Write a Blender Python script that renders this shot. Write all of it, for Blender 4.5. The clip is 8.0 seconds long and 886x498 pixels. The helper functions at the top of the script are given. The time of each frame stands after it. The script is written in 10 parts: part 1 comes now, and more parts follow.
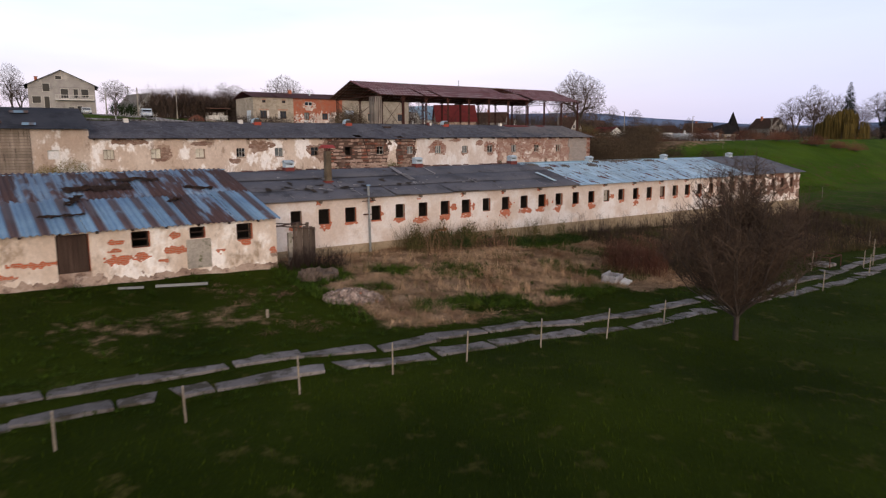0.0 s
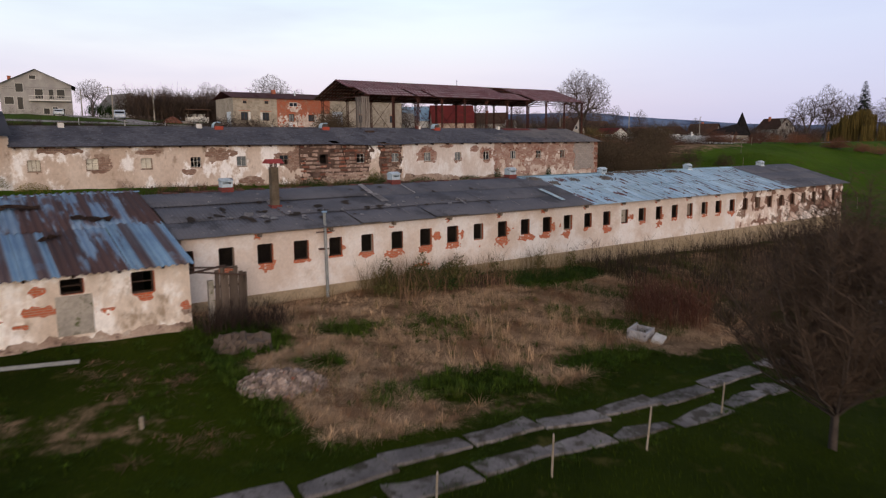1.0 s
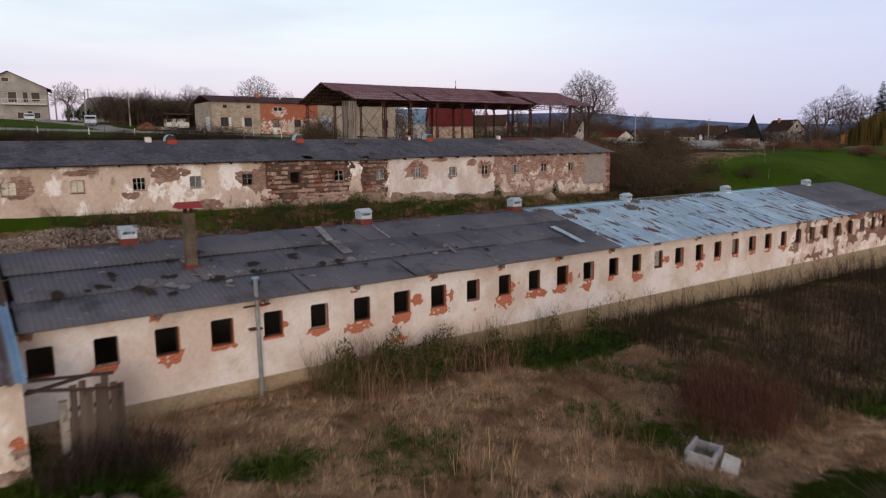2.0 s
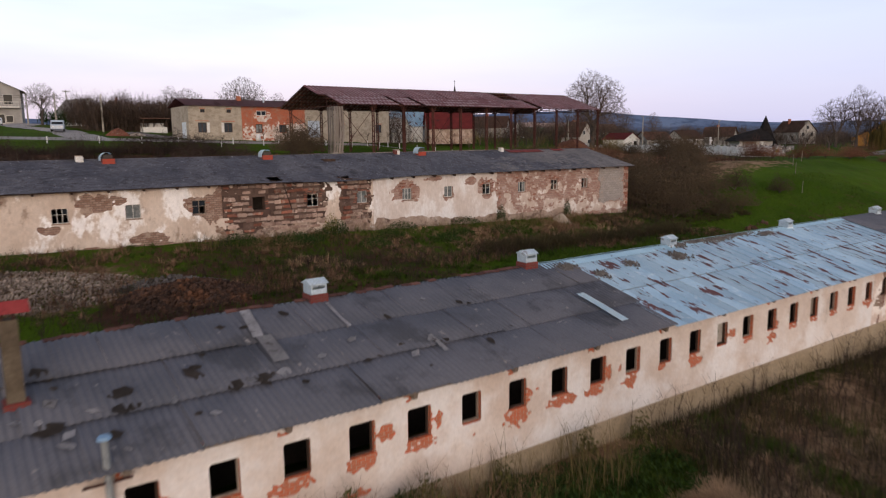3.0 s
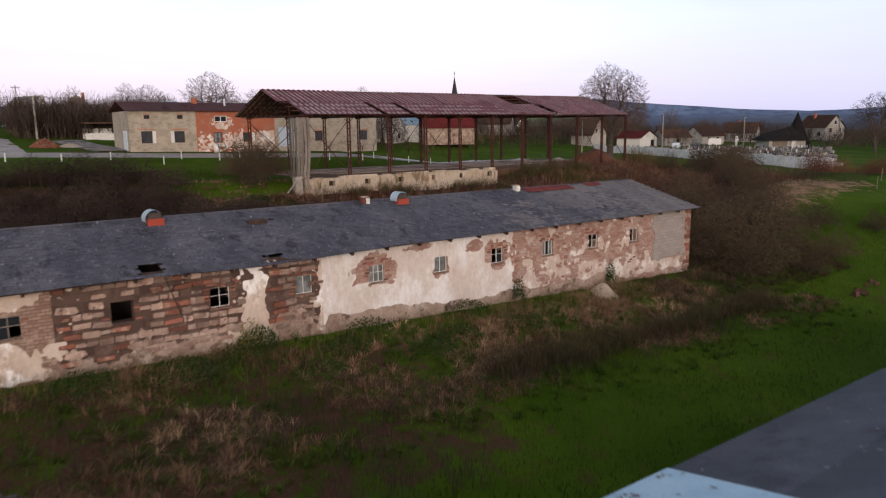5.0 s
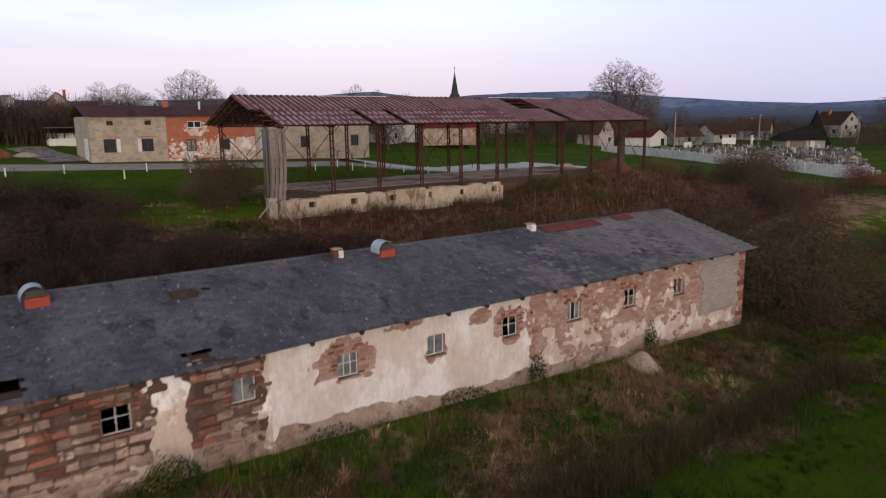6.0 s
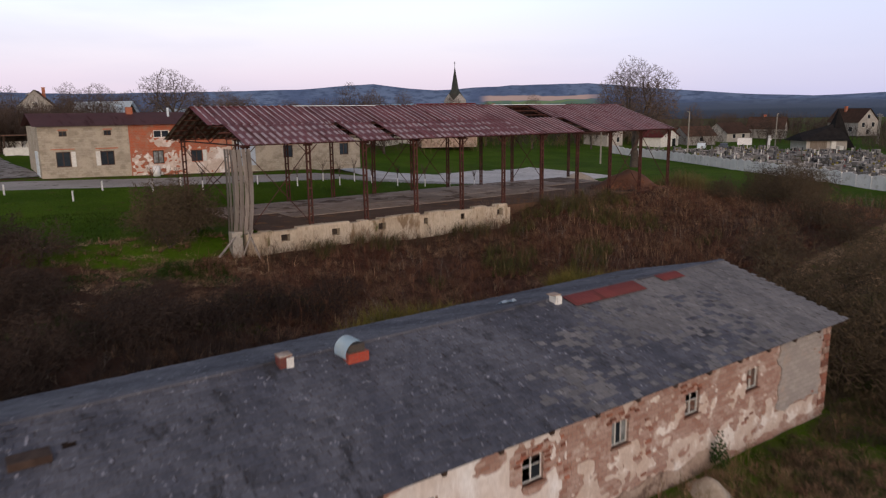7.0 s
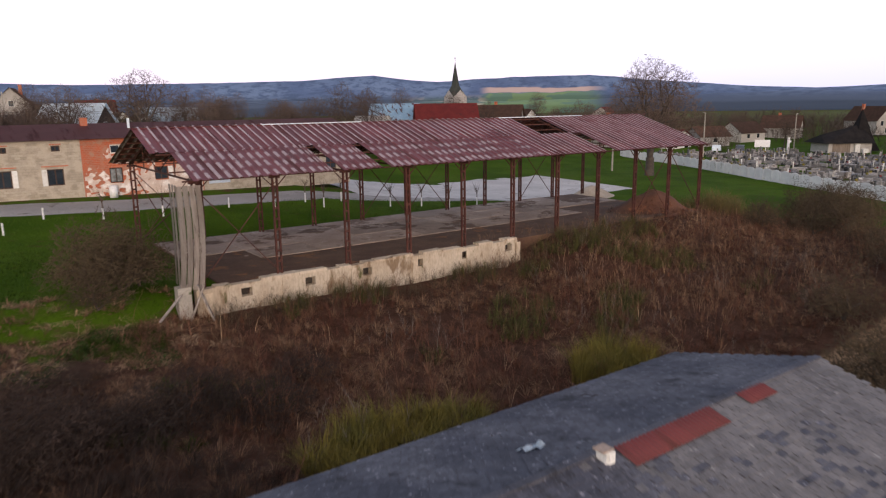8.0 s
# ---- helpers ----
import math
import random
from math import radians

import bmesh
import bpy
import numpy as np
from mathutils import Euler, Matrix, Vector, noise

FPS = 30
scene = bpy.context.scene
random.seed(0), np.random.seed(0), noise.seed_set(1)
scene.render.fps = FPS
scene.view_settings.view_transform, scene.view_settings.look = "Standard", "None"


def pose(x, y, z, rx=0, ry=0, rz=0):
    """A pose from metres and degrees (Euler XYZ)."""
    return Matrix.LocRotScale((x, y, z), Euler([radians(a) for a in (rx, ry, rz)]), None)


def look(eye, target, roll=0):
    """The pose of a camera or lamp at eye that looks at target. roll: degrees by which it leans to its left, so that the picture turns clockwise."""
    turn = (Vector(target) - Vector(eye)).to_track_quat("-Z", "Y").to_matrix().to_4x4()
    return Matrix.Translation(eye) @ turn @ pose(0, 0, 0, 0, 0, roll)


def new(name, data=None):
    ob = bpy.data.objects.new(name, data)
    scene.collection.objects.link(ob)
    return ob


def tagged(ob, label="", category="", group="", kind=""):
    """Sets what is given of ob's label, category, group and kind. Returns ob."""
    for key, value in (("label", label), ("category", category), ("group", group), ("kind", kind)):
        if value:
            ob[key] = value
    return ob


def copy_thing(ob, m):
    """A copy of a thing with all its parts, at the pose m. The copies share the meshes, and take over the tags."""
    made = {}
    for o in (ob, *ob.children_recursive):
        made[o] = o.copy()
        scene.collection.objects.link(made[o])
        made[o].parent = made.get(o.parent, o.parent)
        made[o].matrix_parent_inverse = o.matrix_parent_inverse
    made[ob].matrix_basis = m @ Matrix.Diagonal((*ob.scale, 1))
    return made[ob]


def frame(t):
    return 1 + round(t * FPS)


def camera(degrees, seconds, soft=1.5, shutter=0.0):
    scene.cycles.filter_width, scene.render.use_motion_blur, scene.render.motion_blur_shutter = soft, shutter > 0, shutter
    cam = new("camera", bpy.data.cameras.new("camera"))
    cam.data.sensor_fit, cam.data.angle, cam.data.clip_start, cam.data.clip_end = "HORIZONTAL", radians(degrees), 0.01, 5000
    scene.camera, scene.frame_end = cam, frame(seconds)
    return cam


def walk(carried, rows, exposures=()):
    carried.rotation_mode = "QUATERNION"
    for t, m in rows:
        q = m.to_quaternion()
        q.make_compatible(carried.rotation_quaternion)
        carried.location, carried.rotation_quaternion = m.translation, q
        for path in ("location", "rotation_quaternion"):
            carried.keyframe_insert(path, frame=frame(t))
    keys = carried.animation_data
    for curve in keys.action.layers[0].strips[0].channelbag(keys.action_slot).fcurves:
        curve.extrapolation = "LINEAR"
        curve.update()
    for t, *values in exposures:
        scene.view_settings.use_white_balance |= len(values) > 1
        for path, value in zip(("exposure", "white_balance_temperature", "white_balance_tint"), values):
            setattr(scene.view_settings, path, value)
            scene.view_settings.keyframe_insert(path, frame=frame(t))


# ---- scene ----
import itertools

cam = camera(64.7, 8.0, soft=1.2, shutter=0.4)
METRES, EYE, TILT, LEAN, TURN = 77.0, 7.7, -8.7, 0.4, -36.0
ROWS = [
    (0.0, 0.0, 0.0, 0.0, 0.0, 0.0, -0.0),
    (0.5, 0.0073, 0.0599, 0.0113, 0.01, -0.01, 0.0),
    (1.0, 0.0132, 0.1199, 0.0264, 0.02, -0.0, 0.07),
    (1.5, 0.0182, 0.1792, 0.0432, 0.04, 0.01, 0.13),
    (3.0, 0.028, 0.3573, 0.0955, 0.05, -0.14, 0.23),
    (3.5, 0.0304, 0.4168, 0.1139, 0.05, -0.25, 0.25),
    (4.0, 0.0328, 0.476, 0.1334, 0.08, -0.51, 0.24),
    (4.5, 0.0343, 0.5356, 0.1524, 0.09, -0.82, 0.24),
    (6.0, 0.0378, 0.7142, 0.211, 0.12, -1.74, 0.31),
    (6.5, 0.0393, 0.7739, 0.2309, 0.14, -2.03, 0.32),
    (7.0, 0.0406, 0.8333, 0.2514, 0.16, -2.35, 0.34),
    (7.5, 0.0419, 0.893, 0.2725, 0.17, -2.68, 0.31),
    (8.0, 0.0423, 0.9536, 0.2941, 0.17, -3.03, 0.28),
]
walk(cam, [(t, pose(0, 0, EYE, TILT, LEAN, TURN) @ pose(METRES * x, METRES * y, METRES * z, 90 + pitch, roll, yaw)) for t, x, y, z, yaw, pitch, roll in ROWS],
     [(0.0, -0.08), (1.5, -0.34), (3.5, -0.04), (4.5, 0.03), (6.0, -0.2), (6.5, -0.3), (7.2, -0.08), (8.0, 0.33)])

# ---- light: dusk, the sun just gone behind the camera, a pale pink sky ahead ----
SUN_ELEVATION, SUN_AZIMUTH = 9.0, 205.0          # degrees; azimuth clockwise from +y
world = bpy.data.worlds.new("dusk")
scene.world = world
world.use_nodes = True
wn, wl = world.node_tree.nodes, world.node_tree.links
wn.clear()
sky = wn.new("ShaderNodeTexSky")
sky.sky_type, sky.sun_disc = "NISHITA", False
sky.sun_elevation, sky.sun_rotation = radians(SUN_ELEVATION), radians(SUN_AZIMUTH)
sky.dust_density, sky.air_density = 2.0, 1.0
co = wn.new("ShaderNodeTexCoord")
sep = wn.new("ShaderNodeSeparateXYZ")
wl.new(co.outputs["Generated"], sep.inputs[0])
ramp = wn.new("ShaderNodeValToRGB")
wl.new(sep.outputs["Z"], ramp.inputs[0])
cr = ramp.color_ramp
cr.elements[0].position, cr.elements[0].color = 0.0, (0.80, 0.70, 0.92, 1)
cr.elements[1].position, cr.elements[1].color = 1.0, (0.12, 0.132, 0.165, 1)
for at, c in ((0.05, (0.90, 0.76, 0.98, 1)), (0.10, (0.98, 0.90, 1.06, 1)), (0.14, (1.02, 1.05, 1.12, 1)), (0.22, (0.92, 1.08, 1.15, 1)), (0.34, (0.50, 0.54, 0.62, 1)), (0.6, (0.20, 0.22, 0.26, 1))):
    e = cr.elements.new(at)
    e.color = c
# thin high cloud, in long streaks
cmap = wn.new("ShaderNodeMapping")
cmap.inputs["Scale"].default_value = (1.2, 1.2, 7.0)
cmap.inputs["Rotation"].default_value = (0.12, 0.1, 0)
wl.new(co.outputs["Generated"], cmap.inputs[0])
cloud = wn.new("ShaderNodeTexNoise")
cloud.inputs["Scale"].default_value, cloud.inputs["Detail"].default_value = 2.2, 5
wl.new(cmap.outputs[0], cloud.inputs[0])
cramp = wn.new("ShaderNodeValToRGB")
cramp.color_ramp.elements[0].position, cramp.color_ramp.elements[1].position = 0.45, 0.75
cramp.color_ramp.elements[0].color, cramp.color_ramp.elements[1].color = (0, 0, 0, 1), (0.5, 0.5, 0.5, 1)
wl.new(cloud.outputs[0], cramp.inputs[0])
veil = wn.new("ShaderNodeMixRGB")
veil.inputs[2].default_value = (0.66, 0.64, 0.90, 1)
wl.new(cramp.outputs[0], veil.inputs[0])
wl.new(ramp.outputs[0], veil.inputs[1])
# the sunset glow low behind the camera, and a cooler blue towards +x
def facing(ax, ay, lo, hi):
    d = wn.new("ShaderNodeVectorMath")
    d.operation = "DOT_PRODUCT"
    d.inputs[1].default_value = (ax, ay, 0)
    wl.new(co.outputs["Generated"], d.inputs[0])
    r = wn.new("ShaderNodeMapRange")
    r.interpolation_type = "SMOOTHSTEP"
    r.inputs["From Min"].default_value, r.inputs["From Max"].default_value = lo, hi
    wl.new(d.outputs["Value"], r.inputs["Value"])
    return r.outputs[0]


cool = wn.new("ShaderNodeMixRGB")
cool.inputs[2].default_value = (0.66, 0.69, 1.05, 1)
part_cool = wn.new("ShaderNodeMath")
part_cool.operation = "MULTIPLY"
part_cool.inputs[1].default_value = 0.75
wl.new(facing(0.98, 0.20, 0.72, 1.02), part_cool.inputs[0])
wl.new(part_cool.outputs[0], cool.inputs[0])
wl.new(veil.outputs[0], cool.inputs[1])
warm = wn.new("ShaderNodeMixRGB")
warm.inputs[2].default_value = (1.10, 0.90, 0.84, 1)
wl.new(facing(math.sin(radians(SUN_AZIMUTH)), math.cos(radians(SUN_AZIMUTH)), 0.1, 0.95), warm.inputs[0])
wl.new(cool.outputs[0], warm.inputs[1])
haze = wn.new("ShaderNodeBackground")
haze.inputs[1].default_value = 0.93
wl.new(warm.outputs[0], haze.inputs[0])
air = wn.new("ShaderNodeBackground")
air.inputs[1].default_value = 0.05
wl.new(sky.outputs[0], air.inputs[0])
both = wn.new("ShaderNodeAddShader")
wl.new(haze.outputs[0], both.inputs[0])
wl.new(air.outputs[0], both.inputs[1])
wl.new(both.outputs[0], wn.new("ShaderNodeOutputWorld").inputs[0])

sun = new("sun", bpy.data.lights.new("sun", "SUN"))
sun.data.energy, sun.data.angle, sun.data.color = 0.95, radians(20), (1.0, 0.85, 0.80)
sa, se = radians(SUN_AZIMUTH), radians(SUN_ELEVATION)
sun.matrix_world = look((0, 0, 80), Vector((0, 0, 80)) - Vector((math.sin(sa) * math.cos(se), math.cos(sa) * math.cos(se), math.sin(se))))

# ---- materials ----


def nodes_of(name):
    m = bpy.data.materials.new(name)
    m.use_nodes = True
    n, l = m.node_tree.nodes, m.node_tree.links
    return m, n, l, n["Principled BSDF"]


def noise_node(n, l, vec, scale, detail=4, rough=0.6):
    t = n.new("ShaderNodeTexNoise")
    t.inputs["Scale"].default_value, t.inputs["Detail"].default_value, t.inputs["Roughness"].default_value = scale, detail, rough
    l.new(vec, t.inputs["Vector"])
    return t.outputs["Fac"]


def step_node(n, l, val, lo, hi):
    r = n.new("ShaderNodeMapRange")
    r.interpolation_type = "SMOOTHSTEP"
    r.inputs["From Min"].default_value, r.inputs["From Max"].default_value = lo, hi
    l.new(val, r.inputs["Value"])
    return r.outputs["Result"]


def mix_node(n, l, fac, a, b, blend="MIX"):
    x = n.new("ShaderNodeMixRGB")
    x.blend_type = blend
    for i, v in ((0, fac), (1, a), (2, b)):
        if isinstance(v, (int, float)):
            x.inputs[i].default_value = v
        elif isinstance(v, tuple):
            x.inputs[i].default_value = (*v, 1)
        else:
            l.new(v, x.inputs[i])
    return x.outputs[0]


def place_node(n, l, stretch=(1, 1, 1), local=False):
    if local:
        src = n.new("ShaderNodeTexCoord").outputs["Object"]
    else:
        src = n.new("ShaderNodeNewGeometry").outputs["Position"]
    mp = n.new("ShaderNodeMapping")
    mp.inputs["Scale"].default_value = stretch
    l.new(src, mp.inputs["Vector"])
    return mp.outputs[0]


def bump_node(n, l, bsdf, height, strength, dist=0.02):
    b = n.new("ShaderNodeBump")
    b.inputs["Strength"].default_value, b.inputs["Distance"].default_value = strength, dist
    l.new(height, b.inputs["Height"])
    l.new(b.outputs[0], bsdf.inputs["Normal"])


def surface(name, a, b, scale=0.6, fine=12.0, spots=None, spot_scale=1.5, spot_at=(0.58, 0.66), spots2=None, spot2_scale=4.0, spot2_at=(0.6, 0.66),
            rough=0.9, bump=0.4, dist=0.02, metal=0.0, stretch=(1, 1, 1), vary=0.12, island=False, spec=0.3, grit=0.55):
    """Two tones in large patches, fine grain, and up to two kinds of stain, all in metres of the place."""
    m, n, l, bs = nodes_of(name)
    p = place_node(n, l, stretch)
    col = mix_node(n, l, step_node(n, l, noise_node(n, l, p, scale), 0.35, 0.65), a, b)
    grain = noise_node(n, l, p, fine, 5, 0.7)
    if spots:
        col = mix_node(n, l, step_node(n, l, noise_node(n, l, p, spot_scale, 6, 0.65), *spot_at), col, spots)
    if spots2:
        col = mix_node(n, l, step_node(n, l, noise_node(n, l, p, spot2_scale, 6, 0.65), *spot2_at), col, spots2)
    g = n.new("ShaderNodeMapRange")
    g.inputs["To Min"].default_value, g.inputs["To Max"].default_value = 1 - grit, 1 + grit
    l.new(grain, g.inputs["Value"])
    col = mix_node(n, l, 1.0, col, g.outputs[0], "MULTIPLY")
    if vary:
        if island:
            rnd = n.new("ShaderNodeNewGeometry").outputs["Random Per Island"]
        else:
            rnd = n.new("ShaderNodeObjectInfo").outputs["Random"]
        v = n.new("ShaderNodeMapRange")
        v.inputs["To Min"].default_value, v.inputs["To Max"].default_value = 1 - vary, 1 + vary
        l.new(rnd, v.inputs["Value"])
        col = mix_node(n, l, 1.0, col, v.outputs[0], "MULTIPLY")
    l.new(col, bs.inputs["Base Color"])
    bs.inputs["Roughness"].default_value, bs.inputs["Metallic"].default_value = rough, metal
    bs.inputs["Specular IOR Level"].default_value = spec
    if bump:
        bump_node(n, l, bs, grain, bump, dist)
    return m


def brickwork(name, a, b, mortar, width=0.27, height=0.085, stain=(0.45, 0.40, 0.34), stain_at=(0.55, 0.68)):
    """Courses on walls that run along x: the texture lies in x and z."""
    m, n, l, bs = nodes_of(name)
    src = n.new("ShaderNodeNewGeometry").outputs["Position"]
    s = n.new("ShaderNodeSeparateXYZ")
    l.new(src, s.inputs[0])
    add = n.new("ShaderNodeMath")
    l.new(s.outputs["X"], add.inputs[0])
    l.new(s.outputs["Y"], add.inputs[1])
    c = n.new("ShaderNodeCombineXYZ")
    l.new(add.outputs[0], c.inputs["X"])
    l.new(s.outputs["Z"], c.inputs["Y"])
    t = n.new("ShaderNodeTexBrick")
    t.inputs["Scale"].default_value = 1.0
    t.inputs["Brick Width"].default_value, t.inputs["Row Height"].default_value = width, height
    t.inputs["Mortar Size"].default_value, t.inputs["Mortar Smooth"].default_value = 0.012, 0.3
    t.inputs["Color1"].default_value, t.inputs["Color2"].default_value, t.inputs["Mortar"].default_value = (*a, 1), (*b, 1), (*mortar, 1)
    l.new(c.outputs[0], t.inputs["Vector"])
    big = noise_node(n, l, src, 0.9, 6, 0.7)
    col = mix_node(n, l, step_node(n, l, big, *stain_at), t.outputs["Color"], stain)
    grain = noise_node(n, l, src, 25, 4)
    col = mix_node(n, l, 0.6, col, grain, "OVERLAY")
    l.new(col, bs.inputs["Base Color"])
    bs.inputs["Roughness"].default_value = 0.95
    sub = n.new("ShaderNodeMath")
    sub.operation = "SUBTRACT"
    l.new(grain, sub.inputs[0])
    l.new(t.outputs["Fac"], sub.inputs[1])
    bump_node(n, l, bs, sub.outputs[0], 0.7, 0.02)
    return m


def metal_sheet(name, paint_a, paint_b, rust, rust_at=(0.5, 0.56), along=(0.9, 0.12, 0.12), pale=None, scale=1.6, rough=0.55, rib=None, rib_fade=None, rib_at=(0.35, 0.6)):
    """Painted sheet with rust in streaks down the slope; rib: period in metres along x of worn crests."""
    m, n, l, bs = nodes_of(name)
    p = place_node(n, l, along)
    w = place_node(n, l)
    col = mix_node(n, l, step_node(n, l, noise_node(n, l, w, 0.5), 0.35, 0.65), paint_a, paint_b)
    if pale:
        col = mix_node(n, l, step_node(n, l, noise_node(n, l, w, 2.3, 6, 0.7), 0.56, 0.68), col, pale)
    if rib:
        s = n.new("ShaderNodeSeparateXYZ")
        l.new(w, s.inputs[0])
        k = n.new("ShaderNodeMath")
        k.operation = "MULTIPLY"
        k.inputs[1].default_value = 2 * math.pi / rib
        l.new(s.outputs["X"], k.inputs[0])
        sn = n.new("ShaderNodeMath")
        sn.operation = "SINE"
        l.new(k.outputs[0], sn.inputs[0])
        worn = step_node(n, l, sn.outputs[0], 0.1, 0.8)
        patch = step_node(n, l, noise_node(n, l, w, 0.9, 3, 0.5), *rib_at)
        f = n.new("ShaderNodeMath")
        f.operation = "MULTIPLY"
        l.new(worn, f.inputs[0])
        l.new(patch, f.inputs[1])
        col = mix_node(n, l, f.outputs[0], col, rib_fade)
    mask = step_node(n, l, noise_node(n, l, p, scale, 7, 0.65), *rust_at)
    col = mix_node(n, l, mask, col, rust)
    grain = noise_node(n, l, w, 18, 4, 0.7)
    col = mix_node(n, l, 0.35, col, grain, "OVERLAY")
    rnd = n.new("ShaderNodeObjectInfo").outputs["Random"]
    v = n.new("ShaderNodeMapRange")
    v.inputs["To Min"].default_value, v.inputs["To Max"].default_value = 0.85, 1.15
    l.new(rnd, v.inputs["Value"])
    col = mix_node(n, l, 1.0, col, v.outputs[0], "MULTIPLY")
    l.new(col, bs.inputs["Base Color"])
    rr = n.new("ShaderNodeMapRange")
    rr.inputs["To Min"].default_value, rr.inputs["To Max"].default_value = rough, 0.95
    l.new(mask, rr.inputs["Value"])
    l.new(rr.outputs[0], bs.inputs["Roughness"])
    bump_node(n, l, bs, grain, 0.25, 0.01)
    return m


def worn_crest(name, paint, zinc):
    """Crests worn to bare zinc between the purlins, in dashes that grow scarcer along the roof."""
    m, n, l, bs = nodes_of(name)
    p = place_node(n, l)
    s = n.new("ShaderNodeSeparateXYZ")
    l.new(p, s.inputs[0])
    k = n.new("ShaderNodeMath")
    k.operation = "MULTIPLY_ADD"
    k.inputs[1].default_value, k.inputs[2].default_value = 2 * math.pi / 1.246, 2.4
    l.new(s.outputs["Y"], k.inputs[0])
    sn = n.new("ShaderNodeMath")
    sn.operation = "SINE"
    l.new(k.outputs[0], sn.inputs[0])
    blot = noise_node(n, l, p, 0.8, 4, 0.6)
    add = n.new("ShaderNodeMath")
    add.operation = "MULTIPLY_ADD"
    add.inputs[1].default_value = 6.0
    l.new(blot, add.inputs[0])
    l.new(sn.outputs[0], add.inputs[2])
    gone = n.new("ShaderNodeMath")
    gone.operation = "MULTIPLY_ADD"
    gone.inputs[1].default_value = -0.045
    l.new(s.outputs["X"], gone.inputs[0])
    l.new(add.outputs[0], gone.inputs[2])
    mask = step_node(n, l, gone.outputs[0], -0.7, 0.5)
    grain = noise_node(n, l, p, 20, 4, 0.7)
    col = mix_node(n, l, mask, paint, zinc)
    col = mix_node(n, l, 0.5, col, grain, "OVERLAY")
    l.new(col, bs.inputs["Base Color"])
    bs.inputs["Roughness"].default_value = 0.5
    bump_node(n, l, bs, grain, 0.25, 0.01)
    return m


M = {}
M["plaster"] = surface("weathered lime plaster", (0.55, 0.46, 0.405), (0.65, 0.58, 0.535), 0.4, 9, spots=(0.43, 0.36, 0.315), spot_scale=0.9, spot_at=(0.58, 0.74),
                       spots2=(0.72, 0.70, 0.70), spot2_scale=0.3, spot2_at=(0.46, 0.66), bump=0.5, grit=0.22)
M["plaster_old"] = surface("stained pinkish plaster", (0.50, 0.395, 0.325), (0.62, 0.53, 0.465), 0.4, 8, spots=(0.33, 0.25, 0.20), spot_scale=0.75, spot_at=(0.56, 0.66),
                           spots2=(0.84, 0.82, 0.82), spot2_scale=0.5, spot2_at=(0.50, 0.58), stretch=(1, 1, 0.6), bump=0.7, grit=0.32)
M["plaster_thin"] = surface("thin blotched plaster", (0.54, 0.43, 0.37), (0.66, 0.57, 0.52), 0.9, 9, spots=(0.78, 0.73, 0.70), spot_scale=0.9, spot_at=(0.52, 0.60), spots2=(0.34, 0.20, 0.15), spot2_scale=1.6, spot2_at=(0.60, 0.70), bump=0.7, grit=0.35)
M["brick"] = brickwork("red brick", (0.56, 0.115, 0.042), (0.47, 0.125, 0.055), (0.42, 0.32, 0.25), stain_at=(0.62, 0.76))
M["brick_pale"] = brickwork("weathered brown brick", (0.24, 0.135, 0.10), (0.36, 0.255, 0.205), (0.13, 0.092, 0.076), 0.3, 0.13, stain=(0.40, 0.305, 0.245), stain_at=(0.52, 0.62))
M["block_tan"] = brickwork("tan concrete block", (0.30, 0.262, 0.205), (0.43, 0.385, 0.315), (0.27, 0.23, 0.185), 0.45, 0.22, stain=(0.45, 0.395, 0.325), stain_at=(0.42, 0.62))
M["brick_orange"] = brickwork("orange brick", (0.46, 0.105, 0.045), (0.36, 0.11, 0.06), (0.36, 0.23, 0.17), 0.3, 0.16, stain=(0.36, 0.20, 0.14), stain_at=(0.5, 0.62))
M["brick_one"] = surface("single brick", (0.30, 0.118, 0.080), (0.21, 0.095, 0.070), 2, 30, spots=(0.33, 0.25, 0.20), spot_scale=2.5, spot_at=(0.54, 0.66), vary=0.4, bump=0.5)
M["stone_one"] = surface("single stone block", (0.235, 0.152, 0.124), (0.38, 0.282, 0.236), 1.4, 22, spots=(0.47, 0.38, 0.33), spot_scale=2.5, spot_at=(0.55, 0.66), spots2=(0.10, 0.065, 0.052), spot2_scale=3.5, vary=0.4, bump=0.7)
M["plinth"] = surface("tan concrete plinth", (0.34, 0.27, 0.18), (0.42, 0.34, 0.24), 0.7, 10, spots=(0.22, 0.18, 0.12), spot_scale=1.2, bump=0.5)
M["concrete"] = surface("weathered concrete", (0.30, 0.28, 0.25), (0.38, 0.35, 0.31), 0.6, 10, spots=(0.20, 0.19, 0.15), spot_scale=1.4, spots2=(0.12, 0.13, 0.07), spot2_scale=3, bump=0.6)
M["slab"] = surface("grey road slab", (0.14, 0.13, 0.132), (0.225, 0.21, 0.21), 0.8, 12, spots=(0.07, 0.062, 0.05), spot_scale=1.4, spot_at=(0.48, 0.60), spots2=(0.035, 0.05, 0.015), spot2_scale=3.2, spot2_at=(0.6, 0.68), vary=0.25, bump=0.6)
M["eternit"] = surface("grey fibre cement sheet", (0.068, 0.077, 0.105), (0.100, 0.107, 0.137), 0.35, 14, spots=(0.047, 0.052, 0.069), spot_scale=0.5, spot_at=(0.52, 0.66), spots2=(0.23, 0.225, 0.24), spot2_scale=2.6, spot2_at=(0.63, 0.71), vary=0.04, rough=0.62, spec=0.45, bump=0.5, grit=0.4)
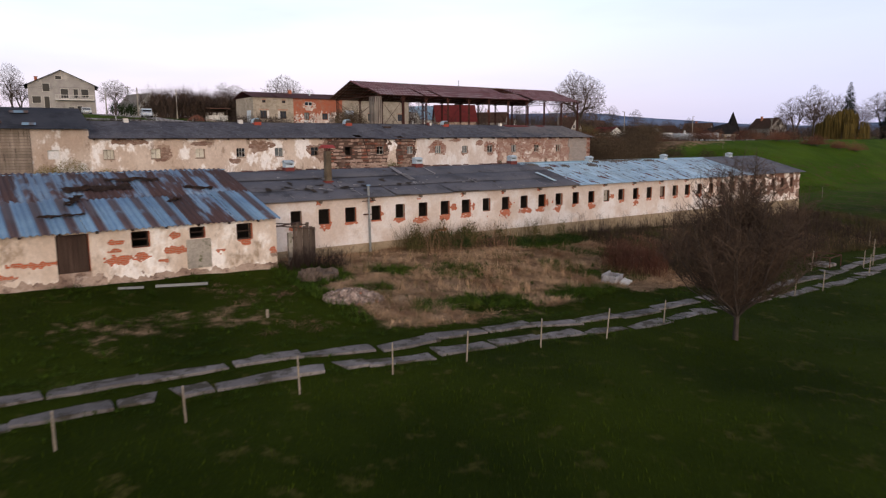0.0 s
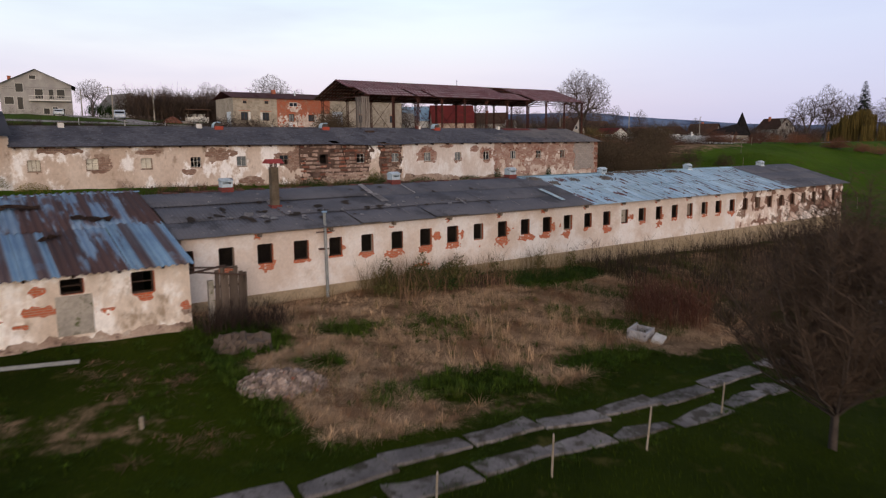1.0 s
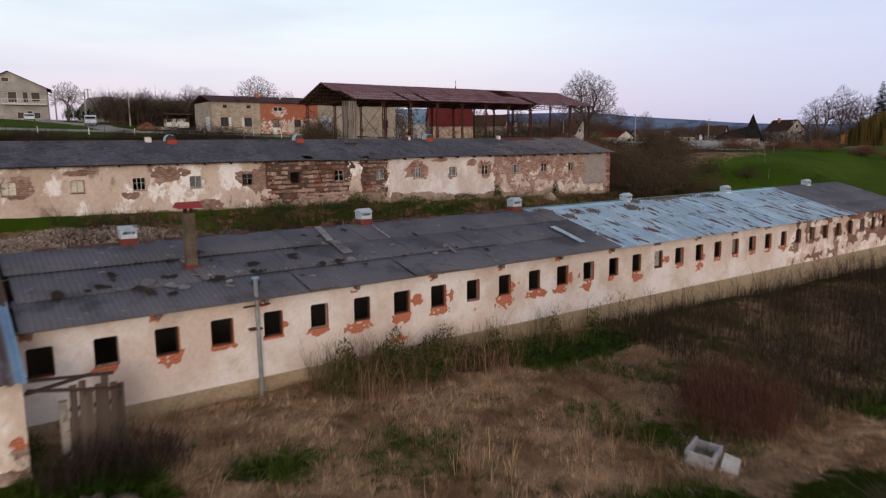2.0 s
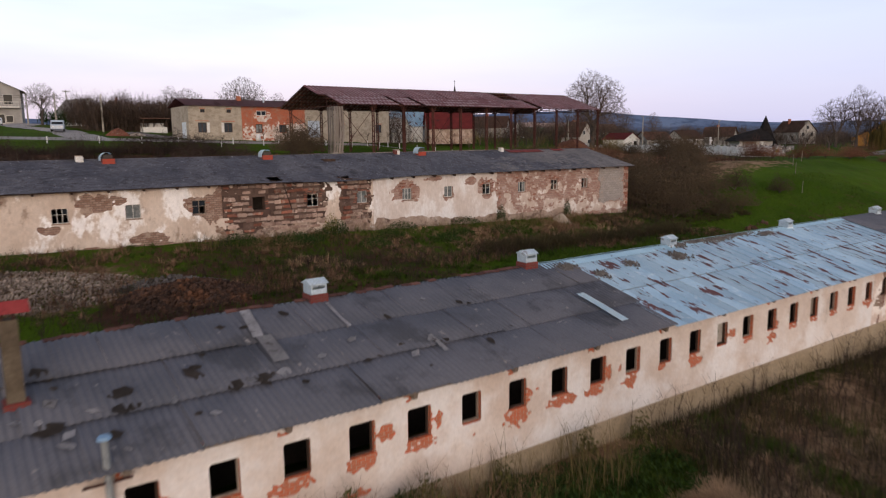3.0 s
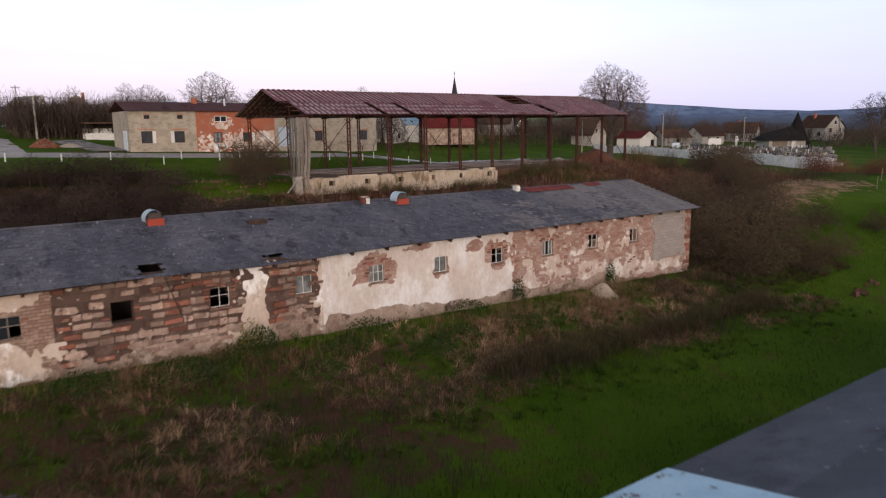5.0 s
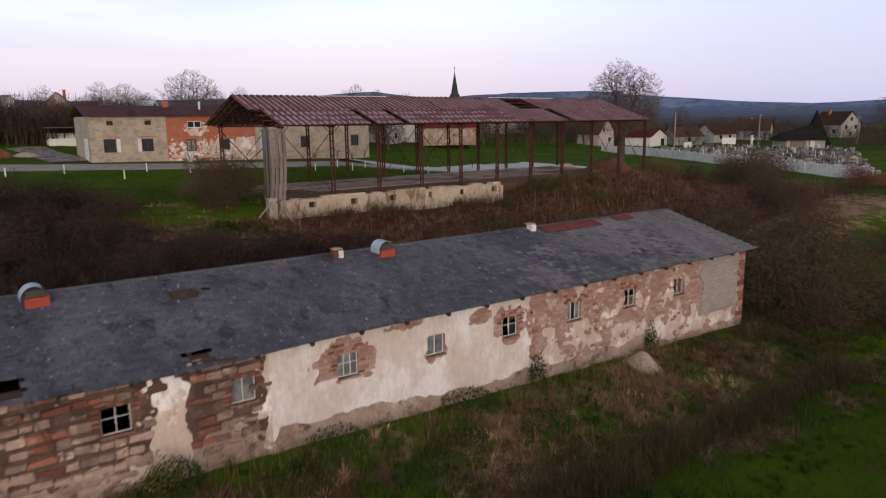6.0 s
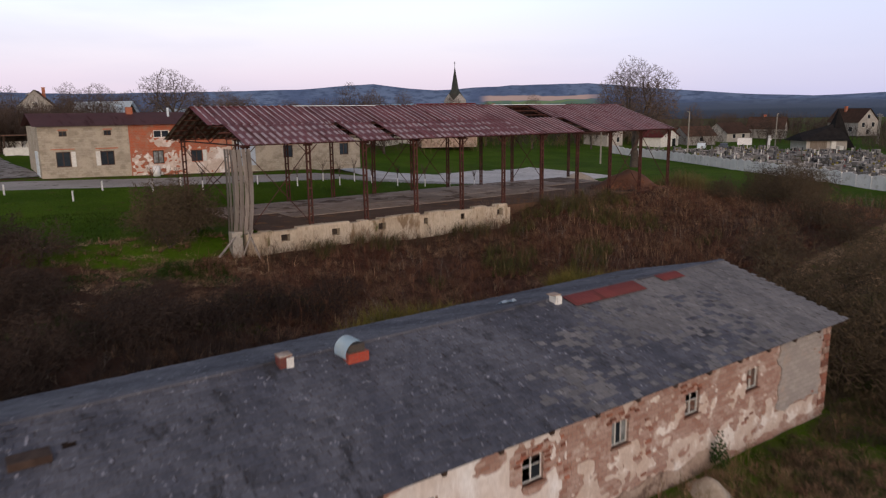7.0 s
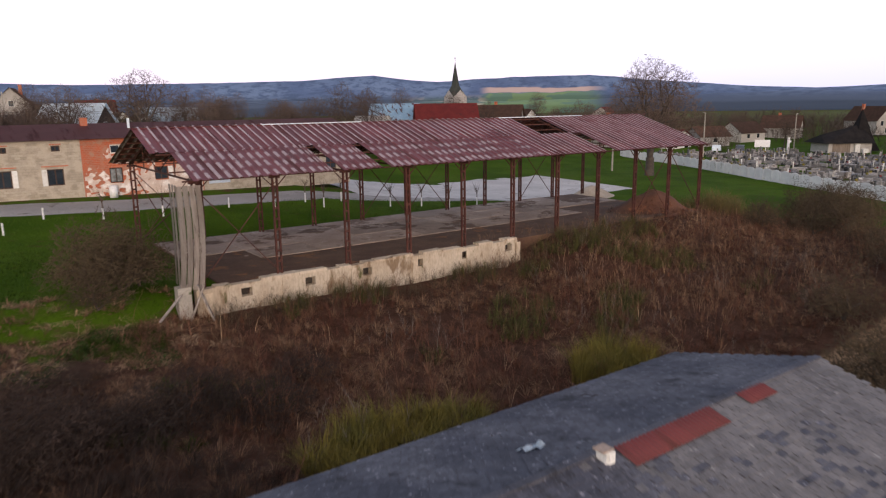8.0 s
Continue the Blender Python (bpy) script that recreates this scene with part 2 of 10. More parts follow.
M["shingle"] = surface("blue grey roof shingle", (0.070, 0.074, 0.098), (0.118, 0.121, 0.148), 0.30, 9, spots=(0.044, 0.045, 0.056), spot_scale=0.8, spot_at=(0.55, 0.68), spots2=(0.28, 0.28, 0.325), spot2_scale=4.5, spot2_at=(0.60, 0.70), stretch=(1.6, 0.8, 0.8), vary=0.17, island=True, bump=0.6)
M["tin_blue"] = metal_sheet("blue painted roof sheet", (0.12, 0.23, 0.39), (0.17, 0.30, 0.46), (0.070, 0.042, 0.045), (0.60, 0.66), along=(1.5, 0.10, 0.10), scale=1.0, rough=0.5, rib=1.09, rib_fade=(0.070, 0.048, 0.056), rib_at=(0.15, 0.45))
M["tin_blue_rust"] = metal_sheet("rusted blue roof sheet", (0.12, 0.20, 0.33), (0.16, 0.26, 0.40), (0.062, 0.038, 0.042), (0.44, 0.52), along=(1.5, 0.14, 0.14), scale=1.0, rough=0.6, rib=1.09, rib_fade=(0.075, 0.045, 0.05))
M["tin_pale"] = metal_sheet("pale blue zinc roof sheet", (0.27, 0.43, 0.58), (0.37, 0.54, 0.68), (0.105, 0.045, 0.050), (0.555, 0.585), along=(2.4, 0.75, 0.75), pale=(0.50, 0.63, 0.74), scale=1.0, rough=0.45)
M["tin_red"] = metal_sheet("red brown corrugated sheet", (0.105, 0.024, 0.029), (0.14, 0.034, 0.040), (0.075, 0.022, 0.024), (0.5, 0.65), along=(1.2, 0.12, 0.12), scale=1.2, rough=0.5)
M["tin_worn"] = worn_crest("worn galvanised crest", (0.125, 0.034, 0.040), (0.34, 0.275, 0.295))
M["red_roof"] = metal_sheet("dark red roof sheet", (0.115, 0.035, 0.035), (0.14, 0.045, 0.045), (0.08, 0.03, 0.03), (0.55, 0.7), scale=1.0, rough=0.55)
M["red_patch"] = metal_sheet("red roof sheet", (0.105, 0.018, 0.020), (0.13, 0.024, 0.024), (0.07, 0.020, 0.018), (0.5, 0.65), scale=1.0, rough=0.65)
M["rust"] = surface("rusty steel", (0.055, 0.019, 0.015), (0.085, 0.032, 0.024), 1.2, 18, spots=(0.028, 0.016, 0.015), rough=0.8, bump=0.3)
M["zinc_dull"] = surface("weathered galvanised sheet", (0.36, 0.46, 0.55), (0.48, 0.58, 0.66), 1.5, 14, spots=(0.22, 0.22, 0.25), rough=0.5)
M["zinc"] = surface("galvanised sheet", (0.62, 0.71, 0.78), (0.72, 0.80, 0.86), 1.5, 14, spots=(0.40, 0.42, 0.45), rough=0.5)
M["wood"] = surface("grey weathered board", (0.21, 0.17, 0.14), (0.30, 0.25, 0.21), 0.9, 16, spots=(0.10, 0.08, 0.065), stretch=(4, 4, 0.4), vary=0.25, bump=0.5)
M["wood_bleached"] = surface("bleached grey board", (0.33, 0.285, 0.25), (0.46, 0.41, 0.37), 0.9, 16, spots=(0.17, 0.14, 0.12), stretch=(5, 5, 0.4), vary=0.25, bump=0.6)
M["wood_dark"] = surface("dark stained board", (0.045, 0.028, 0.022), (0.07, 0.045, 0.035), 0.9, 16, stretch=(4, 4, 0.4), vary=0.2, bump=0.5)
M["white_paint"] = surface("flaking white paint", (0.62, 0.62, 0.60), (0.72, 0.72, 0.70), 3, 20, spots=(0.30, 0.26, 0.2), spot_scale=5, spot_at=(0.62, 0.68), vary=0.1)
# shade behind openings put into a dark colour; also used for dark roof scraps
M["shade_and_scrap"] = surface("dark shade and scrap tone", (0.06, 0.05, 0.045), (0.09, 0.075, 0.065), 0.6, 8, vary=0)
M["rubble"] = surface("broken brick and mortar", (0.27, 0.205, 0.175), (0.20, 0.155, 0.135), 2, 20, spots=(0.33, 0.13, 0.08), spot_scale=2, vary=0.4, island=True)
M["rubble_mix"] = surface("pale brick and plaster rubble", (0.34, 0.275, 0.245), (0.20, 0.155, 0.135), 2, 20, spots=(0.36, 0.11, 0.065), spot_scale=1.6, spot_at=(0.60, 0.66), spots2=(0.52, 0.47, 0.44), spot2_scale=2.2, spot2_at=(0.60, 0.66), vary=0.45, island=True)
M["rubble_dark"] = surface("charred rubble", (0.045, 0.028, 0.021), (0.090, 0.048, 0.032), 2, 20, spots=(0.12, 0.055, 0.030), spot_scale=0.9, spot_at=(0.54, 0.66), vary=0.5, island=True)
M["bark"] = surface("grey brown bark", (0.060, 0.048, 0.042), (0.095, 0.078, 0.068), 1.5, 14, vary=0.2)
M["twig"] = surface("brown twigs", (0.070, 0.049, 0.040), (0.105, 0.074, 0.058), 0.3, 6, vary=0.25, bump=0)
M["twig_red"] = surface("reddish dry stems", (0.125, 0.050, 0.032), (0.18, 0.085, 0.050), 0.25, 6, spots=(0.19, 0.115, 0.068), spot_scale=0.22, spot_at=(0.60, 0.75), vary=0.25, bump=0)
M["twig_olive"] = surface("budding olive twigs", (0.12, 0.095, 0.036), (0.16, 0.125, 0.05), 0.4, 6, vary=0.25, bump=0)
M["straw"] = surface("dry straw grass", (0.56, 0.395, 0.25), (0.43, 0.285, 0.175), 0.5, 3, spots=(0.25, 0.145, 0.085), spot_scale=0.5, spot_at=(0.5, 0.64), vary=0.4, island=True, bump=0, spec=0.06)
M["green"] = surface("green grass blades", (0.026, 0.050, 0.006), (0.046, 0.078, 0.010), 0.25, 3, spots=(0.085, 0.078, 0.022), spot_scale=0.3, spot_at=(0.6, 0.75), vary=0.35, island=True, bump=0, spec=0.06)
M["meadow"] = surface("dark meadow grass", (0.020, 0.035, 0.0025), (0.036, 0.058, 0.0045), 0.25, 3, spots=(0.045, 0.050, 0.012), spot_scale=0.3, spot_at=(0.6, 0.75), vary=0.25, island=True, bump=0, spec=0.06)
M["leaf"] = surface("dark green leaves", (0.022, 0.045, 0.012), (0.04, 0.07, 0.02), 1.0, 5, vary=0.35, island=True, bump=0, spec=0.06)
M["needle"] = surface("spruce needles", (0.012, 0.022, 0.014), (0.02, 0.034, 0.018), 1.0, 5, vary=0.3, island=True, bump=0)
M["yellow_leaf"] = surface("yellow green willow shoots", (0.19, 0.15, 0.030), (0.14, 0.125, 0.028), 0.6, 5, vary=0.3, island=True, bump=0)
M["asphalt"] = surface("pale worn asphalt", (0.28, 0.265, 0.26), (0.36, 0.34, 0.335), 0.25, 10, spots=(0.18, 0.165, 0.155), spot_scale=0.7, bump=0.3)
M["house_wall"] = surface("pale render", (0.36, 0.34, 0.32), (0.43, 0.405, 0.38), 0.5, 8, vary=0.15)
M["grey_wall"] = surface("grey render", (0.34, 0.33, 0.325), (0.43, 0.42, 0.41), 0.5, 8, spots=(0.52, 0.51, 0.50), spot_scale=0.4, vary=0.15, grit=0.25)
M["dark_roof"] = surface("black roof tiles", (0.012, 0.011, 0.012), (0.020, 0.018, 0.018), 1, 10, vary=0.2, spec=0.1)
M["brown_roof"] = surface("brown roof tiles", (0.10, 0.06, 0.045), (0.14, 0.08, 0.06), 1, 10, vary=0.25)
M["tile_red"] = surface("red roof tiles", (0.20, 0.036, 0.036), (0.165, 0.030, 0.032), 1, 10, spots=(0.12, 0.035, 0.035), spot_scale=0.6, vary=0.2)
M["white_wall"] = surface("white concrete fence panel", (0.66, 0.66, 0.69), (0.75, 0.75, 0.77), 0.8, 10, spots=(0.50, 0.49, 0.48), spot_scale=1.0, vary=0.06, grit=0.2)
M["granite_dark"] = surface("dark polished granite", (0.025, 0.025, 0.028), (0.06, 0.06, 0.06), 4, 20, rough=0.35, vary=0.4, spec=0.5)
M["granite"] = surface("grey gravestone", (0.20, 0.19, 0.185), (0.34, 0.325, 0.315), 3, 20, rough=0.6, vary=0.6)
M["grave_mix"] = surface("mixed grave stones", (0.16, 0.15, 0.145), (0.30, 0.28, 0.27), 0.35, 20, spots=(0.035, 0.035, 0.038), spot_scale=0.5, spot_at=(0.54, 0.58), spots2=(0.62, 0.60, 0.58), spot2_scale=0.45, spot2_at=(0.60, 0.63), rough=0.6, vary=0.5, island=True)
M["copper"] = surface("dark spire sheet", (0.030, 0.036, 0.034), (0.05, 0.055, 0.05), 1, 8, vary=0)
M["dirt"] = surface("bare brown soil", (0.080, 0.043, 0.029), (0.115, 0.066, 0.043), 0.6, 8, spots=(0.19, 0.085, 0.036), spot_scale=0.7, bump=0.8)
M["sand"] = surface("pale sand heap", (0.36, 0.30, 0.24), (0.42, 0.37, 0.31), 0.8, 8, bump=0.7)
M["cap_red"] = surface("faded red metal cap", (0.28, 0.035, 0.035), (0.33, 0.05, 0.045), 2, 12, vary=0, rough=0.6)
M["flue"] = surface("sooty flue plaster", (0.085, 0.065, 0.045), (0.13, 0.105, 0.075), 2, 12, vary=0)
M["plastic_white"] = surface("white plastic", (0.66, 0.68, 0.70), (0.72, 0.73, 0.75), 3, 10, rough=0.4, vary=0.05)
M["van_blue"] = surface("pale blue van paint", (0.42, 0.50, 0.60), (0.46, 0.54, 0.64), 2, 10, rough=0.3, vary=0, spec=0.5)
M["car_dark"] = surface("dark car paint", (0.05, 0.06, 0.08), (0.07, 0.08, 0.10), 2, 10, rough=0.3, vary=0.3, spec=0.5)
M["rubber"] = surface("black rubber", (0.015, 0.015, 0.015), (0.025, 0.025, 0.025), 3, 10, vary=0)
M["orange_wall"] = surface("orange yellow render", (0.55, 0.25, 0.06), (0.6, 0.3, 0.08), 1, 8, vary=0)

M["floor_worn"] = surface("dusty worn concrete floor", (0.29, 0.215, 0.18), (0.39, 0.305, 0.26), 0.35, 9, spots=(0.14, 0.085, 0.06), spot_scale=0.4, spot_at=(0.54, 0.60), spots2=(0.44, 0.36, 0.32), spot2_scale=0.9, vary=0.2, bump=0.5)
M["post_grey"] = surface("weathered fence post", (0.21, 0.18, 0.14), (0.28, 0.245, 0.20), 2, 16, vary=0.25)
M["mast_grey"] = surface("dull grey steel", (0.20, 0.22, 0.23), (0.27, 0.29, 0.30), 1.5, 14, rough=0.6)
M["wall_damp"] = surface("damp stained plaster", (0.44, 0.355, 0.265), (0.60, 0.52, 0.42), 0.35, 8, spots=(0.24, 0.17, 0.11), spot_scale=0.8, spot_at=(0.55, 0.66), spots2=(0.10, 0.095, 0.035), spot2_scale=1.3, spot2_at=(0.60, 0.68), stretch=(1, 1, 0.4), bump=0.6)
M["matted"] = surface("matted pale straw", (0.55, 0.405, 0.27), (0.42, 0.285, 0.18), 0.8, 4, spots=(0.22, 0.16, 0.10), spot_scale=0.6, spot_at=(0.52, 0.66), vary=0.4, island=True, bump=0, spec=0.06)

M["plaster_head"] = surface("dirty whitewashed plaster", (0.58, 0.48, 0.40), (0.76, 0.69, 0.63), 0.6, 8, spots=(0.36, 0.28, 0.21), spot_scale=0.8, spot_at=(0.55, 0.68), spots2=(0.86, 0.83, 0.81), spot2_scale=0.6, spot2_at=(0.50, 0.60), stretch=(1, 1, 0.7), bump=0.6, grit=0.3)
M["plaster_white"] = surface("whitewashed plaster", (0.68, 0.60, 0.56), (0.82, 0.78, 0.77), 0.5, 8, spots=(0.50, 0.39, 0.32), spot_scale=0.9, spot_at=(0.6, 0.75), spots2=(0.86, 0.85, 0.86), spot2_scale=0.5, spot2_at=(0.46, 0.62), stretch=(1, 1, 0.55), bump=0.5, grit=0.25)
M["render_tan"] = surface("remnants of tan mortar", (0.28, 0.20, 0.16), (0.42, 0.33, 0.275), 0.8, 10, spots=(0.15, 0.10, 0.08), spot_scale=1.3, spot_at=(0.52, 0.64), spots2=(0.52, 0.45, 0.40), spot2_scale=0.9, spot2_at=(0.56, 0.68), bump=0.9)
M["brick_dark"] = brickwork("dark weathered brick", (0.20, 0.080, 0.055), (0.28, 0.15, 0.11), (0.22, 0.165, 0.135), stain=(0.33, 0.25, 0.20), stain_at=(0.5, 0.62))
# dark joints, and recess shade between the stones put into the wall colour
M["masonry"] = brickwork("recess-shaded masonry", (0.070, 0.042, 0.034), (0.13, 0.082, 0.066), (0.085, 0.060, 0.049), 0.45, 0.355, stain=(0.17, 0.115, 0.093), stain_at=(0.5, 0.7))
M["block_grey"] = brickwork("grey block", (0.30, 0.27, 0.26), (0.36, 0.33, 0.315), (0.24, 0.215, 0.20), 0.45, 0.21, stain=(0.38, 0.31, 0.27), stain_at=(0.52, 0.68))
M["brick_red"] = brickwork("red brick base", (0.20, 0.028, 0.024), (0.15, 0.030, 0.026), (0.13, 0.065, 0.055), 0.27, 0.085, stain=(0.16, 0.06, 0.048))
M["tin_flap"] = metal_sheet("plain pale blue zinc", (0.27, 0.46, 0.60), (0.36, 0.56, 0.70), (0.14, 0.09, 0.10), (0.60, 0.64), along=(1.2, 0.6, 0.6), pale=(0.50, 0.65, 0.75), scale=1.6, rough=0.45)
M["twig_dark"] = surface("dark wet twigs", (0.036, 0.023, 0.018), (0.056, 0.036, 0.027), 0.3, 6, vary=0.3, bump=0)
M["twig_bush"] = surface("dull brown bush twigs", (0.060, 0.043, 0.027), (0.086, 0.063, 0.037), 0.4, 6, vary=0.25, bump=0)
M["hedge_strip"] = surface("dark olive stems", (0.040, 0.033, 0.014), (0.062, 0.050, 0.020), 0.4, 6, vary=0.35, bump=0)
M["brick_vent"] = brickwork("bright red brick base", (0.46, 0.058, 0.032), (0.38, 0.060, 0.036), (0.30, 0.10, 0.07), 0.27, 0.085, stain=(0.30, 0.08, 0.05))
M["soil_red"] = surface("reddish brown soil", (0.105, 0.048, 0.033), (0.15, 0.070, 0.045), 0.6, 8, spots=(0.25, 0.10, 0.05), spot_scale=0.5, spot_at=(0.55, 0.66), bump=0.8)
M["twig_near"] = surface("dark reddish fine twigs", (0.062, 0.043, 0.031), (0.092, 0.063, 0.045), 0.5, 6, vary=0.2, bump=0)
M["fresh"] = surface("fresh spring grass", (0.036, 0.070, 0.010), (0.060, 0.098, 0.014), 0.4, 3, spots=(0.10, 0.10, 0.03), spot_scale=0.5, spot_at=(0.6, 0.75), vary=0.4, island=True, bump=0, spec=0.06)
# paler copy of the shingle with sky light painted into its colour
M["shingle_pale"] = surface("pale sky-lit shingle", (0.138, 0.134, 0.145), (0.190, 0.183, 0.190), 0.30, 9, spots=(0.31, 0.305, 0.31), spot_scale=2.2, spot_at=(0.62, 0.70), spots2=(0.10, 0.096, 0.10), spot2_scale=0.8, spot2_at=(0.58, 0.7), stretch=(2.2, 0.6, 0.6), vary=0.14, island=True, bump=0.6)
M["pane_dull"] = surface("dusty pale pane", (0.52, 0.50, 0.42), (0.64, 0.62, 0.54), 2.5, 12, spots=(0.3, 0.28, 0.22), spot_scale=4, rough=0.4, vary=0.2, grit=0.2)
M["pane_grey"] = surface("dusty grey pane", (0.10, 0.115, 0.12), (0.24, 0.26, 0.27), 2.5, 12, spots=(0.12, 0.12, 0.12), spot_scale=4, rough=0.35, vary=0.3, grit=0.2)
M["pane_blue"] = surface("dark blue reflecting pane", (0.022, 0.032, 0.046), (0.035, 0.048, 0.066), 1.5, 8, rough=0.15, vary=0.3, spec=0.6, bump=0)
M["strip_pale"] = surface("pale mineral strip", (0.33, 0.33, 0.355), (0.46, 0.46, 0.485), 2.0, 12, spots=(0.15, 0.14, 0.15), spot_scale=3, vary=0.2)
M["tin_line"] = surface("thin worn crest", (0.33, 0.25, 0.265), (0.46, 0.40, 0.42), 0.5, 20, spots=(0.16, 0.06, 0.068), spot_scale=0.7, spot_at=(0.56, 0.64), rough=0.5, vary=0)
M["shrub_olive"] = surface("olive shrub leaves", (0.060, 0.062, 0.018), (0.095, 0.088, 0.028), 1.0, 5, vary=0.4, island=True, bump=0)
M["withered"] = surface("withered brown grass", (0.19, 0.112, 0.070), (0.27, 0.172, 0.112), 0.5, 3, spots=(0.11, 0.058, 0.038), spot_scale=0.35, spot_at=(0.5, 0.7), vary=0.4, island=True, bump=0, spec=0.06)
M["twig_grey"] = surface("grey dead stems", (0.13, 0.105, 0.088), (0.19, 0.155, 0.13), 0.4, 6, vary=0.3, bump=0)
M["wood_mid"] = surface("brown weathered board", (0.095, 0.072, 0.058), (0.14, 0.11, 0.09), 0.9, 16, spots=(0.05, 0.038, 0.03), stretch=(4, 4, 0.4), vary=0.3, bump=0.5)
M["cap_white"] = surface("blue white painted cap", (0.68, 0.86, 0.97), (0.78, 0.92, 0.99), 2, 12, vary=0.05, rough=0.5, grit=0.15)
M["brick_pink"] = brickwork("faded pink brick", (0.31, 0.165, 0.128), (0.43, 0.305, 0.262), (0.25, 0.185, 0.158), 0.36, 0.16, stain=(0.50, 0.41, 0.37), stain_at=(0.52, 0.64))
M["rubble_pale"] = surface("pale broken concrete", (0.37, 0.31, 0.265), (0.25, 0.205, 0.175), 0.6, 20, spots=(0.15, 0.11, 0.085), spot_scale=0.7, vary=0.4, island=True)
M["yard"] = surface("pale cracked concrete", (0.40, 0.385, 0.385), (0.50, 0.48, 0.48), 0.25, 10, spots=(0.26, 0.245, 0.235), spot_scale=0.5, bump=0.3)
M["tile_dark"] = surface("dark red ridge tile", (0.085, 0.040, 0.036), (0.125, 0.058, 0.048), 2, 14, spots=(0.08, 0.06, 0.055), spot_scale=3, vary=0.3)
M["willow"] = surface("olive brown willow shoots", (0.125, 0.090, 0.022), (0.095, 0.072, 0.020), 0.6, 5, vary=0.35, island=True, bump=0)
gm, gn, gl, gb = nodes_of("window glass")
gb.inputs["Base Color"].default_value = (0.02, 0.025, 0.032, 1)
gb.inputs["Roughness"].default_value, gb.inputs["Specular IOR Level"].default_value = 0.15, 0.25
M["glass"] = gm

# ---- building helpers ----


def base_of(ob):
    p = Vector((0, 0, 0))
    while ob is not None:
        p += ob.location
        ob = ob.parent
    return p


def thing(name, at, label, category, group="", kind=""):
    ob = new(name)
    ob.empty_display_size = 0.3
    ob.location = at
    return tagged(ob, label, category, group, kind)


def finish(name, me, material, parent=None, label="", smooth=False):
    for mt in material if isinstance(material, (list, tuple)) else [material]:
        me.materials.append(mt)
    if smooth:
        me.shade_smooth()
    ob = new(name, me)
    ob.parent = parent
    return tagged(ob, label)


def part(name, bm, material, parent=None, label="", smooth=False):
    """One mesh object from a bmesh in world metres, hung under its thing."""
    me = bpy.data.meshes.new(name)
    if parent is not None:
        bm.transform(Matrix.Translation(-base_of(parent)))
    bm.normal_update()
    bm.to_mesh(me)
    bm.free()
    return finish(name, me, material, parent, label, smooth)


def raw(name, verts, faces, material, parent=None, label="", smooth=False):
    me = bpy.data.meshes.new(name)
    v = np.asarray(verts, dtype=float).reshape(-1, 3)
    if parent is not None:
        v = v - np.array(base_of(parent))
    me.from_pydata(v.tolist(), [], faces if isinstance(faces, list) else faces.tolist())
    return finish(name, me, material, parent, label, smooth)


def box(bm, x0, x1, y0, y1, z0, z1, m=None, index=0):
    co = [(x, y, z) for z in (z0, z1) for y in (y0, y1) for x in (x0, x1)]
    vs = [bm.verts.new(m @ Vector(c) if m else c) for c in co]
    for f in ((0, 2, 3, 1), (4, 5, 7, 6), (0, 1, 5, 4), (2, 6, 7, 3), (0, 4, 6, 2), (1, 3, 7, 5)):
        bm.faces.new([vs[i] for i in f]).material_index = index
    return vs


def boxes(*items):
    bm = bmesh.new()
    for it in items:
        box(bm, *it)
    return bm


def bar(bm, a, b, w, h=None):
    """A square bar from a to b."""
    a, b = Vector(a), Vector(b)
    d = b - a
    q = d.to_track_quat("Z", "Y").to_matrix().to_4x4()
    h = h or w
    box(bm, -w / 2, w / 2, -h / 2, h / 2, 0, d.length, Matrix.Translation(a) @ q)


def tube(bm, a, b, r0, r1, n=8):
    a, b = Vector(a), Vector(b)
    q = (b - a).to_track_quat("Z", "Y").to_matrix()
    rings = [[bm.verts.new(p + q @ Vector((r * math.cos(2 * math.pi * i / n), r * math.sin(2 * math.pi * i / n), 0))) for i in range(n)] for p, r in ((a, r0), (b, r1))]
    for i in range(n):
        bm.faces.new((rings[0][i], rings[0][(i + 1) % n], rings[1][(i + 1) % n], rings[1][i]))
    bm.faces.new(rings[0][::-1])
    bm.faces.new(rings[1])


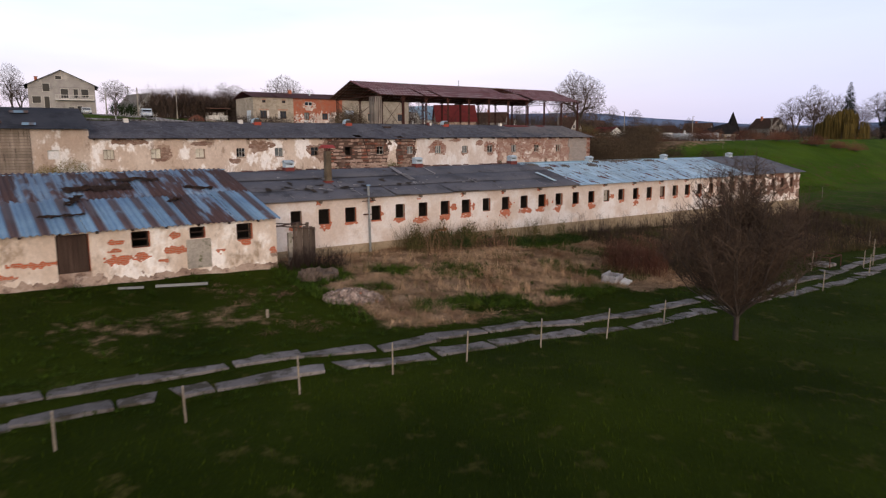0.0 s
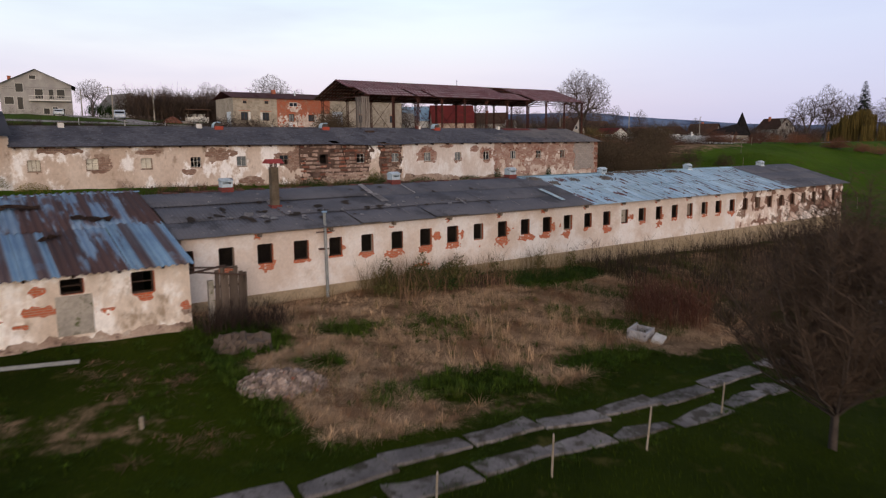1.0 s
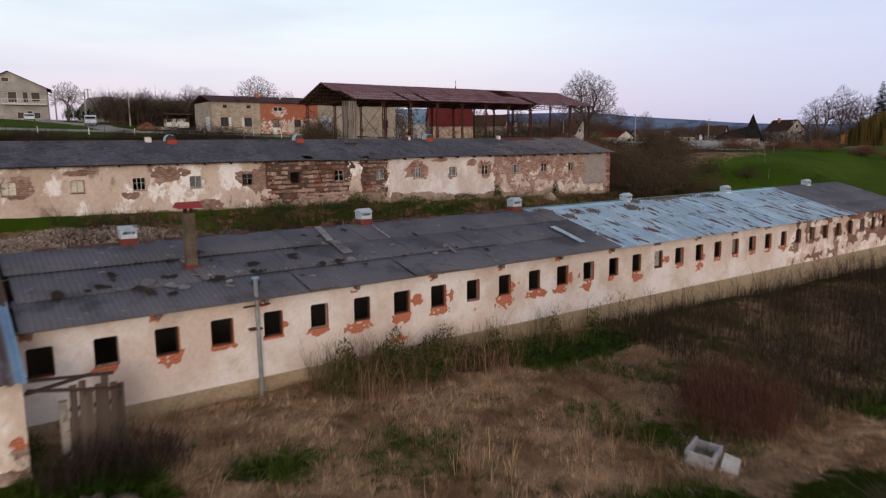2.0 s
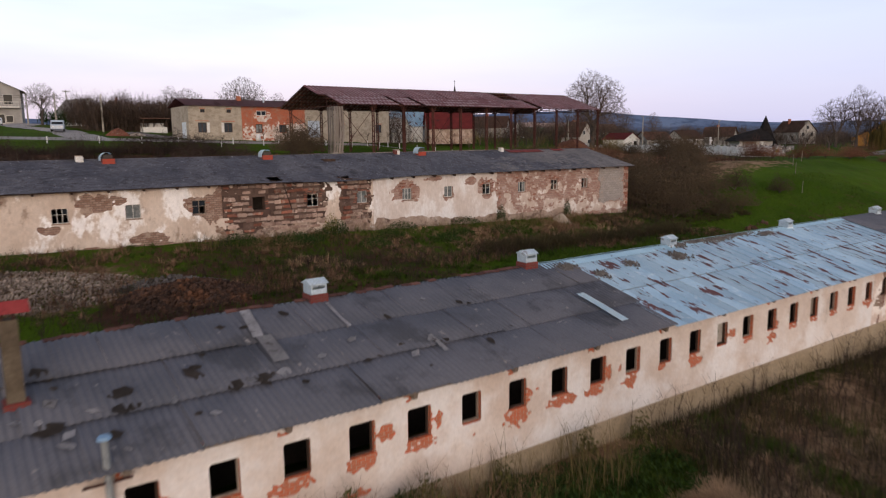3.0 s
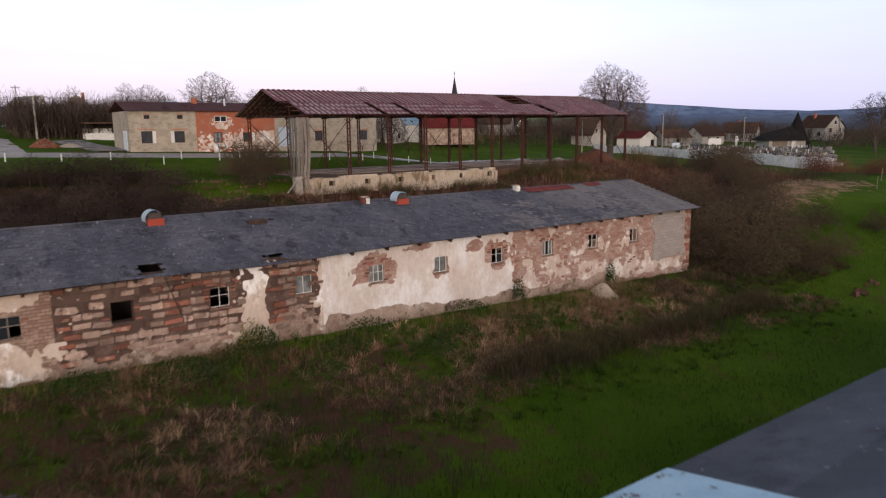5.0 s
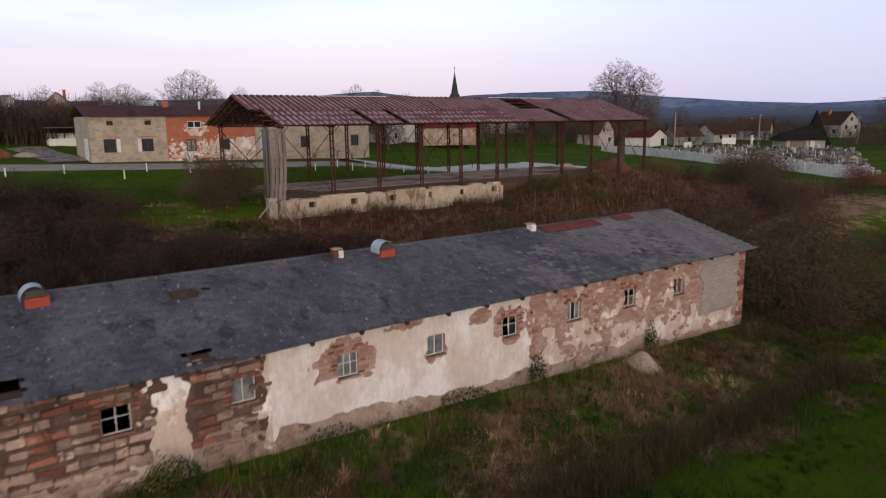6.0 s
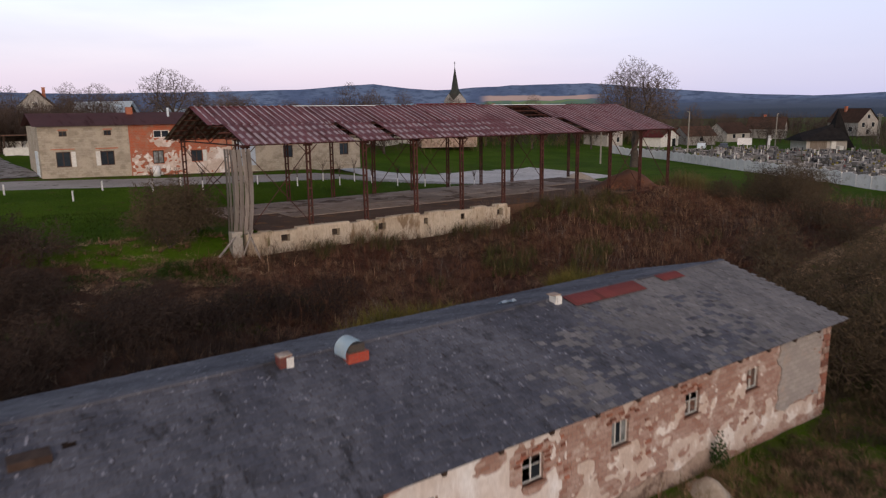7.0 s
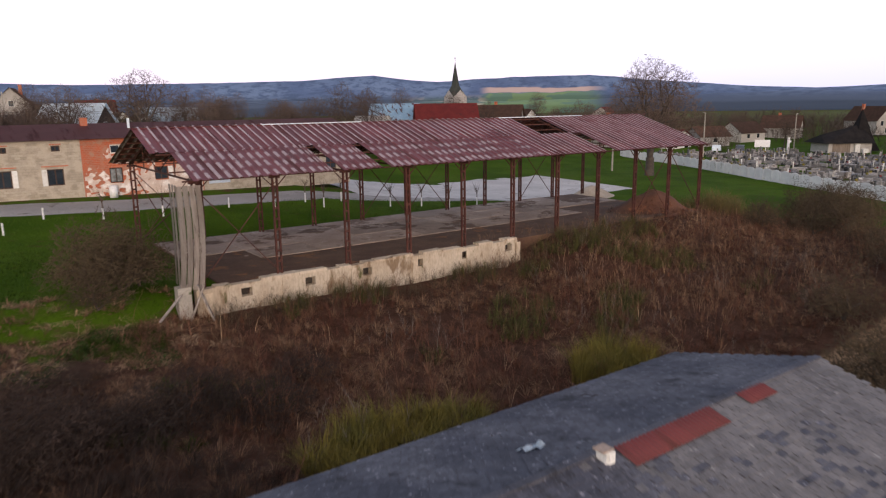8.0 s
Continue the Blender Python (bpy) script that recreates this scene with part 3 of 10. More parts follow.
def cells(xs, zs, solid, y0, y1, bm=None, swap=False):
    """A wall of grid cells in x and z between y0 and y1; solid(i, j) says which cells are filled. swap: the wall runs along y."""
    bm = bm or bmesh.new()
    vs = {}

    def v(i, j, k):
        if (i, j, k) not in vs:
            c = (xs[i], (y0, y1)[k], zs[j])
            vs[i, j, k] = bm.verts.new((c[1], c[0], c[2]) if swap else c)
        return vs[i, j, k]
    nx, nz = len(xs) - 1, len(zs) - 1
    on = [[bool(solid(i, j)) for j in range(nz)] for i in range(nx)]

    def full(i, j):
        return 0 <= i < nx and 0 <= j < nz and on[i][j]
    for i in range(nx):
        for j in range(nz):
            if not on[i][j]:
                continue
            bm.faces.new((v(i, j, 0), v(i + 1, j, 0), v(i + 1, j + 1, 0), v(i, j + 1, 0)))
            bm.faces.new((v(i, j, 1), v(i, j + 1, 1), v(i + 1, j + 1, 1), v(i + 1, j, 1)))
            if not full(i - 1, j):
                bm.faces.new((v(i, j, 0), v(i, j + 1, 0), v(i, j + 1, 1), v(i, j, 1)))
            if not full(i + 1, j):
                bm.faces.new((v(i + 1, j, 0), v(i + 1, j, 1), v(i + 1, j + 1, 1), v(i + 1, j + 1, 0)))
            if not full(i, j - 1):
                bm.faces.new((v(i, j, 0), v(i, j, 1), v(i + 1, j, 1), v(i + 1, j, 0)))
            if not full(i, j + 1):
                bm.faces.new((v(i, j + 1, 0), v(i + 1, j + 1, 0), v(i + 1, j + 1, 1), v(i, j + 1, 1)))
    return bm


def holed_wall(x0, x1, z0, z1, y0, y1, holes, bm=None, swap=False):
    """A thick wall with rectangular openings (x0, x1, z0, z1) right through it."""
    xs = sorted({x0, x1, *[h[0] for h in holes], *[h[1] for h in holes]})
    zs = sorted({z0, z1, *[h[2] for h in holes], *[h[3] for h in holes]})
    xs, zs = [x for x in xs if x0 <= x <= x1], [z for z in zs if z0 <= z <= z1]

    def solid(i, j):
        cx, cz = (xs[i] + xs[i + 1]) / 2, (zs[j] + zs[j + 1]) / 2
        return not any(h[0] < cx < h[1] and h[2] < cz < h[3] for h in holes)
    return cells(xs, zs, solid, y0, y1, bm, swap)


def window_bars(x0, x1, z0, z1, y0, y1, bar_w=0.06, cols=1, split=None):
    """A window frame in one piece, with its bars; split: the height of the cross bar as a share."""
    w = (x1 - x0 - bar_w * (cols + 1)) / cols
    rows = [(z0 + bar_w, z1 - bar_w)] if split is None else [(z0 + bar_w, z0 + (z1 - z0) * split - bar_w / 3), (z0 + (z1 - z0) * split + bar_w / 3, z1 - bar_w)]
    gaps = [(x0 + bar_w + i * (w + bar_w), x0 + bar_w + i * (w + bar_w) + w, a, b) for i in range(cols) for a, b in rows]
    return holed_wall(x0, x1, z0, z1, y0, y1, gaps), gaps


def fbm(x, z, s=1.0, seed=0.0, octaves=4):
    return noise.fractal(Vector((x * s + seed, z * s - seed, seed * 0.37)), 0.9, 2.1, octaves)


def plaster_coat(name, x0, x1, z0, z1, y, present, material, parent, cell=0.1, thick=0.03, rounds=2):
    """A coat of plaster in front of a wall face at y, broken away where present(x, z) is false, with ragged edges."""
    nx, nz = int(round((x1 - x0) / cell)), int(round((z1 - z0) / cell))
    xs, zs = np.linspace(x0, x1, nx + 1), np.linspace(z0, z1, nz + 1)
    on = np.zeros((nx + 2, nz + 2), bool)
    for i in range(nx):
        for j in range(nz):
            on[i + 1, j + 1] = present((xs[i] + xs[i + 1]) / 2, (zs[j] + zs[j + 1]) / 2)
    pos = {(i, j): [xs[i], zs[j]] for i in range(nx + 1) for j in range(nz + 1)}
    edges = []                                     # boundary edges between filled and empty cells
    for i in range(1, nx + 1):
        for j in range(1, nz + 1):
            if on[i, j]:
                a = i - 1
                b = j - 1
                if not on[i - 1, j]:
                    edges.append(((a, b + 1), (a, b)))
                if not on[i + 1, j]:
                    edges.append(((a + 1, b), (a + 1, b + 1)))
                if not on[i, j - 1]:
                    edges.append(((a, b), (a + 1, b)))
                if not on[i, j + 1]:
                    edges.append(((a + 1, b + 1), (a, b + 1)))
    near = {}
    for a, b in edges:
        near.setdefault(a, []).append(b)
        near.setdefault(b, []).append(a)
    rim = [k for k in near if 0 < k[0] < nx and 0 < k[1] < nz]
    for _ in range(rounds):
        moved = {k: [0.4 * pos[k][c] + 0.6 * sum(pos[q][c] for q in near[k]) / len(near[k]) for c in (0, 1)] for k in rim}
        pos.update(moved)
    ids, verts, faces = {}, [], []

    def vid(k, d):
        if (k, d) not in ids:
            ids[k, d] = len(verts)
            verts.append((pos[k][0], y - (thick if d else -0.002), pos[k][1]))
        return ids[k, d]
    for i in range(nx):
        for j in range(nz):
            if on[i + 1, j + 1]:
                faces.append([vid((i, j), 1), vid((i + 1, j), 1), vid((i + 1, j + 1), 1), vid((i, j + 1), 1)])
    for a, b in edges:
        faces.append([vid(b, 1), vid(a, 1), vid(a, 0), vid(b, 0)])
    return raw(name, verts, faces, material, parent)


def wave_sheet(w, h, waves, amp, thick=0.012, rows=1, per=6):
    """A corrugated sheet lying in x (waves across) and y (length), as verts and faces, bottom at z = 0."""
    n = waves * per
    v, f = [], []
    for k in range(rows + 1):
        for i in range(n + 1):
            v.append((w * i / n, h * k / rows, amp * (1 + math.sin(2 * math.pi * i / per)) + thick))
    for k in range(rows):
        for i in range(n):
            a = k * (n + 1) + i
            f.append((a, a + 1, a + n + 2, a + n + 1))
    low = len(v)
    for i in range(n + 1):
        v.append((w * i / n, 0, amp * (1 + math.sin(2 * math.pi * i / per))))
    for i in range(n):
        f.append((low + i, low + i + 1, i + 1, i))
    return v, f


def mesh_of(name, v, f, material, smooth=True):
    me = bpy.data.meshes.new(name)
    me.from_pydata([tuple(c) for c in v], [], [tuple(c) for c in f])
    me.materials.append(material)
    if smooth:
        me.shade_smooth()
    return me


def place(name, me, parent, m, label=""):
    """An object on shared mesh data under a parent, at a world pose."""
    ob = new(name, me)
    ob.parent = parent
    ob.matrix_basis = Matrix.Translation(-base_of(parent)) @ m
    return tagged(ob, label)


def slope_pose(x, y, z, k, back=False):
    """A pose on a roof slope that rises with y by k (or falls, at the back): local y runs up the slope."""
    a = math.degrees(math.atan(k))
    return pose(x, y, z, a, 0, 0) if not back else pose(x, y, z, a, 0, 180)


# ---- the lie of the land ----
PROFILE_Y = (-4000, -60, 0, 14, 20, 26, 33, 36, 47, 54, 60, 65, 77, 90, 97.2, 99, 112, 121, 129, 160, 200, 300, 700, 4500)
PROFILE_Z = (-30, -2.2, -0.9, -0.5, -0.25, 0.35, 1.05, 1.1, 1.5, 2.2, 3.1, 4.3, 5.4, 7.0, 8.1, 9.35, 9.75, 10.7, 11.4, 13.2, 15.0, 11.0, -6.0, -20.0)


def land(x, y):
    x, y = np.asarray(x, float), np.asarray(y, float)
    h = np.interp(y, PROFILE_Y, PROFILE_Z)
    ref = np.interp(y, (-50, 36, 65, 500), (28, 28, 45, 60))
    near = np.interp(y, (15, 26, 40, 100), (0.018, 0.03, 0.022, 0.024))
    d = np.clip(x, -120, 230) - ref
    h = h - near * d
    h = h + 0.012 * np.clip(d - 40, 0, 60) * (y > 20) * np.interp(y, (20, 50), (0, 1)) * np.interp(y, (90, 130), (1, 0))
    bump = 0.10 * np.sin(x * 0.53 + 1.3 * np.sin(y * 0.31)) * np.sin(y * 0.47 + 0.6) + 0.05 * np.sin(x * 1.7 + y * 0.9) * np.sin(y * 1.3 - x * 0.4)
    h = h - 0.42 * np.clip((x - 15) / 8, 0, 1) * np.clip((y - 5) / 10, 0, 1) * np.clip((32 - y) / 6, 0, 1)
    rise = np.clip((x - 78) / 25, 0, 1) * np.clip((y - 52) / 20, 0, 1) * np.clip((210 - y) / 60, 0, 1)
    h = h * (1 - rise) + 7.5 * rise
    # the level under the hay shed, and the bank of earth at its far end
    inside = np.clip((x - 53) / 4, 0, 1) * np.clip((106 - x) / 4, 0, 1) * np.clip((y - 97.6) / 1.2, 0, 1) * np.clip((116 - y) / 3, 0, 1)
    along = y - (21.8 - 0.03 * np.clip(x, 0, 20))
    h = h + bump * (1 - 0.9 * np.exp(-(along / 2.2) ** 2)) * (1 - 0.92 * np.clip((y - 117) / 3, 0, 1) * np.clip((142 - y) / 4, 0, 1))
    h = h * (1 - inside) + 9.0 * inside
    bank = np.clip((x - 80) / 5, 0, 1) * np.clip((110 - x) / 5, 0, 1) * np.clip((y - 89) / 8.5, 0, 1) * np.clip((99 - y) / 1.5, 0, 1)
    return h + (np.maximum(9.15, h) - h) * bank


def ground_at(x, y):
    return float(land(x, y))


def axis(lo, hi, step, far_lo, far_hi):
    a = list(np.arange(lo, hi + 0.01, step))
    s, p = step, hi
    while p < far_hi:
        s *= 1.22
        p += s
        a.append(min(p, far_hi))
    s, p = step, lo
    while p > far_lo:
        s *= 1.22
        p -= s
        a.insert(0, max(p, far_lo))
    return np.array(a)


gx, gy = axis(-20, 125, 1.0, -4200, 4200), axis(-12, 135, 1.0, -4200, 4200)
GX, GY = np.meshgrid(gx, gy, indexing="ij")
GZ = land(GX, GY)
ny = len(gy)
gverts = np.stack([GX, GY, GZ], -1).reshape(-1, 3)
gi = np.arange((len(gx) - 1) * (ny - 1))
ga = gi // (ny - 1) * ny + gi % (ny - 1)
gfaces = np.stack([ga, ga + ny, ga + ny + 1, ga + 1], -1)


def ground_material():
    """Short green turf, straw and bare soil by soft regions of the plan."""
    m, n, l, bs = nodes_of("turf straw and soil")
    p = place_node(n, l)
    at = n.new("ShaderNodeAttribute")
    at.attribute_name = "cover"
    s = n.new("ShaderNodeSeparateColor")
    l.new(at.outputs["Color"], s.inputs[0])
    big, mid, fine = noise_node(n, l, p, 0.12, 5), noise_node(n, l, p, 0.9, 6, 0.65), noise_node(n, l, p, 9, 5, 0.7)
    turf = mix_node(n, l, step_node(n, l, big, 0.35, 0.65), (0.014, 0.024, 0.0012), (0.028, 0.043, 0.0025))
    # turf changes from dark to brighter green between y 30 and 52
    turf_at = n.new("ShaderNodeSeparateXYZ")
    l.new(p, turf_at.inputs[0])
    turf = mix_node(n, l, step_node(n, l, turf_at.outputs["Y"], 30, 52), turf, mix_node(n, l, step_node(n, l, big, 0.35, 0.65), (0.036, 0.076, 0.004), (0.060, 0.108, 0.008)))
    turf = mix_node(n, l, step_node(n, l, mid, 0.55, 0.72), turf, (0.070, 0.066, 0.018))
    straw = mix_node(n, l, step_node(n, l, mid, 0.35, 0.65), (0.13, 0.082, 0.050), (0.28, 0.19, 0.118))
    soil = mix_node(n, l, step_node(n, l, mid, 0.35, 0.65), (0.054, 0.028, 0.020), (0.088, 0.048, 0.033))

    def rag(v):
        a = n.new("ShaderNodeMath")
        l.new(v, a.inputs[0])
        b = n.new("ShaderNodeMath")
        b.operation = "MULTIPLY_ADD"
        b.inputs[1].default_value, b.inputs[2].default_value = 1.1, -0.55
        l.new(mid, b.inputs[0])
        l.new(b.outputs[0], a.inputs[1])
        return step_node(n, l, a.outputs[0], 0.35, 0.65)
    col = mix_node(n, l, rag(s.outputs[0]), turf, straw)
    col = mix_node(n, l, rag(s.outputs[1]), col, soil)
    wood = mix_node(n, l, step_node(n, l, big, 0.4, 0.6), (0.060, 0.080, 0.022), (0.105, 0.115, 0.034))
    col = mix_node(n, l, s.outputs[2], col, wood)
    g = n.new("ShaderNodeMapRange")
    g.inputs["To Min"].default_value, g.inputs["To Max"].default_value = 0.4, 1.6
    l.new(fine, g.inputs["Value"])
    col = mix_node(n, l, 1.0, col, g.outputs[0], "MULTIPLY")
    l.new(col, bs.inputs["Base Color"])
    bs.inputs["Roughness"].default_value, bs.inputs["Specular IOR Level"].default_value = 0.95, 0.04
    bump_node(n, l, bs, fine, 0.9, 0.08)
    return m


def soft(v, lo, hi, edge):
    return np.clip((v - lo) / edge, 0, 1) * np.clip((hi - v) / edge, 0, 1)


def cover_at(x, y):
    """How much straw, bare soil and far wood lies on the ground at a place."""
    yard = soft(x, 13.0, 40, 2.5) * soft(y, 22.2, 37.5, 1.2)
    strip = soft(x, 40, 75, 6) * soft(y, 60.5, 66.5, 2.0) * 0.5
    straw = np.maximum(yard, strip)
    for px_, py_, rx, ry in ((20.6, 24.8, 3.2, 1.7), (27.6, 24.0, 2.8, 1.5), (24.2, 23.2, 2.4, 0.9), (31.5, 22.9, 3.4, 1.0), (16.4, 28.2, 1.2, 0.8), (33, 33.8, 4.5, 1.6), (26.5, 25.0, 2.2, 1.0), (15.0, 31.5, 2.0, 2.5), (30.5, 27.5, 1.6, 1.0), (19, 31, 1.6, 1.0)):
        straw = straw * np.clip(((x - px_) / rx) ** 2 + ((y - py_) / ry) ** 2 - 0.25, 0, 1)
    straw = np.maximum(straw, 0.45 * soft(x, 0, 14, 4) * soft(y, 23.5, 30, 2))
    straw = np.maximum(straw, 0.8 * soft(x, 38, 72, 4) * soft(y, 24, 37, 3))
    straw = np.maximum(straw, 0.65 * soft(x, 76, 118, 8) * soft(y, 66, 98, 6))
    soil = soft(x, -20, 112, 8) * soft(y, 76, 98.6, 1.5)
    soil = soil * (1 - 0.5 * soft(x, 47, 58, 3) * np.clip((y - 91) / 4, 0, 1))
    soil = np.maximum(soil, 0.9 * soft(x, 22, 34, 3) * soft(y, 49, 60, 3))
    straw = np.maximum(straw, 0.9 * soft(x, 8, 28, 3) * soft(y, 56.5, 64, 2))
    soil = np.maximum(soil, 0.8 * soft(x, -40, 48, 4) * soft(y, 74, 106, 3))
    soil = np.maximum(soil, 0.38 * soft(x, 74, 230, 8) * soft(y, 5, 64, 6))
    soil = np.maximum(soil, 0.55 * soft(x, 22, 52, 6) * soft(y, 53, 66.5, 2))
    soil = np.maximum(soil, 0.9 * soft(x, 90, 119, 6) * soft(y, 78, 98, 4) * (y < 99 - 0.15 * (x - 104)))
    soil = np.maximum(soil, 0.95 * soft(x, 88, 108, 4) * soft(y, 94, 110, 4))
    soil = np.maximum(soil, 0.42 * np.clip((y - 158) / 15, 0, 1))
    soil = np.maximum(soil, 0.45 * soft(x, 40, 88, 3) * soft(y, 126.5, 131, 1.0))
    far = np.clip((np.hypot(x - 60, y - 80) - 400) / 400, 0, 1)
    return straw, soil, far


me = bpy.data.meshes.new("ground")
me.from_pydata(gverts.tolist(), [], gfaces.tolist())
ca = me.color_attributes.new("cover", "FLOAT_COLOR", "POINT")
cs, cd, cf = cover_at(gverts[:, 0], gverts[:, 1])
ca.data.foreach_set("color", np.stack([cs, cd, cf, np.ones_like(cs)], -1).ravel())
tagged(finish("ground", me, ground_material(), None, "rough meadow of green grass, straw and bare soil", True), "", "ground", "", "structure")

# ---- the head building in front, with the rusty blue roof ----
random.seed(3)
HEAD_FOOT, HEAD_EAVE = 1.2, 3.97
head = thing("head_barn", (3, 37, 1.2), "low derelict barn with rusty blue sheet roof and peeling plaster", "barn")
head_holes = [(3.9, 5.17, 1.3, 3.9), (6.9, 7.66, 3.1, 3.84), (9.43, 10.17, 3.3, 3.86), (11.69, 12.46, 3.05, 3.86)]
wall = part("wall", holed_wall(-9, 13.7, 0.6, 3.98, 33.2, 33.6, head_holes), M["brick"], head, "exposed red brick wall")
for it in ((13.3, 13.698, 33.6, 35.98, 0.6, 3.98), (-9, -8.6, 33.6, 48, 0.6, 3.98), (-8.6, 13.3, 47.6, 48, 0.6, 3.98)):
    part("wall", boxes(it), M["plaster_old"], head)
# added backing wall, dark so that the openings look shaded
part("inner_wall", boxes((-8.6, 13.2, 38.2, 38.4, 0.6, 3.9)), M["shade_and_scrap"], head)


def head_coat(x, z):
    if any(h[0] < x < h[1] and h[2] < z < h[3] for h in head_holes):
        return False
    row = math.floor(z / 0.085)
    n = 0.7 * fbm(x, z, 1.3, 3.1) + 1.4 * noise.noise(Vector(((math.floor(x / 0.135 + 0.5 * (row % 2))) * 1.31, (row + 0.5) * 1.96, 3.3)))
    for cx, cz, rx, rz in ((2.9, 2.75, 0.9, 0.13), (2.0, 2.3, 0.5, 0.14), (6.2, 2.62, 0.6, 0.22), (7.2, 2.66, 0.42, 0.17), (6.3, 3.4, 0.35, 0.12), (6.2, 3.05, 0.3, 0.1), (8.9, 2.85, 0.58, 0.18),
                           (8.75, 3.55, 0.22, 0.16), (10.75, 2.6, 0.28, 0.14), (12.1, 2.93, 0.25, 0.12), (8.2, 2.4, 0.25, 0.1), (-2, 2.6, 0.7, 0.2), (13.55, 2.3, 0.2, 0.2)):
        if ((x - cx) / rx) ** 2 + ((z - cz) / rz) ** 2 < 1 + 1.1 * n:
            return False
    return z > 2.02 - 0.02 * x + 0.22 * fbm(x, 0, 0.8, 7.7) + 0.25 * fbm(x, z, 3.0, 4.1)


plaster_coat("plaster", -9, 13.7, 1.4, 3.98, 33.2, head_coat, M["plaster_head"], head, 0.0675, 0.03, 1)
part("bricked_doorway", boxes((9.27, 10.4, 33.15, 33.19, 1.9, 3.27)), M["concrete"], head, "doorway filled with grey block")
part("plinth", boxes((-9, 13.72, 33.13, 33.199, 0.6, 1.62)), M["render_tan"], head)
part("render", boxes((-9, 13.71, 33.185, 33.197, 1.62, 2.25)), M["render_tan"], head, "rough grey brown base coat")
door = part("door", boxes((3.95, 5.13, 33.32, 33.38, 1.3, 3.87)), M["wood_dark"], head, "dark plank door")
for i in range(6):
    part("plank", boxes((3.97 + i * 0.195, 4.14 + i * 0.195, 33.295, 33.318, 1.4, 3.84)), M["wood_dark"], door)
for h in head_holes[1:]:
    part("window", window_bars(h[0], h[1], h[2], h[3], 33.36, 33.42, 0.06, 1, 0.5)[0], M["wood_dark"], head)
# roof: two rows of broad trapezoid sheets; the rise carries on over the ridge
HEAD_K = 0.262
HEAD_RIDGE = HEAD_EAVE + HEAD_K * (41 - 32.75)
bm = bmesh.new()
for x in np.arange(-9, 14, 1.45):
    bar(bm, (x, 33.0, HEAD_EAVE - 0.03), (x, 41, HEAD_RIDGE - 0.1), 0.1, 0.12)
for k in range(6):
    y = 33.1 + k * 1.5
    bar(bm, (-9, y, HEAD_EAVE + HEAD_K * (y - 32.75) - 0.02), (13.8, y, HEAD_EAVE + HEAD_K * (y - 32.75) - 0.02), 0.06, 0.05)
part("roof_frame", bm, M["wood_dark"], head)
v, f = wave_sheet(1.10, 4.5, 4, 0.035, rows=2)
blue_sheet = mesh_of("blue_sheet", v, f, M["tin_blue"])
rusty_sheet = mesh_of("rusty_sheet", v, f, M["tin_blue_rust"])
roof = part("roof", boxes((-9.1, 13.9, 40.9, 41.1, HEAD_RIDGE + 0.04, HEAD_RIDGE + 0.09)), M["tin_blue"], head)
for row in range(2):
    for i in range(21):
        x = -9.1 + i * 1.09
        y = 32.72 + row * 4.1
        tilt = random.uniform(-0.5, 0.5)
        place("roof_sheet", rusty_sheet if row or i in (17, 18) else blue_sheet, roof, slope_pose(x + random.uniform(-0.02, 0.02), y + random.uniform(-0.04, 0.04), HEAD_EAVE + HEAD_K * (y - 32.75) + 0.02 + 0.02 * row, HEAD_K) @ pose(0, 0, 0, tilt, 0, 0))
for i in range(14):
    x = -9.1 + i * 1.64
    ob = place("roof_sheet", rusty_sheet, roof, slope_pose(x + 1.64, 49.0, HEAD_EAVE + 0.02, HEAD_K, True) @ Matrix.Diagonal((1.5, 1.84, 1, 1)))
# torn and crumpled sheets lying on the roof
rr = random.Random(23)
for x, y, l, w, a in ((6.6, 38.2, 3.2, 0.75, 6), (8.4, 39.4, 2.6, 0.5, -3), (5.2, 36.6, 1.6, 0.35, 62), (4.4, 34.6, 1.9, 0.30, 4), (11.3, 37.7, 1.5, 0.5, -18), (9.6, 35.9, 0.9, 0.22, 30)):
    bm = bmesh.new()
    nu, nw = 12, 4
    gridv = [[bm.verts.new((l * (i / nu - 0.5) + rr.uniform(-0.05, 0.05), w * (k / nw - 0.5) * (1 + 0.35 * math.sin(i * 1.3 + x)) + rr.uniform(-0.04, 0.04), 0.07 + abs(rr.gauss(0, 0.06)))) for k in range(nw + 1)] for i in range(nu + 1)]
    for i in range(nu):
        for k in range(nw):
            if rr.random() > 0.07 or 2 < i < nu - 3:
                bm.faces.new((gridv[i][k], gridv[i + 1][k], gridv[i + 1][k + 1], gridv[i][k + 1]))
    bmesh.ops.solidify(bm, geom=bm.faces[:], thickness=0.012)
    bm.transform(slope_pose(x, y, HEAD_EAVE + HEAD_K * (y - 32.75) + 0.06, HEAD_K) @ pose(0, 0, 0, 0, 0, a))
    part("torn_sheet", bm, M["wood_dark"], roof, "crumpled dark rusty sheet")

# ---- the long barn with the row of small windows ----
random.seed(4)
K1, EAVE1, RIDGE1 = 0.268, 4.5, 5.95
long_barn = thing("long_barn", (42, 41.5, 0.6), "long derelict stable with grey fibre cement roof and small windows", "barn")
LW = [(15.72 + 1.702 * k, 15.72 + 1.702 * k + 0.70, 3.11, 4.0) for k in range(-1, 32)]
part("wall", holed_wall(13.7, 54.0, 0.0, 4.46, 36.0, 36.2, [w for w in LW if w[1] < 54]), M["brick"], long_barn, "exposed red brick wall")
part("wall", holed_wall(54.0, 70.4, 0.0, 4.46, 36.0, 36.4, [w for w in LW if w[0] > 54]), M["brick_dark"], long_barn, "dark weathered brick wall")
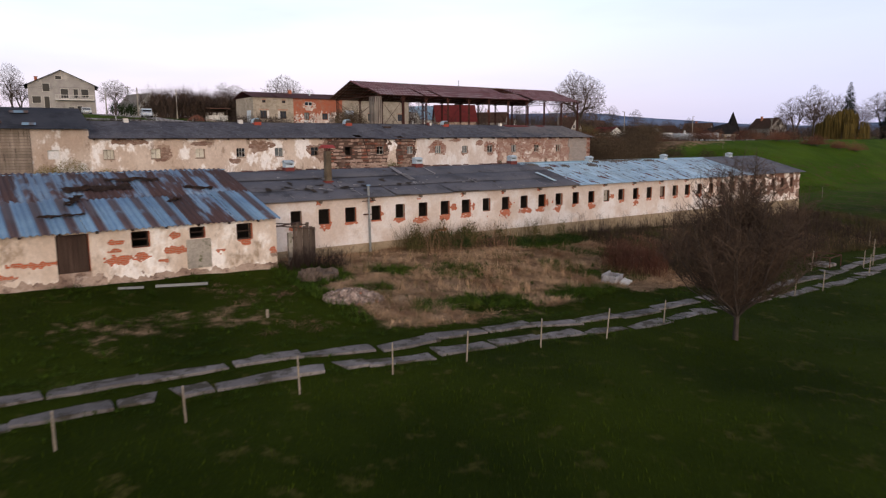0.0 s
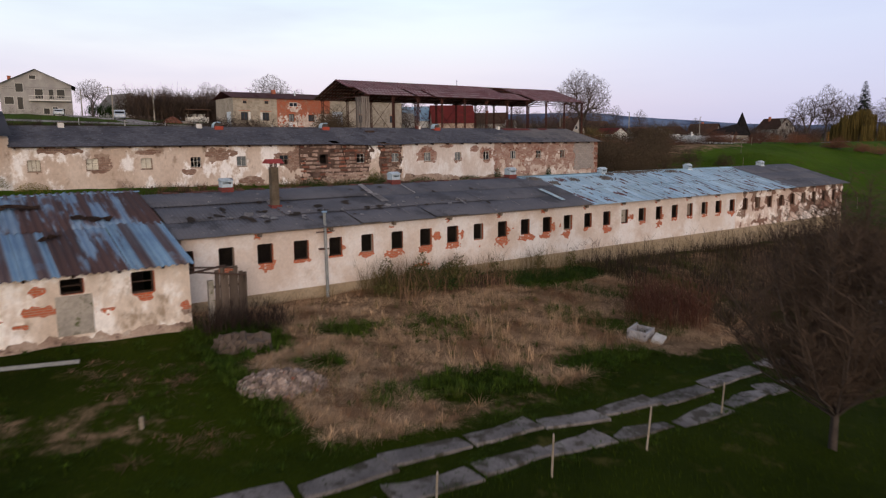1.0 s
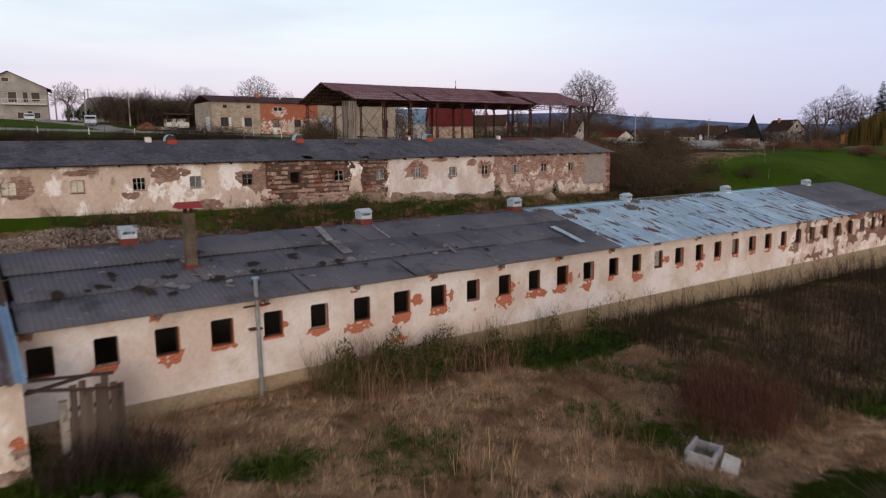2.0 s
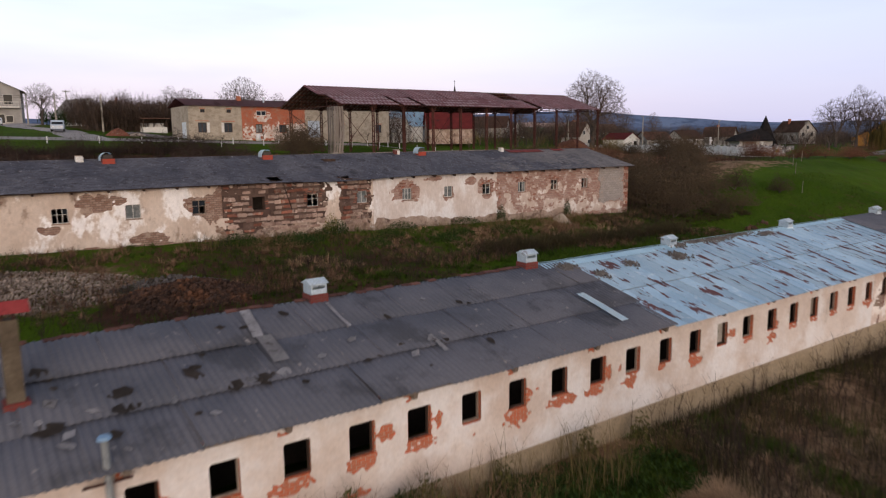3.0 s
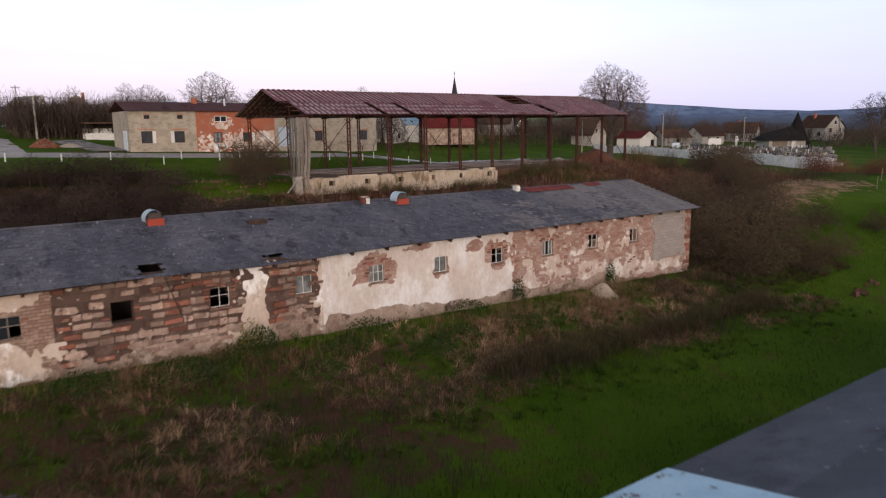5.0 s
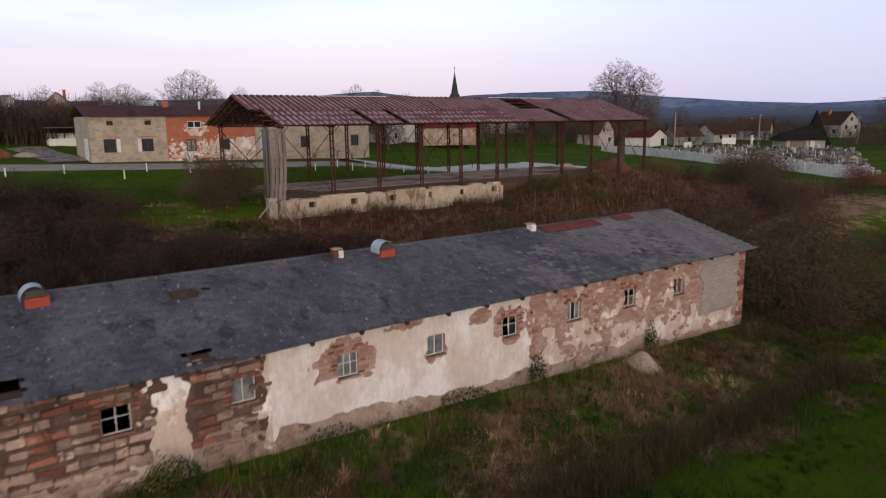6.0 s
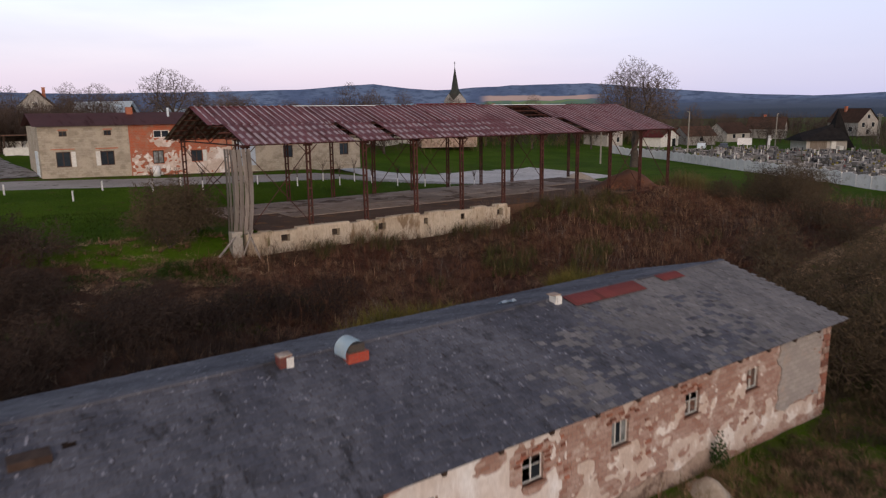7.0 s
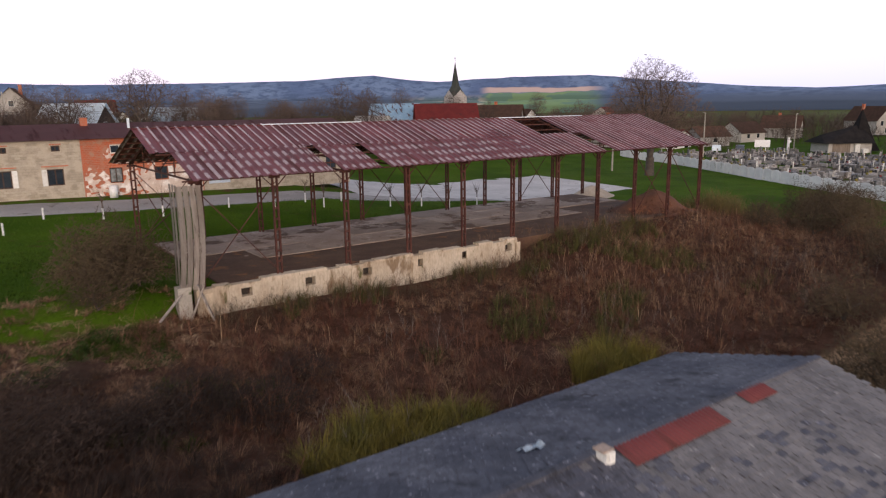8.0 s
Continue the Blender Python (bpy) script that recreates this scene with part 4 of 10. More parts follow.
part("gable", boxes((70.0, 70.398, 36.4, 47.4, 0, 4.46)), M["brick_pale"], long_barn)
bm = bmesh.new()
g = [bm.verts.new(c) for c in ((70.0, 36.2, 4.46), (70.398, 36.2, 4.46), (70.0, 47.4, 4.2), (70.398, 47.4, 4.2), (70.0, 41, 5.86), (70.398, 41, 5.86))]
for fc in ((0, 2, 4), (1, 5, 3), (0, 4, 5, 1), (4, 2, 3, 5), (0, 1, 3, 2)):
    bm.faces.new([g[i] for i in fc])
part("gable_top", bm, M["brick_pale"], long_barn)
part("back_wall", boxes((13.7, 70.0, 47.0, 47.4, 0, 4.2)), M["plaster"], long_barn)
# added wall and floor whose dark colour gives the interior shade
part("inner_wall", boxes((14, 70, 40.0, 40.2, 0.3, 4.3), (14, 70, 36.5, 46.9, 0.9, 1.0)), M["shade_and_scrap"], long_barn)
long_scars = [(-1, 0.1, 0.0, 0.2, 0.1), (1, 0.42, 0.0, 0.30, 0.27), (2, 0.35, -0.05, 0.36, 0.10), (3, 0.3, -0.02, 0.36, 0.06), (4, 0.30, -0.10, 0.42, 0.14), (5, 0.05, -0.18, 0.55, 0.16), (6, 0.35, -0.18, 0.34, 0.20),
              (6, 1.05, 0.42, 0.24, 0.20), (7, 0.38, -0.14, 0.40, 0.20), (7, 0.95, 0.38, 0.18, 0.22), (8, 0.45, -0.36, 0.10, 0.06), (9, 0.30, -0.24, 0.40, 0.24), (9, 0.8, 0.3, 0.12, 0.15), (9, 1.15, 0.46, 0.08, 0.1),
              (10, 0.45, -0.18, 0.50, 0.18), (11, 0.20, -0.15, 0.45, 0.17), (11, 0.85, 0.25, 0.12, 0.25), (12, 0.3, -0.25, 0.36, 0.22), (12, -0.3, 0.3, 0.1, 0.1), (13, 0.2, -0.1, 0.2, 0.1), (14, 0.4, -0.25, 0.36, 0.22),
              (15, 0.95, 0.35, 0.25, 0.16), (16, 0.4, -0.1, 0.25, 0.1), (17, 0.75, 0.2, 0.15, 0.2), (17, 0.4, -0.3, 0.28, 0.18), (18, 0.3, -0.12, 0.3, 0.1), (19, 0.35, -0.1, 0.3, 0.12), (20, 0.35, -0.1, 0.3, 0.1),
              (6, 0.1, -0.95, 0.34, 0.10), (0, 0.2, -0.1, 0.3, 0.1), (4, -0.9, 0.35, 0.1, 0.08), (21, 0.3, -0.12, 0.35, 0.12), (22, 0.3, -0.15, 0.4, 0.2)]


def long_coat(x, z):
    k = (x - 15.72) / 1.702
    i = math.floor(k + 0.02)
    xx = (k - i) * 1.702
    if 0 < xx < 0.70 and 3.11 < z < 4.0 and i >= -1:
        return False
    row = math.floor(z / 0.085)
    zq, xq = (row + 0.5) * 0.085, (math.floor(x / 0.135 + 0.5 * (row % 2)) - 0.5 * (row % 2)) * 0.135
    n = 0.5 * fbm(x, z, 2.4, 1.7) + 1.5 * noise.noise(Vector((xq * 9.7, zq * 23.1, 3.3)))
    for i, dx, dz, rx, rz in long_scars:
        cx, cz = 15.72 + 1.702 * i + dx, 3.11 + dz
        if abs(x - cx) < 2 and ((x - cx) / (rx * 1.15)) ** 2 + ((z - cz) / (rz * 1.1)) ** 2 < 1 + 1.1 * n:
            return False
    if z > 4.22 and (x - 13.9) % 3.4 < 0.35 and n > -0.1:
        return False                                   # broken spots round the rafter ends
    if x > 54.5 + 0.8 * n and z > 1.9 + 1.2 * fbm(x, z, 0.5, 9.2) and fbm(x, z, 1.3, 5.2) > 0.02 + 0.02 * (62 - x):
        return False
    return z > 1.7 and x > 13.72


plaster_coat("plaster", 13.7, 54.0, 1.6, 4.46, 36.0, long_coat, M["plaster"], long_barn, 0.0675, 0.03, 1)
plaster_coat("plaster", 54.0, 70.4, 1.6, 4.46, 36.0, long_coat, M["plaster_thin"], long_barn, 0.1)
part("plinth", boxes((13.7, 70.42, 35.93, 35.998, -1.0, 1.80)), M["plinth"], long_barn, "tan concrete plinth")
for i, w in enumerate(LW):
    if w[0] > 69:
        continue
    wf = part("window", window_bars(w[0], w[1], w[2], w[3], 36.10, 36.17, 0.045)[0], M["wood"] if i % 4 == 1 else M["wood_dark"], long_barn, "empty weathered window frame")
    if i in (16, 20):
        part("board", boxes((w[0] + 0.05, w[1] - 0.07, 36.18, 36.21, w[2] + 0.06, w[3] - 0.05)), M["concrete"] if i == 16 else M["wood"], wf, "boarded panel")
    elif i > 12 and i % 4 == 1:
        part("board", boxes((w[0] + 0.05, w[0] + 0.05 + 0.3 * random.uniform(0.6, 1), 36.2, 36.23, w[2] + 0.06, w[2] + 0.06 + random.uniform(0.2, 0.7))), M["wood"], wf)
bm = bmesh.new()
for x in np.arange(14.1, 70.3, 3.4):
    bar(bm, (x, 35.72, EAVE1 - 0.10), (x, 41, RIDGE1 - 0.12), 0.13, 0.15)
    bar(bm, (x, 47.8, 4.0), (x, 41, RIDGE1 - 0.12), 0.13, 0.15)
for y in (35.75, 37.4, 39.2, 40.8):
    bar(bm, (13.8, y, EAVE1 + K1 * (y - 35.6) - 0.03), (70.3, y, EAVE1 + K1 * (y - 35.6) - 0.03), 0.06, 0.06)
part("roof_frame", bm, M["wood"], long_barn, "grey rafters and battens")
long_roof = part("roof", boxes((14.0, 70.5, 40.85, 41.15, RIDGE1 - 0.05, RIDGE1 + 0.02)), M["eternit"], long_barn)
v, f = wave_sheet(1.06, 2.05, 6, 0.015, thick=0.03, rows=1, per=6)
cement_sheet = mesh_of("cement_sheet", v, f, M["eternit"])
rows_y = (35.56, 37.30, 39.10)
for r, y0 in enumerate(rows_y):
    for i in range(23):
        x = 13.9 + 1.06 * i + (0.12 if r == 1 else 0)
        if x > 37.4:
            continue
        lift = random.uniform(0, 0.022) + (0.05 if (r, i) in ((1, 9), (1, 10), (0, 12), (0, 13), (0, 8), (1, 11)) or (r == 1 and 4 < i < 17) or (r == 2 and i < 10) else 0)
        sc = (1.9 / 2.05) if r == 2 else 1
        place("roof_sheet", cement_sheet, long_roof, slope_pose(x, y0 + random.uniform(-0.02, 0.02), EAVE1 + K1 * (y0 - 35.6) + 0.025 + 0.012 * r + lift, K1) @ pose(0, 0, 0, -0.5 - lift * 22, 0, random.uniform(-0.4, 0.4)) @ Matrix.Diagonal((1, sc, 1, 1)))
    for i in range(9):
        x = 61.2 + 1.06 * i
        place("roof_sheet", cement_sheet, long_roof, slope_pose(x, y0, EAVE1 + K1 * (y0 - 35.6) + 0.02 * r, K1))
v, f = wave_sheet(1.60, 3.75, 9, 0.024, rows=1, per=4)
back_sheet = mesh_of("back_cement_sheet", v, f, M["eternit"])
for r, y0 in enumerate((48.0, 44.4)):
    for i in range(35):
        x = 14.0 + 1.6 * i
        place("roof_sheet", back_sheet, long_roof, slope_pose(x + 1.6, y0, 4.08 + K1 * (48 - y0) + 0.02 * r, K1, True) @ Matrix.Diagonal((1, 1 if r == 0 else 0.915, 1, 1)))
# fragments of broken sheet lying about the flue and the lower courses
rr = random.Random(9)
for i in range(70):
    x, y = (rr.uniform(16.3, 23.5), rr.uniform(36.4, 39.4)) if i < 34 else ((rr.uniform(15, 30), 37.35 + rr.uniform(-0.2, 0.3)) if i < 54 else (rr.uniform(23, 36), rr.uniform(36.3, 40.4)))
    s = rr.uniform(0.10, 0.36) if i < 54 else rr.uniform(0.08, 0.2)
    bm = bmesh.new()
    k = rr.randint(4, 6)
    bm.faces.new([bm.verts.new((s * rr.uniform(0.6, 1.2) * math.cos(2 * math.pi * j / k), 0.7 * s * rr.uniform(0.6, 1.2) * math.sin(2 * math.pi * j / k), 0)) for j in range(k)])
    bmesh.ops.solidify(bm, geom=bm.faces[:], thickness=0.02)
    bm.transform(slope_pose(x, y, EAVE1 + K1 * (y - 35.6) + 0.15, K1) @ pose(0, 0, 0, rr.uniform(-6, 6), rr.uniform(-9, 9), rr.uniform(0, 180)))
    part("sheet_fragment", bm, M["shade_and_scrap"] if i % 3 else M["strip_pale"], long_roof)
# broken ridge: short red tiles along the top
tile = bmesh.new()
for s in (-1, 1):
    box(tile, -0.17, 0.17, -0.13 if s < 0 else 0.0, 0.0 if s < 0 else 0.13, 0, 0.03, pose(0, 0, 0.05, -18 * s, 0, 0))
ridge_tile = bpy.data.meshes.new("ridge_tile")
tile.to_mesh(ridge_tile)
tile.free()
ridge_tile.materials.append(M["tile_dark"])
for i in range(66):
    x = 14.4 + i * 0.35
    if random.random() < 0.62 or 33 < x < 35.5:
        place("ridge_tile", ridge_tile, long_roof, pose(x, 41 + random.uniform(-0.04, 0.04), RIDGE1 + 0.05 + random.uniform(-0.02, 0.02), 0, 0, random.uniform(-6, 6)))
# pale blue zinc over the middle of the roof
v, f = [], []
NX = 6
for k in range(3):
    for i in range(NX + 1):
        u = i / NX
        v.append((0.62 * u, 1.86 * k, 0.03 * (1 if i in (0, NX) else 0)))
for k in range(2):
    for i in range(NX):
        a = k * (NX + 1) + i
        f.append((a, a + 1, a + NX + 2, a + NX + 1))
b0 = len(v)
v += [(0.62 * i / NX, 0, -0.008) for i in range(NX + 1)]
f += [(b0 + i, b0 + i + 1, i + 1, i) for i in range(NX)]
zinc_sheet = mesh_of("zinc_sheet", v, f, M["tin_pale"], False)
for i in range(38):
    x = 38.05 + 0.62 * i
    for r in range(2):
        y0 = 35.5 + r * 2.72
        place("roof_sheet", zinc_sheet, long_roof, slope_pose(x, y0, EAVE1 + K1 * (y0 - 35.6) + 0.04 + 0.006 * r + random.uniform(0, 0.006), K1) @ pose(0, 0, 0, random.uniform(-0.1, 0.1), 0, 0) @ Matrix.Diagonal((1, 2.78 / 3.72, 1, 1)), "pale blue zinc sheet")
bm = bmesh.new()


def flap(bm, pts, lift=0.05, over=0.012):
    """A sheet on the two slopes of the roof, from points in plan."""
    def up(p):
        x, y = p
        return (x, y, (EAVE1 + K1 * (y - 35.6) if y < 41 else RIDGE1 - K1 * (y - 41)) + lift + 0.03)
    a = [bm.verts.new(up(p)) for p in pts]
    bm.faces.new(a)


flap(bm, ((36.9, 41.0), (44.9, 41.0), (46.0, 47.95), (39.2, 47.95), (36.9, 41.7)), 0.10)
flap(bm, ((44.9, 41.0), (61.3, 41.0), (61.3, 41.25), (44.95, 41.3)), 0.10)
flap(bm, ((36.9, 40.55), (61.3, 40.72), (61.3, 40.998), (36.9, 40.998)), 0.055)
bmesh.ops.triangulate(bm, faces=bm.faces[:])
bmesh.ops.solidify(bm, geom=bm.faces[:], thickness=0.012)
part("ridge_sheet", bm, M["tin_flap"], long_roof, "pale zinc sheet lapped over the ridge")
# loose white strips and scraps on the roof
for x0, y0, x1, y1, w in ((36.38, 36.25, 36.4, 38.3, 0.34), (25.1, 37.9, 25.15, 39.2, 0.42), (25.0, 39.2, 25.2, 40.7, 0.30), (27.6, 38.9, 27.62, 40.4, 0.10), (29.5, 36.8, 29.52, 37.7, 0.14), (28.5, 36.85, 28.6, 37.1, 0.25), (33.9, 36.9, 34.2, 36.98, 0.2)):
    bm = bmesh.new()
    z0, z1 = EAVE1 + K1 * (y0 - 35.6) + 0.20, EAVE1 + K1 * (y1 - 35.6) + 0.20
    n = 5
    pr = None
    for i in range(n + 1):
        u = i / n
        c = Vector((x0 + (x1 - x0) * u + 0.012 * math.sin(5 * u + x0), y0 + (y1 - y0) * u, z0 + (z1 - z0) * u))
        a, b = bm.verts.new(c + Vector((-w / 2, 0, 0))), bm.verts.new(c + Vector((w / 2, 0, 0.01)))
        if pr:
            bm.faces.new((pr[0], pr[1], b, a))
        pr = (a, b)
    bmesh.ops.solidify(bm, geom=bm.faces[:], thickness=0.01)
    part("loose_strip", bm, M["cap_white"] if x0 > 36 else M["strip_pale"], long_roof, "pale strip lying on the roof")
# moss and litter gathered on the zinc
M["moss"] = surface("grey brown moss", (0.085, 0.082, 0.083), (0.14, 0.135, 0.135), 3, 14, spots=(0.05, 0.046, 0.046), spot_scale=4, vary=0.3, island=True)
rr = random.Random(31)
for x0, y0, rx, ry, n in ((44.2, 39.9, 0.5, 0.4, 420), (45.4, 40.75, 0.5, 0.2, 260), (48.4, 40.75, 1.2, 0.22, 420), (37.9, 40.4, 0.55, 0.35, 300), (41.1, 39.9, 0.4, 0.3, 120), (46.8, 40.85, 0.9, 0.14, 300), (50.3, 40.85, 1.2, 0.14, 300), (38.9, 39.5, 0.35, 0.3, 160), (52.4, 40.6, 0.8, 0.2, 160)):
    v, f = [], []
    for _ in range(n):
        a, q = rr.uniform(0, 6.283), abs(rr.gauss(0, 0.55))
        x, y = x0 + rx * q * math.cos(a), min(y0 + ry * q * math.sin(a), 40.97)
        z, s = EAVE1 + K1 * (y - 35.6) + 0.10 + 0.03 * max(0, 1 - q), rr.uniform(0.02, 0.07)
        b0 = len(v)
        v += [(x - s, y, z - 0.04), (x + s * rr.uniform(0.5, 1), y - s, z - 0.04), (x + s * 0.4, y + s, z - 0.04), (x + rr.uniform(-s, s) * 0.5, y, z + s * 0.9)]
        f += [(b0, b0 + 1, b0 + 3), (b0 + 1, b0 + 2, b0 + 3), (b0 + 2, b0, b0 + 3)]
    raw("moss_patch", v, f, M["moss"], long_roof, "grey brown moss on the zinc")["kind"] = "stuff"


def ridge_vent(x, y, z, brick_base=True, size=1.0, lean=0.0):
    t = thing("roof_vent", (x, y, z - 0.35), "square sheet metal roof vent on a brick base" if brick_base else "white sheet metal roof vent with gabled cap", "roof vent", "vents along the ridge")
    s = 0.42 * size
    part("base", boxes((x - s, x + s, y - s, y + s, z - 0.35, z + (0.26 if brick_base else 0.05))), M["brick_red"] if brick_base else M["zinc"], t)
    h0 = z + (0.26 if brick_base else 0.05)
    c = s * 0.9
    part("louvre_box", boxes((x - c, x + c, y - c, y + c, h0, h0 + 0.10), (x - c, x - c + 0.06, y - c, y + c, h0 + 0.10, h0 + 0.31), (x + c - 0.06, x + c, y - c, y + c, h0 + 0.10, h0 + 0.31),
                              (x - c + 0.06, x + c - 0.06, y + c - 0.05, y + c, h0 + 0.10, h0 + 0.31), (x - c + 0.06, x + c - 0.06, y - c, y - c + 0.03, h0 + 0.10, h0 + 0.15), (x - c + 0.06, x + c - 0.06, y - c, y - c + 0.03, h0 + 0.25, h0 + 0.31)), M["zinc_dull"], t)
    bm = bmesh.new()
    o = s * 1.08
    p = [bm.verts.new(q) for q in ((x - o, y - o, h0 + 0.31), (x + o, y - o, h0 + 0.31), (x + o, y + o, h0 + 0.31), (x - o, y + o, h0 + 0.31), (x - o, y, h0 + 0.45), (x + o, y, h0 + 0.45))]
    for fc in ((0, 1, 5, 4), (2, 3, 4, 5), (0, 4, 3), (1, 2, 5), (0, 3, 2, 1)):
        bm.faces.new([p[i] for i in fc])
    part("cap", bm, M["zinc_dull"], t, "galvanised gabled cap")
    t.rotation_euler = (0, 0, radians(lean))
    return t


for x, br in ((17.9, True), (27.55, True), (36.36, True), (45.04, False), (55.12, False), (65.7, False)):
    ridge_vent(x, 41.0, RIDGE1, br, 0.70 if br else 0.66, random.uniform(-4, 4))
# flue with a red cap, and the pipe mast before the wall
flue = thing("chimney", (19.35, 38.5, 5.2), "tall sooty flue with a red metal cap on the roof", "chimney")
part("base", boxes((19.1, 19.6, 38.25, 38.75, 5.0, 5.42)), M["brick_red"], flue)
part("shaft", boxes((19.18, 19.52, 38.33, 38.67, 5.42, 7.2)), M["flue"], flue)
for x, y in itertools.product((19.22, 19.43), (38.37, 38.58)):
    part("cap_leg", boxes((x, x + 0.05, y, y + 0.05, 7.2, 7.4)), M["rust"], flue)
bm = bmesh.new()
p = [bm.verts.new(q) for q in ((18.95, 38.1, 7.38), (19.75, 38.1, 7.38), (19.75, 38.9, 7.38), (18.95, 38.9, 7.38), (18.95, 38.5, 7.58), (19.75, 38.5, 7.58))]
for fc in ((0, 1, 5, 4), (2, 3, 4, 5), (0, 4, 3), (1, 2, 5), (0, 3, 2, 1)):
    bm.faces.new([p[i] for i in fc])
part("cap", bm, M["cap_red"], flue, "faded red sheet cap")
mast = thing("pipe_mast", (20.6, 35.75, 1.2), "grey steel pipe mast with brackets beside the wall", "mast")
bm = bmesh.new()
tube(bm, (20.6, 35.75, 0.8), (20.55, 35.75, 5.2), 0.075, 0.07, 10)
part("pipe", bm, M["mast_grey"], mast)
part("bracket", boxes((20.1, 20.5, 35.68, 35.74, 4.30, 4.34), (20.65, 21.0, 35.68, 35.74, 4.30, 4.34), (20.3, 20.7, 35.7, 36.0, 3.5, 3.55)), M["rust"], mast)
bm = bmesh.new()
tube(bm, (20.55, 35.75, 5.2), (20.55, 35.75, 5.26), 0.14, 0.12, 10)
part("pipe_head", bm, M["tin_blue"], mast)

# ---- wooden gate leaves between the two barns ----
gate = thing("wooden_gate", (14.8, 33.6, 1.1), "grey plank gate leaning in the gap between the barns", "gate")
for i in range(7):
    x = 14.68 + i * 0.187
    bm = boxes((x, x + 0.17, 33.42 + 0.02 * i, 33.46 + 0.02 * i, 0.9, 3.52 + random.uniform(-0.2, 0.1)))
    for vv in bm.verts:
        vv.co.x += 0.05 * (vv.co.z - 1.0) * (0.5 if i % 2 else 0.3)
    part("plank", bm, M["wood_mid"], gate)
part("rail", boxes((14.7, 15.95, 33.57, 33.63, 1.5, 1.6), (14.7, 15.95, 33.57, 33.63, 2.8, 2.9)), M["wood_dark"], gate)
part("post", boxes((14.45, 14.65, 33.4, 33.6, 0.8, 3.15)), M["concrete"], gate)
bm = bmesh.new()
bar(bm, (13.8, 33.6, 3.55), (15.9, 33.3, 3.25), 0.16, 0.05)
bar(bm, (13.75, 33.5, 3.5), (15.3, 33.9, 3.6), 0.14, 0.05)
bar(bm, (13.8, 34.2, 3.62), (15.9, 34.3, 3.4), 0.16, 0.05)
part("loose_board", bm, M["wood_dark"], gate)

# ---- the middle barn: patchy plaster, brick showing through ----
random.seed(5)
K2, EAVE2, RIDGE2 = 0.262, 8.2, 9.8
mid = thing("middle_barn", (41, 71, 5), "long derelict barn with dark shingle roof and fallen plaster", "barn")
MW = [(23.47 + 3.845 * k, 23.47 + 3.845 * k + 0.84, 6.42, 7.27) for k in range(-3, 12)]
for x0, x1, wm, lb in ((10.9, 33.0, "brick_pale", "weathered pinkish brick wall"), (33.0, 44.0, "masonry", "recess-shaded masonry behind loose stones"), (44.0, 72.1, "brick_pink", "faded pink brick wall")):
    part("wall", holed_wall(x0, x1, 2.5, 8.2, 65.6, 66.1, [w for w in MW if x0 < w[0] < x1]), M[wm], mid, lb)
part("gable", boxes((71.7, 72.098, 66.1, 76.6, 2.5, 8.2)), M["brick_pale"], mid)
bm = bmesh.new()
g = [bm.verts.new(c) for c in ((71.7, 65.7, 8.2), (72.098, 65.7, 8.2), (71.7, 76.6, 8.2), (72.098, 76.6, 8.2), (71.7, 71.1, 9.68), (72.098, 71.1, 9.68))]
for fc in ((0, 2, 4), (1, 5, 3), (0, 4, 5, 1), (4, 2, 3, 5), (0, 1, 3, 2)):
    bm.faces.new([g[i] for i in fc])
part("gable_top", bm, M["wood"], mid)
part("back_wall", boxes((10.9, 71.7, 76.2, 76.6, 3.5, 8.2)), M["plaster_old"], mid)
# added dark wall: the gloom behind the windows is in its colour
part("inner_wall", boxes((11, 71.6, 69.4, 69.6, 3.5, 8.1)), M["shade_and_scrap"], mid)
for r in range(14):
    part("quoin", boxes((71.55 if r % 2 else 71.78, 72.13, 65.56, 65.598, 4.0 + 0.295 * r, 4.27 + 0.295 * r)), M["brick_one"] if r % 3 else M["stone_one"], mid)
plaster_coat("block_infill", 67.6, 71.6, 4.7, 8.12, 65.6, lambda x, z: 68.0 + 0.5 * fbm(x, z, 1.2, 3.3) < x < 71.45 + 0.2 * fbm(x, z, 2.0, 5.1) and z > 5.0 + 0.3 * fbm(x, z, 0.9, 7.2), M["block_grey"], mid, 0.085, 0.045, 1)
plaster_coat("plinth", 43.6, 64.4, 3.0, 5.6, 65.6, lambda x, z: 44.1 + 0.6 * fbm(x, z, 0.9, 2.2) < x < 63.7 + 0.6 * fbm(x, z, 0.9, 4.1) and z < 5.12 - 0.4 * min(1, max(0, (x - 48.5) / 3)) + 0.22 * fbm(x, 2.0, 0.7, 6.3), M["render_tan"], mid, 0.09, 0.055)
# where the coat has gone: zones of x, z, half widths
mid_scars = [(36.9, 6.5, 4.2, 2.6), (42.3, 6.5, 1.5, 2.4), (32.0, 6.9, 1.2, 0.8), (33.0, 7.0, 0.8, 1.2), (25.9, 7.4, 1.2, 0.65), (46.9, 7.05, 1.3, 0.75), (53.0, 7.55, 0.55, 0.33), (57.6, 7.0, 1.6, 0.8), (50.8, 6.55, 0.55, 0.38), (54.6, 6.9, 0.9, 0.8), (68.0, 6.5, 1.0, 1.2), (16.7, 6.9, 0.8, 0.75), (9.5, 7.0, 1.3, 0.6), (20.5, 7.7, 1.0, 0.2), (28.5, 5.2, 1.0, 0.35), (14.0, 7.9, 1.5, 0.25), (34.5, 5.0, 1.5, 0.6), (23.3, 6.1, 0.6, 0.3), (49.5, 7.9, 0.9, 0.2), (61.0, 7.9, 1.2, 0.25)]


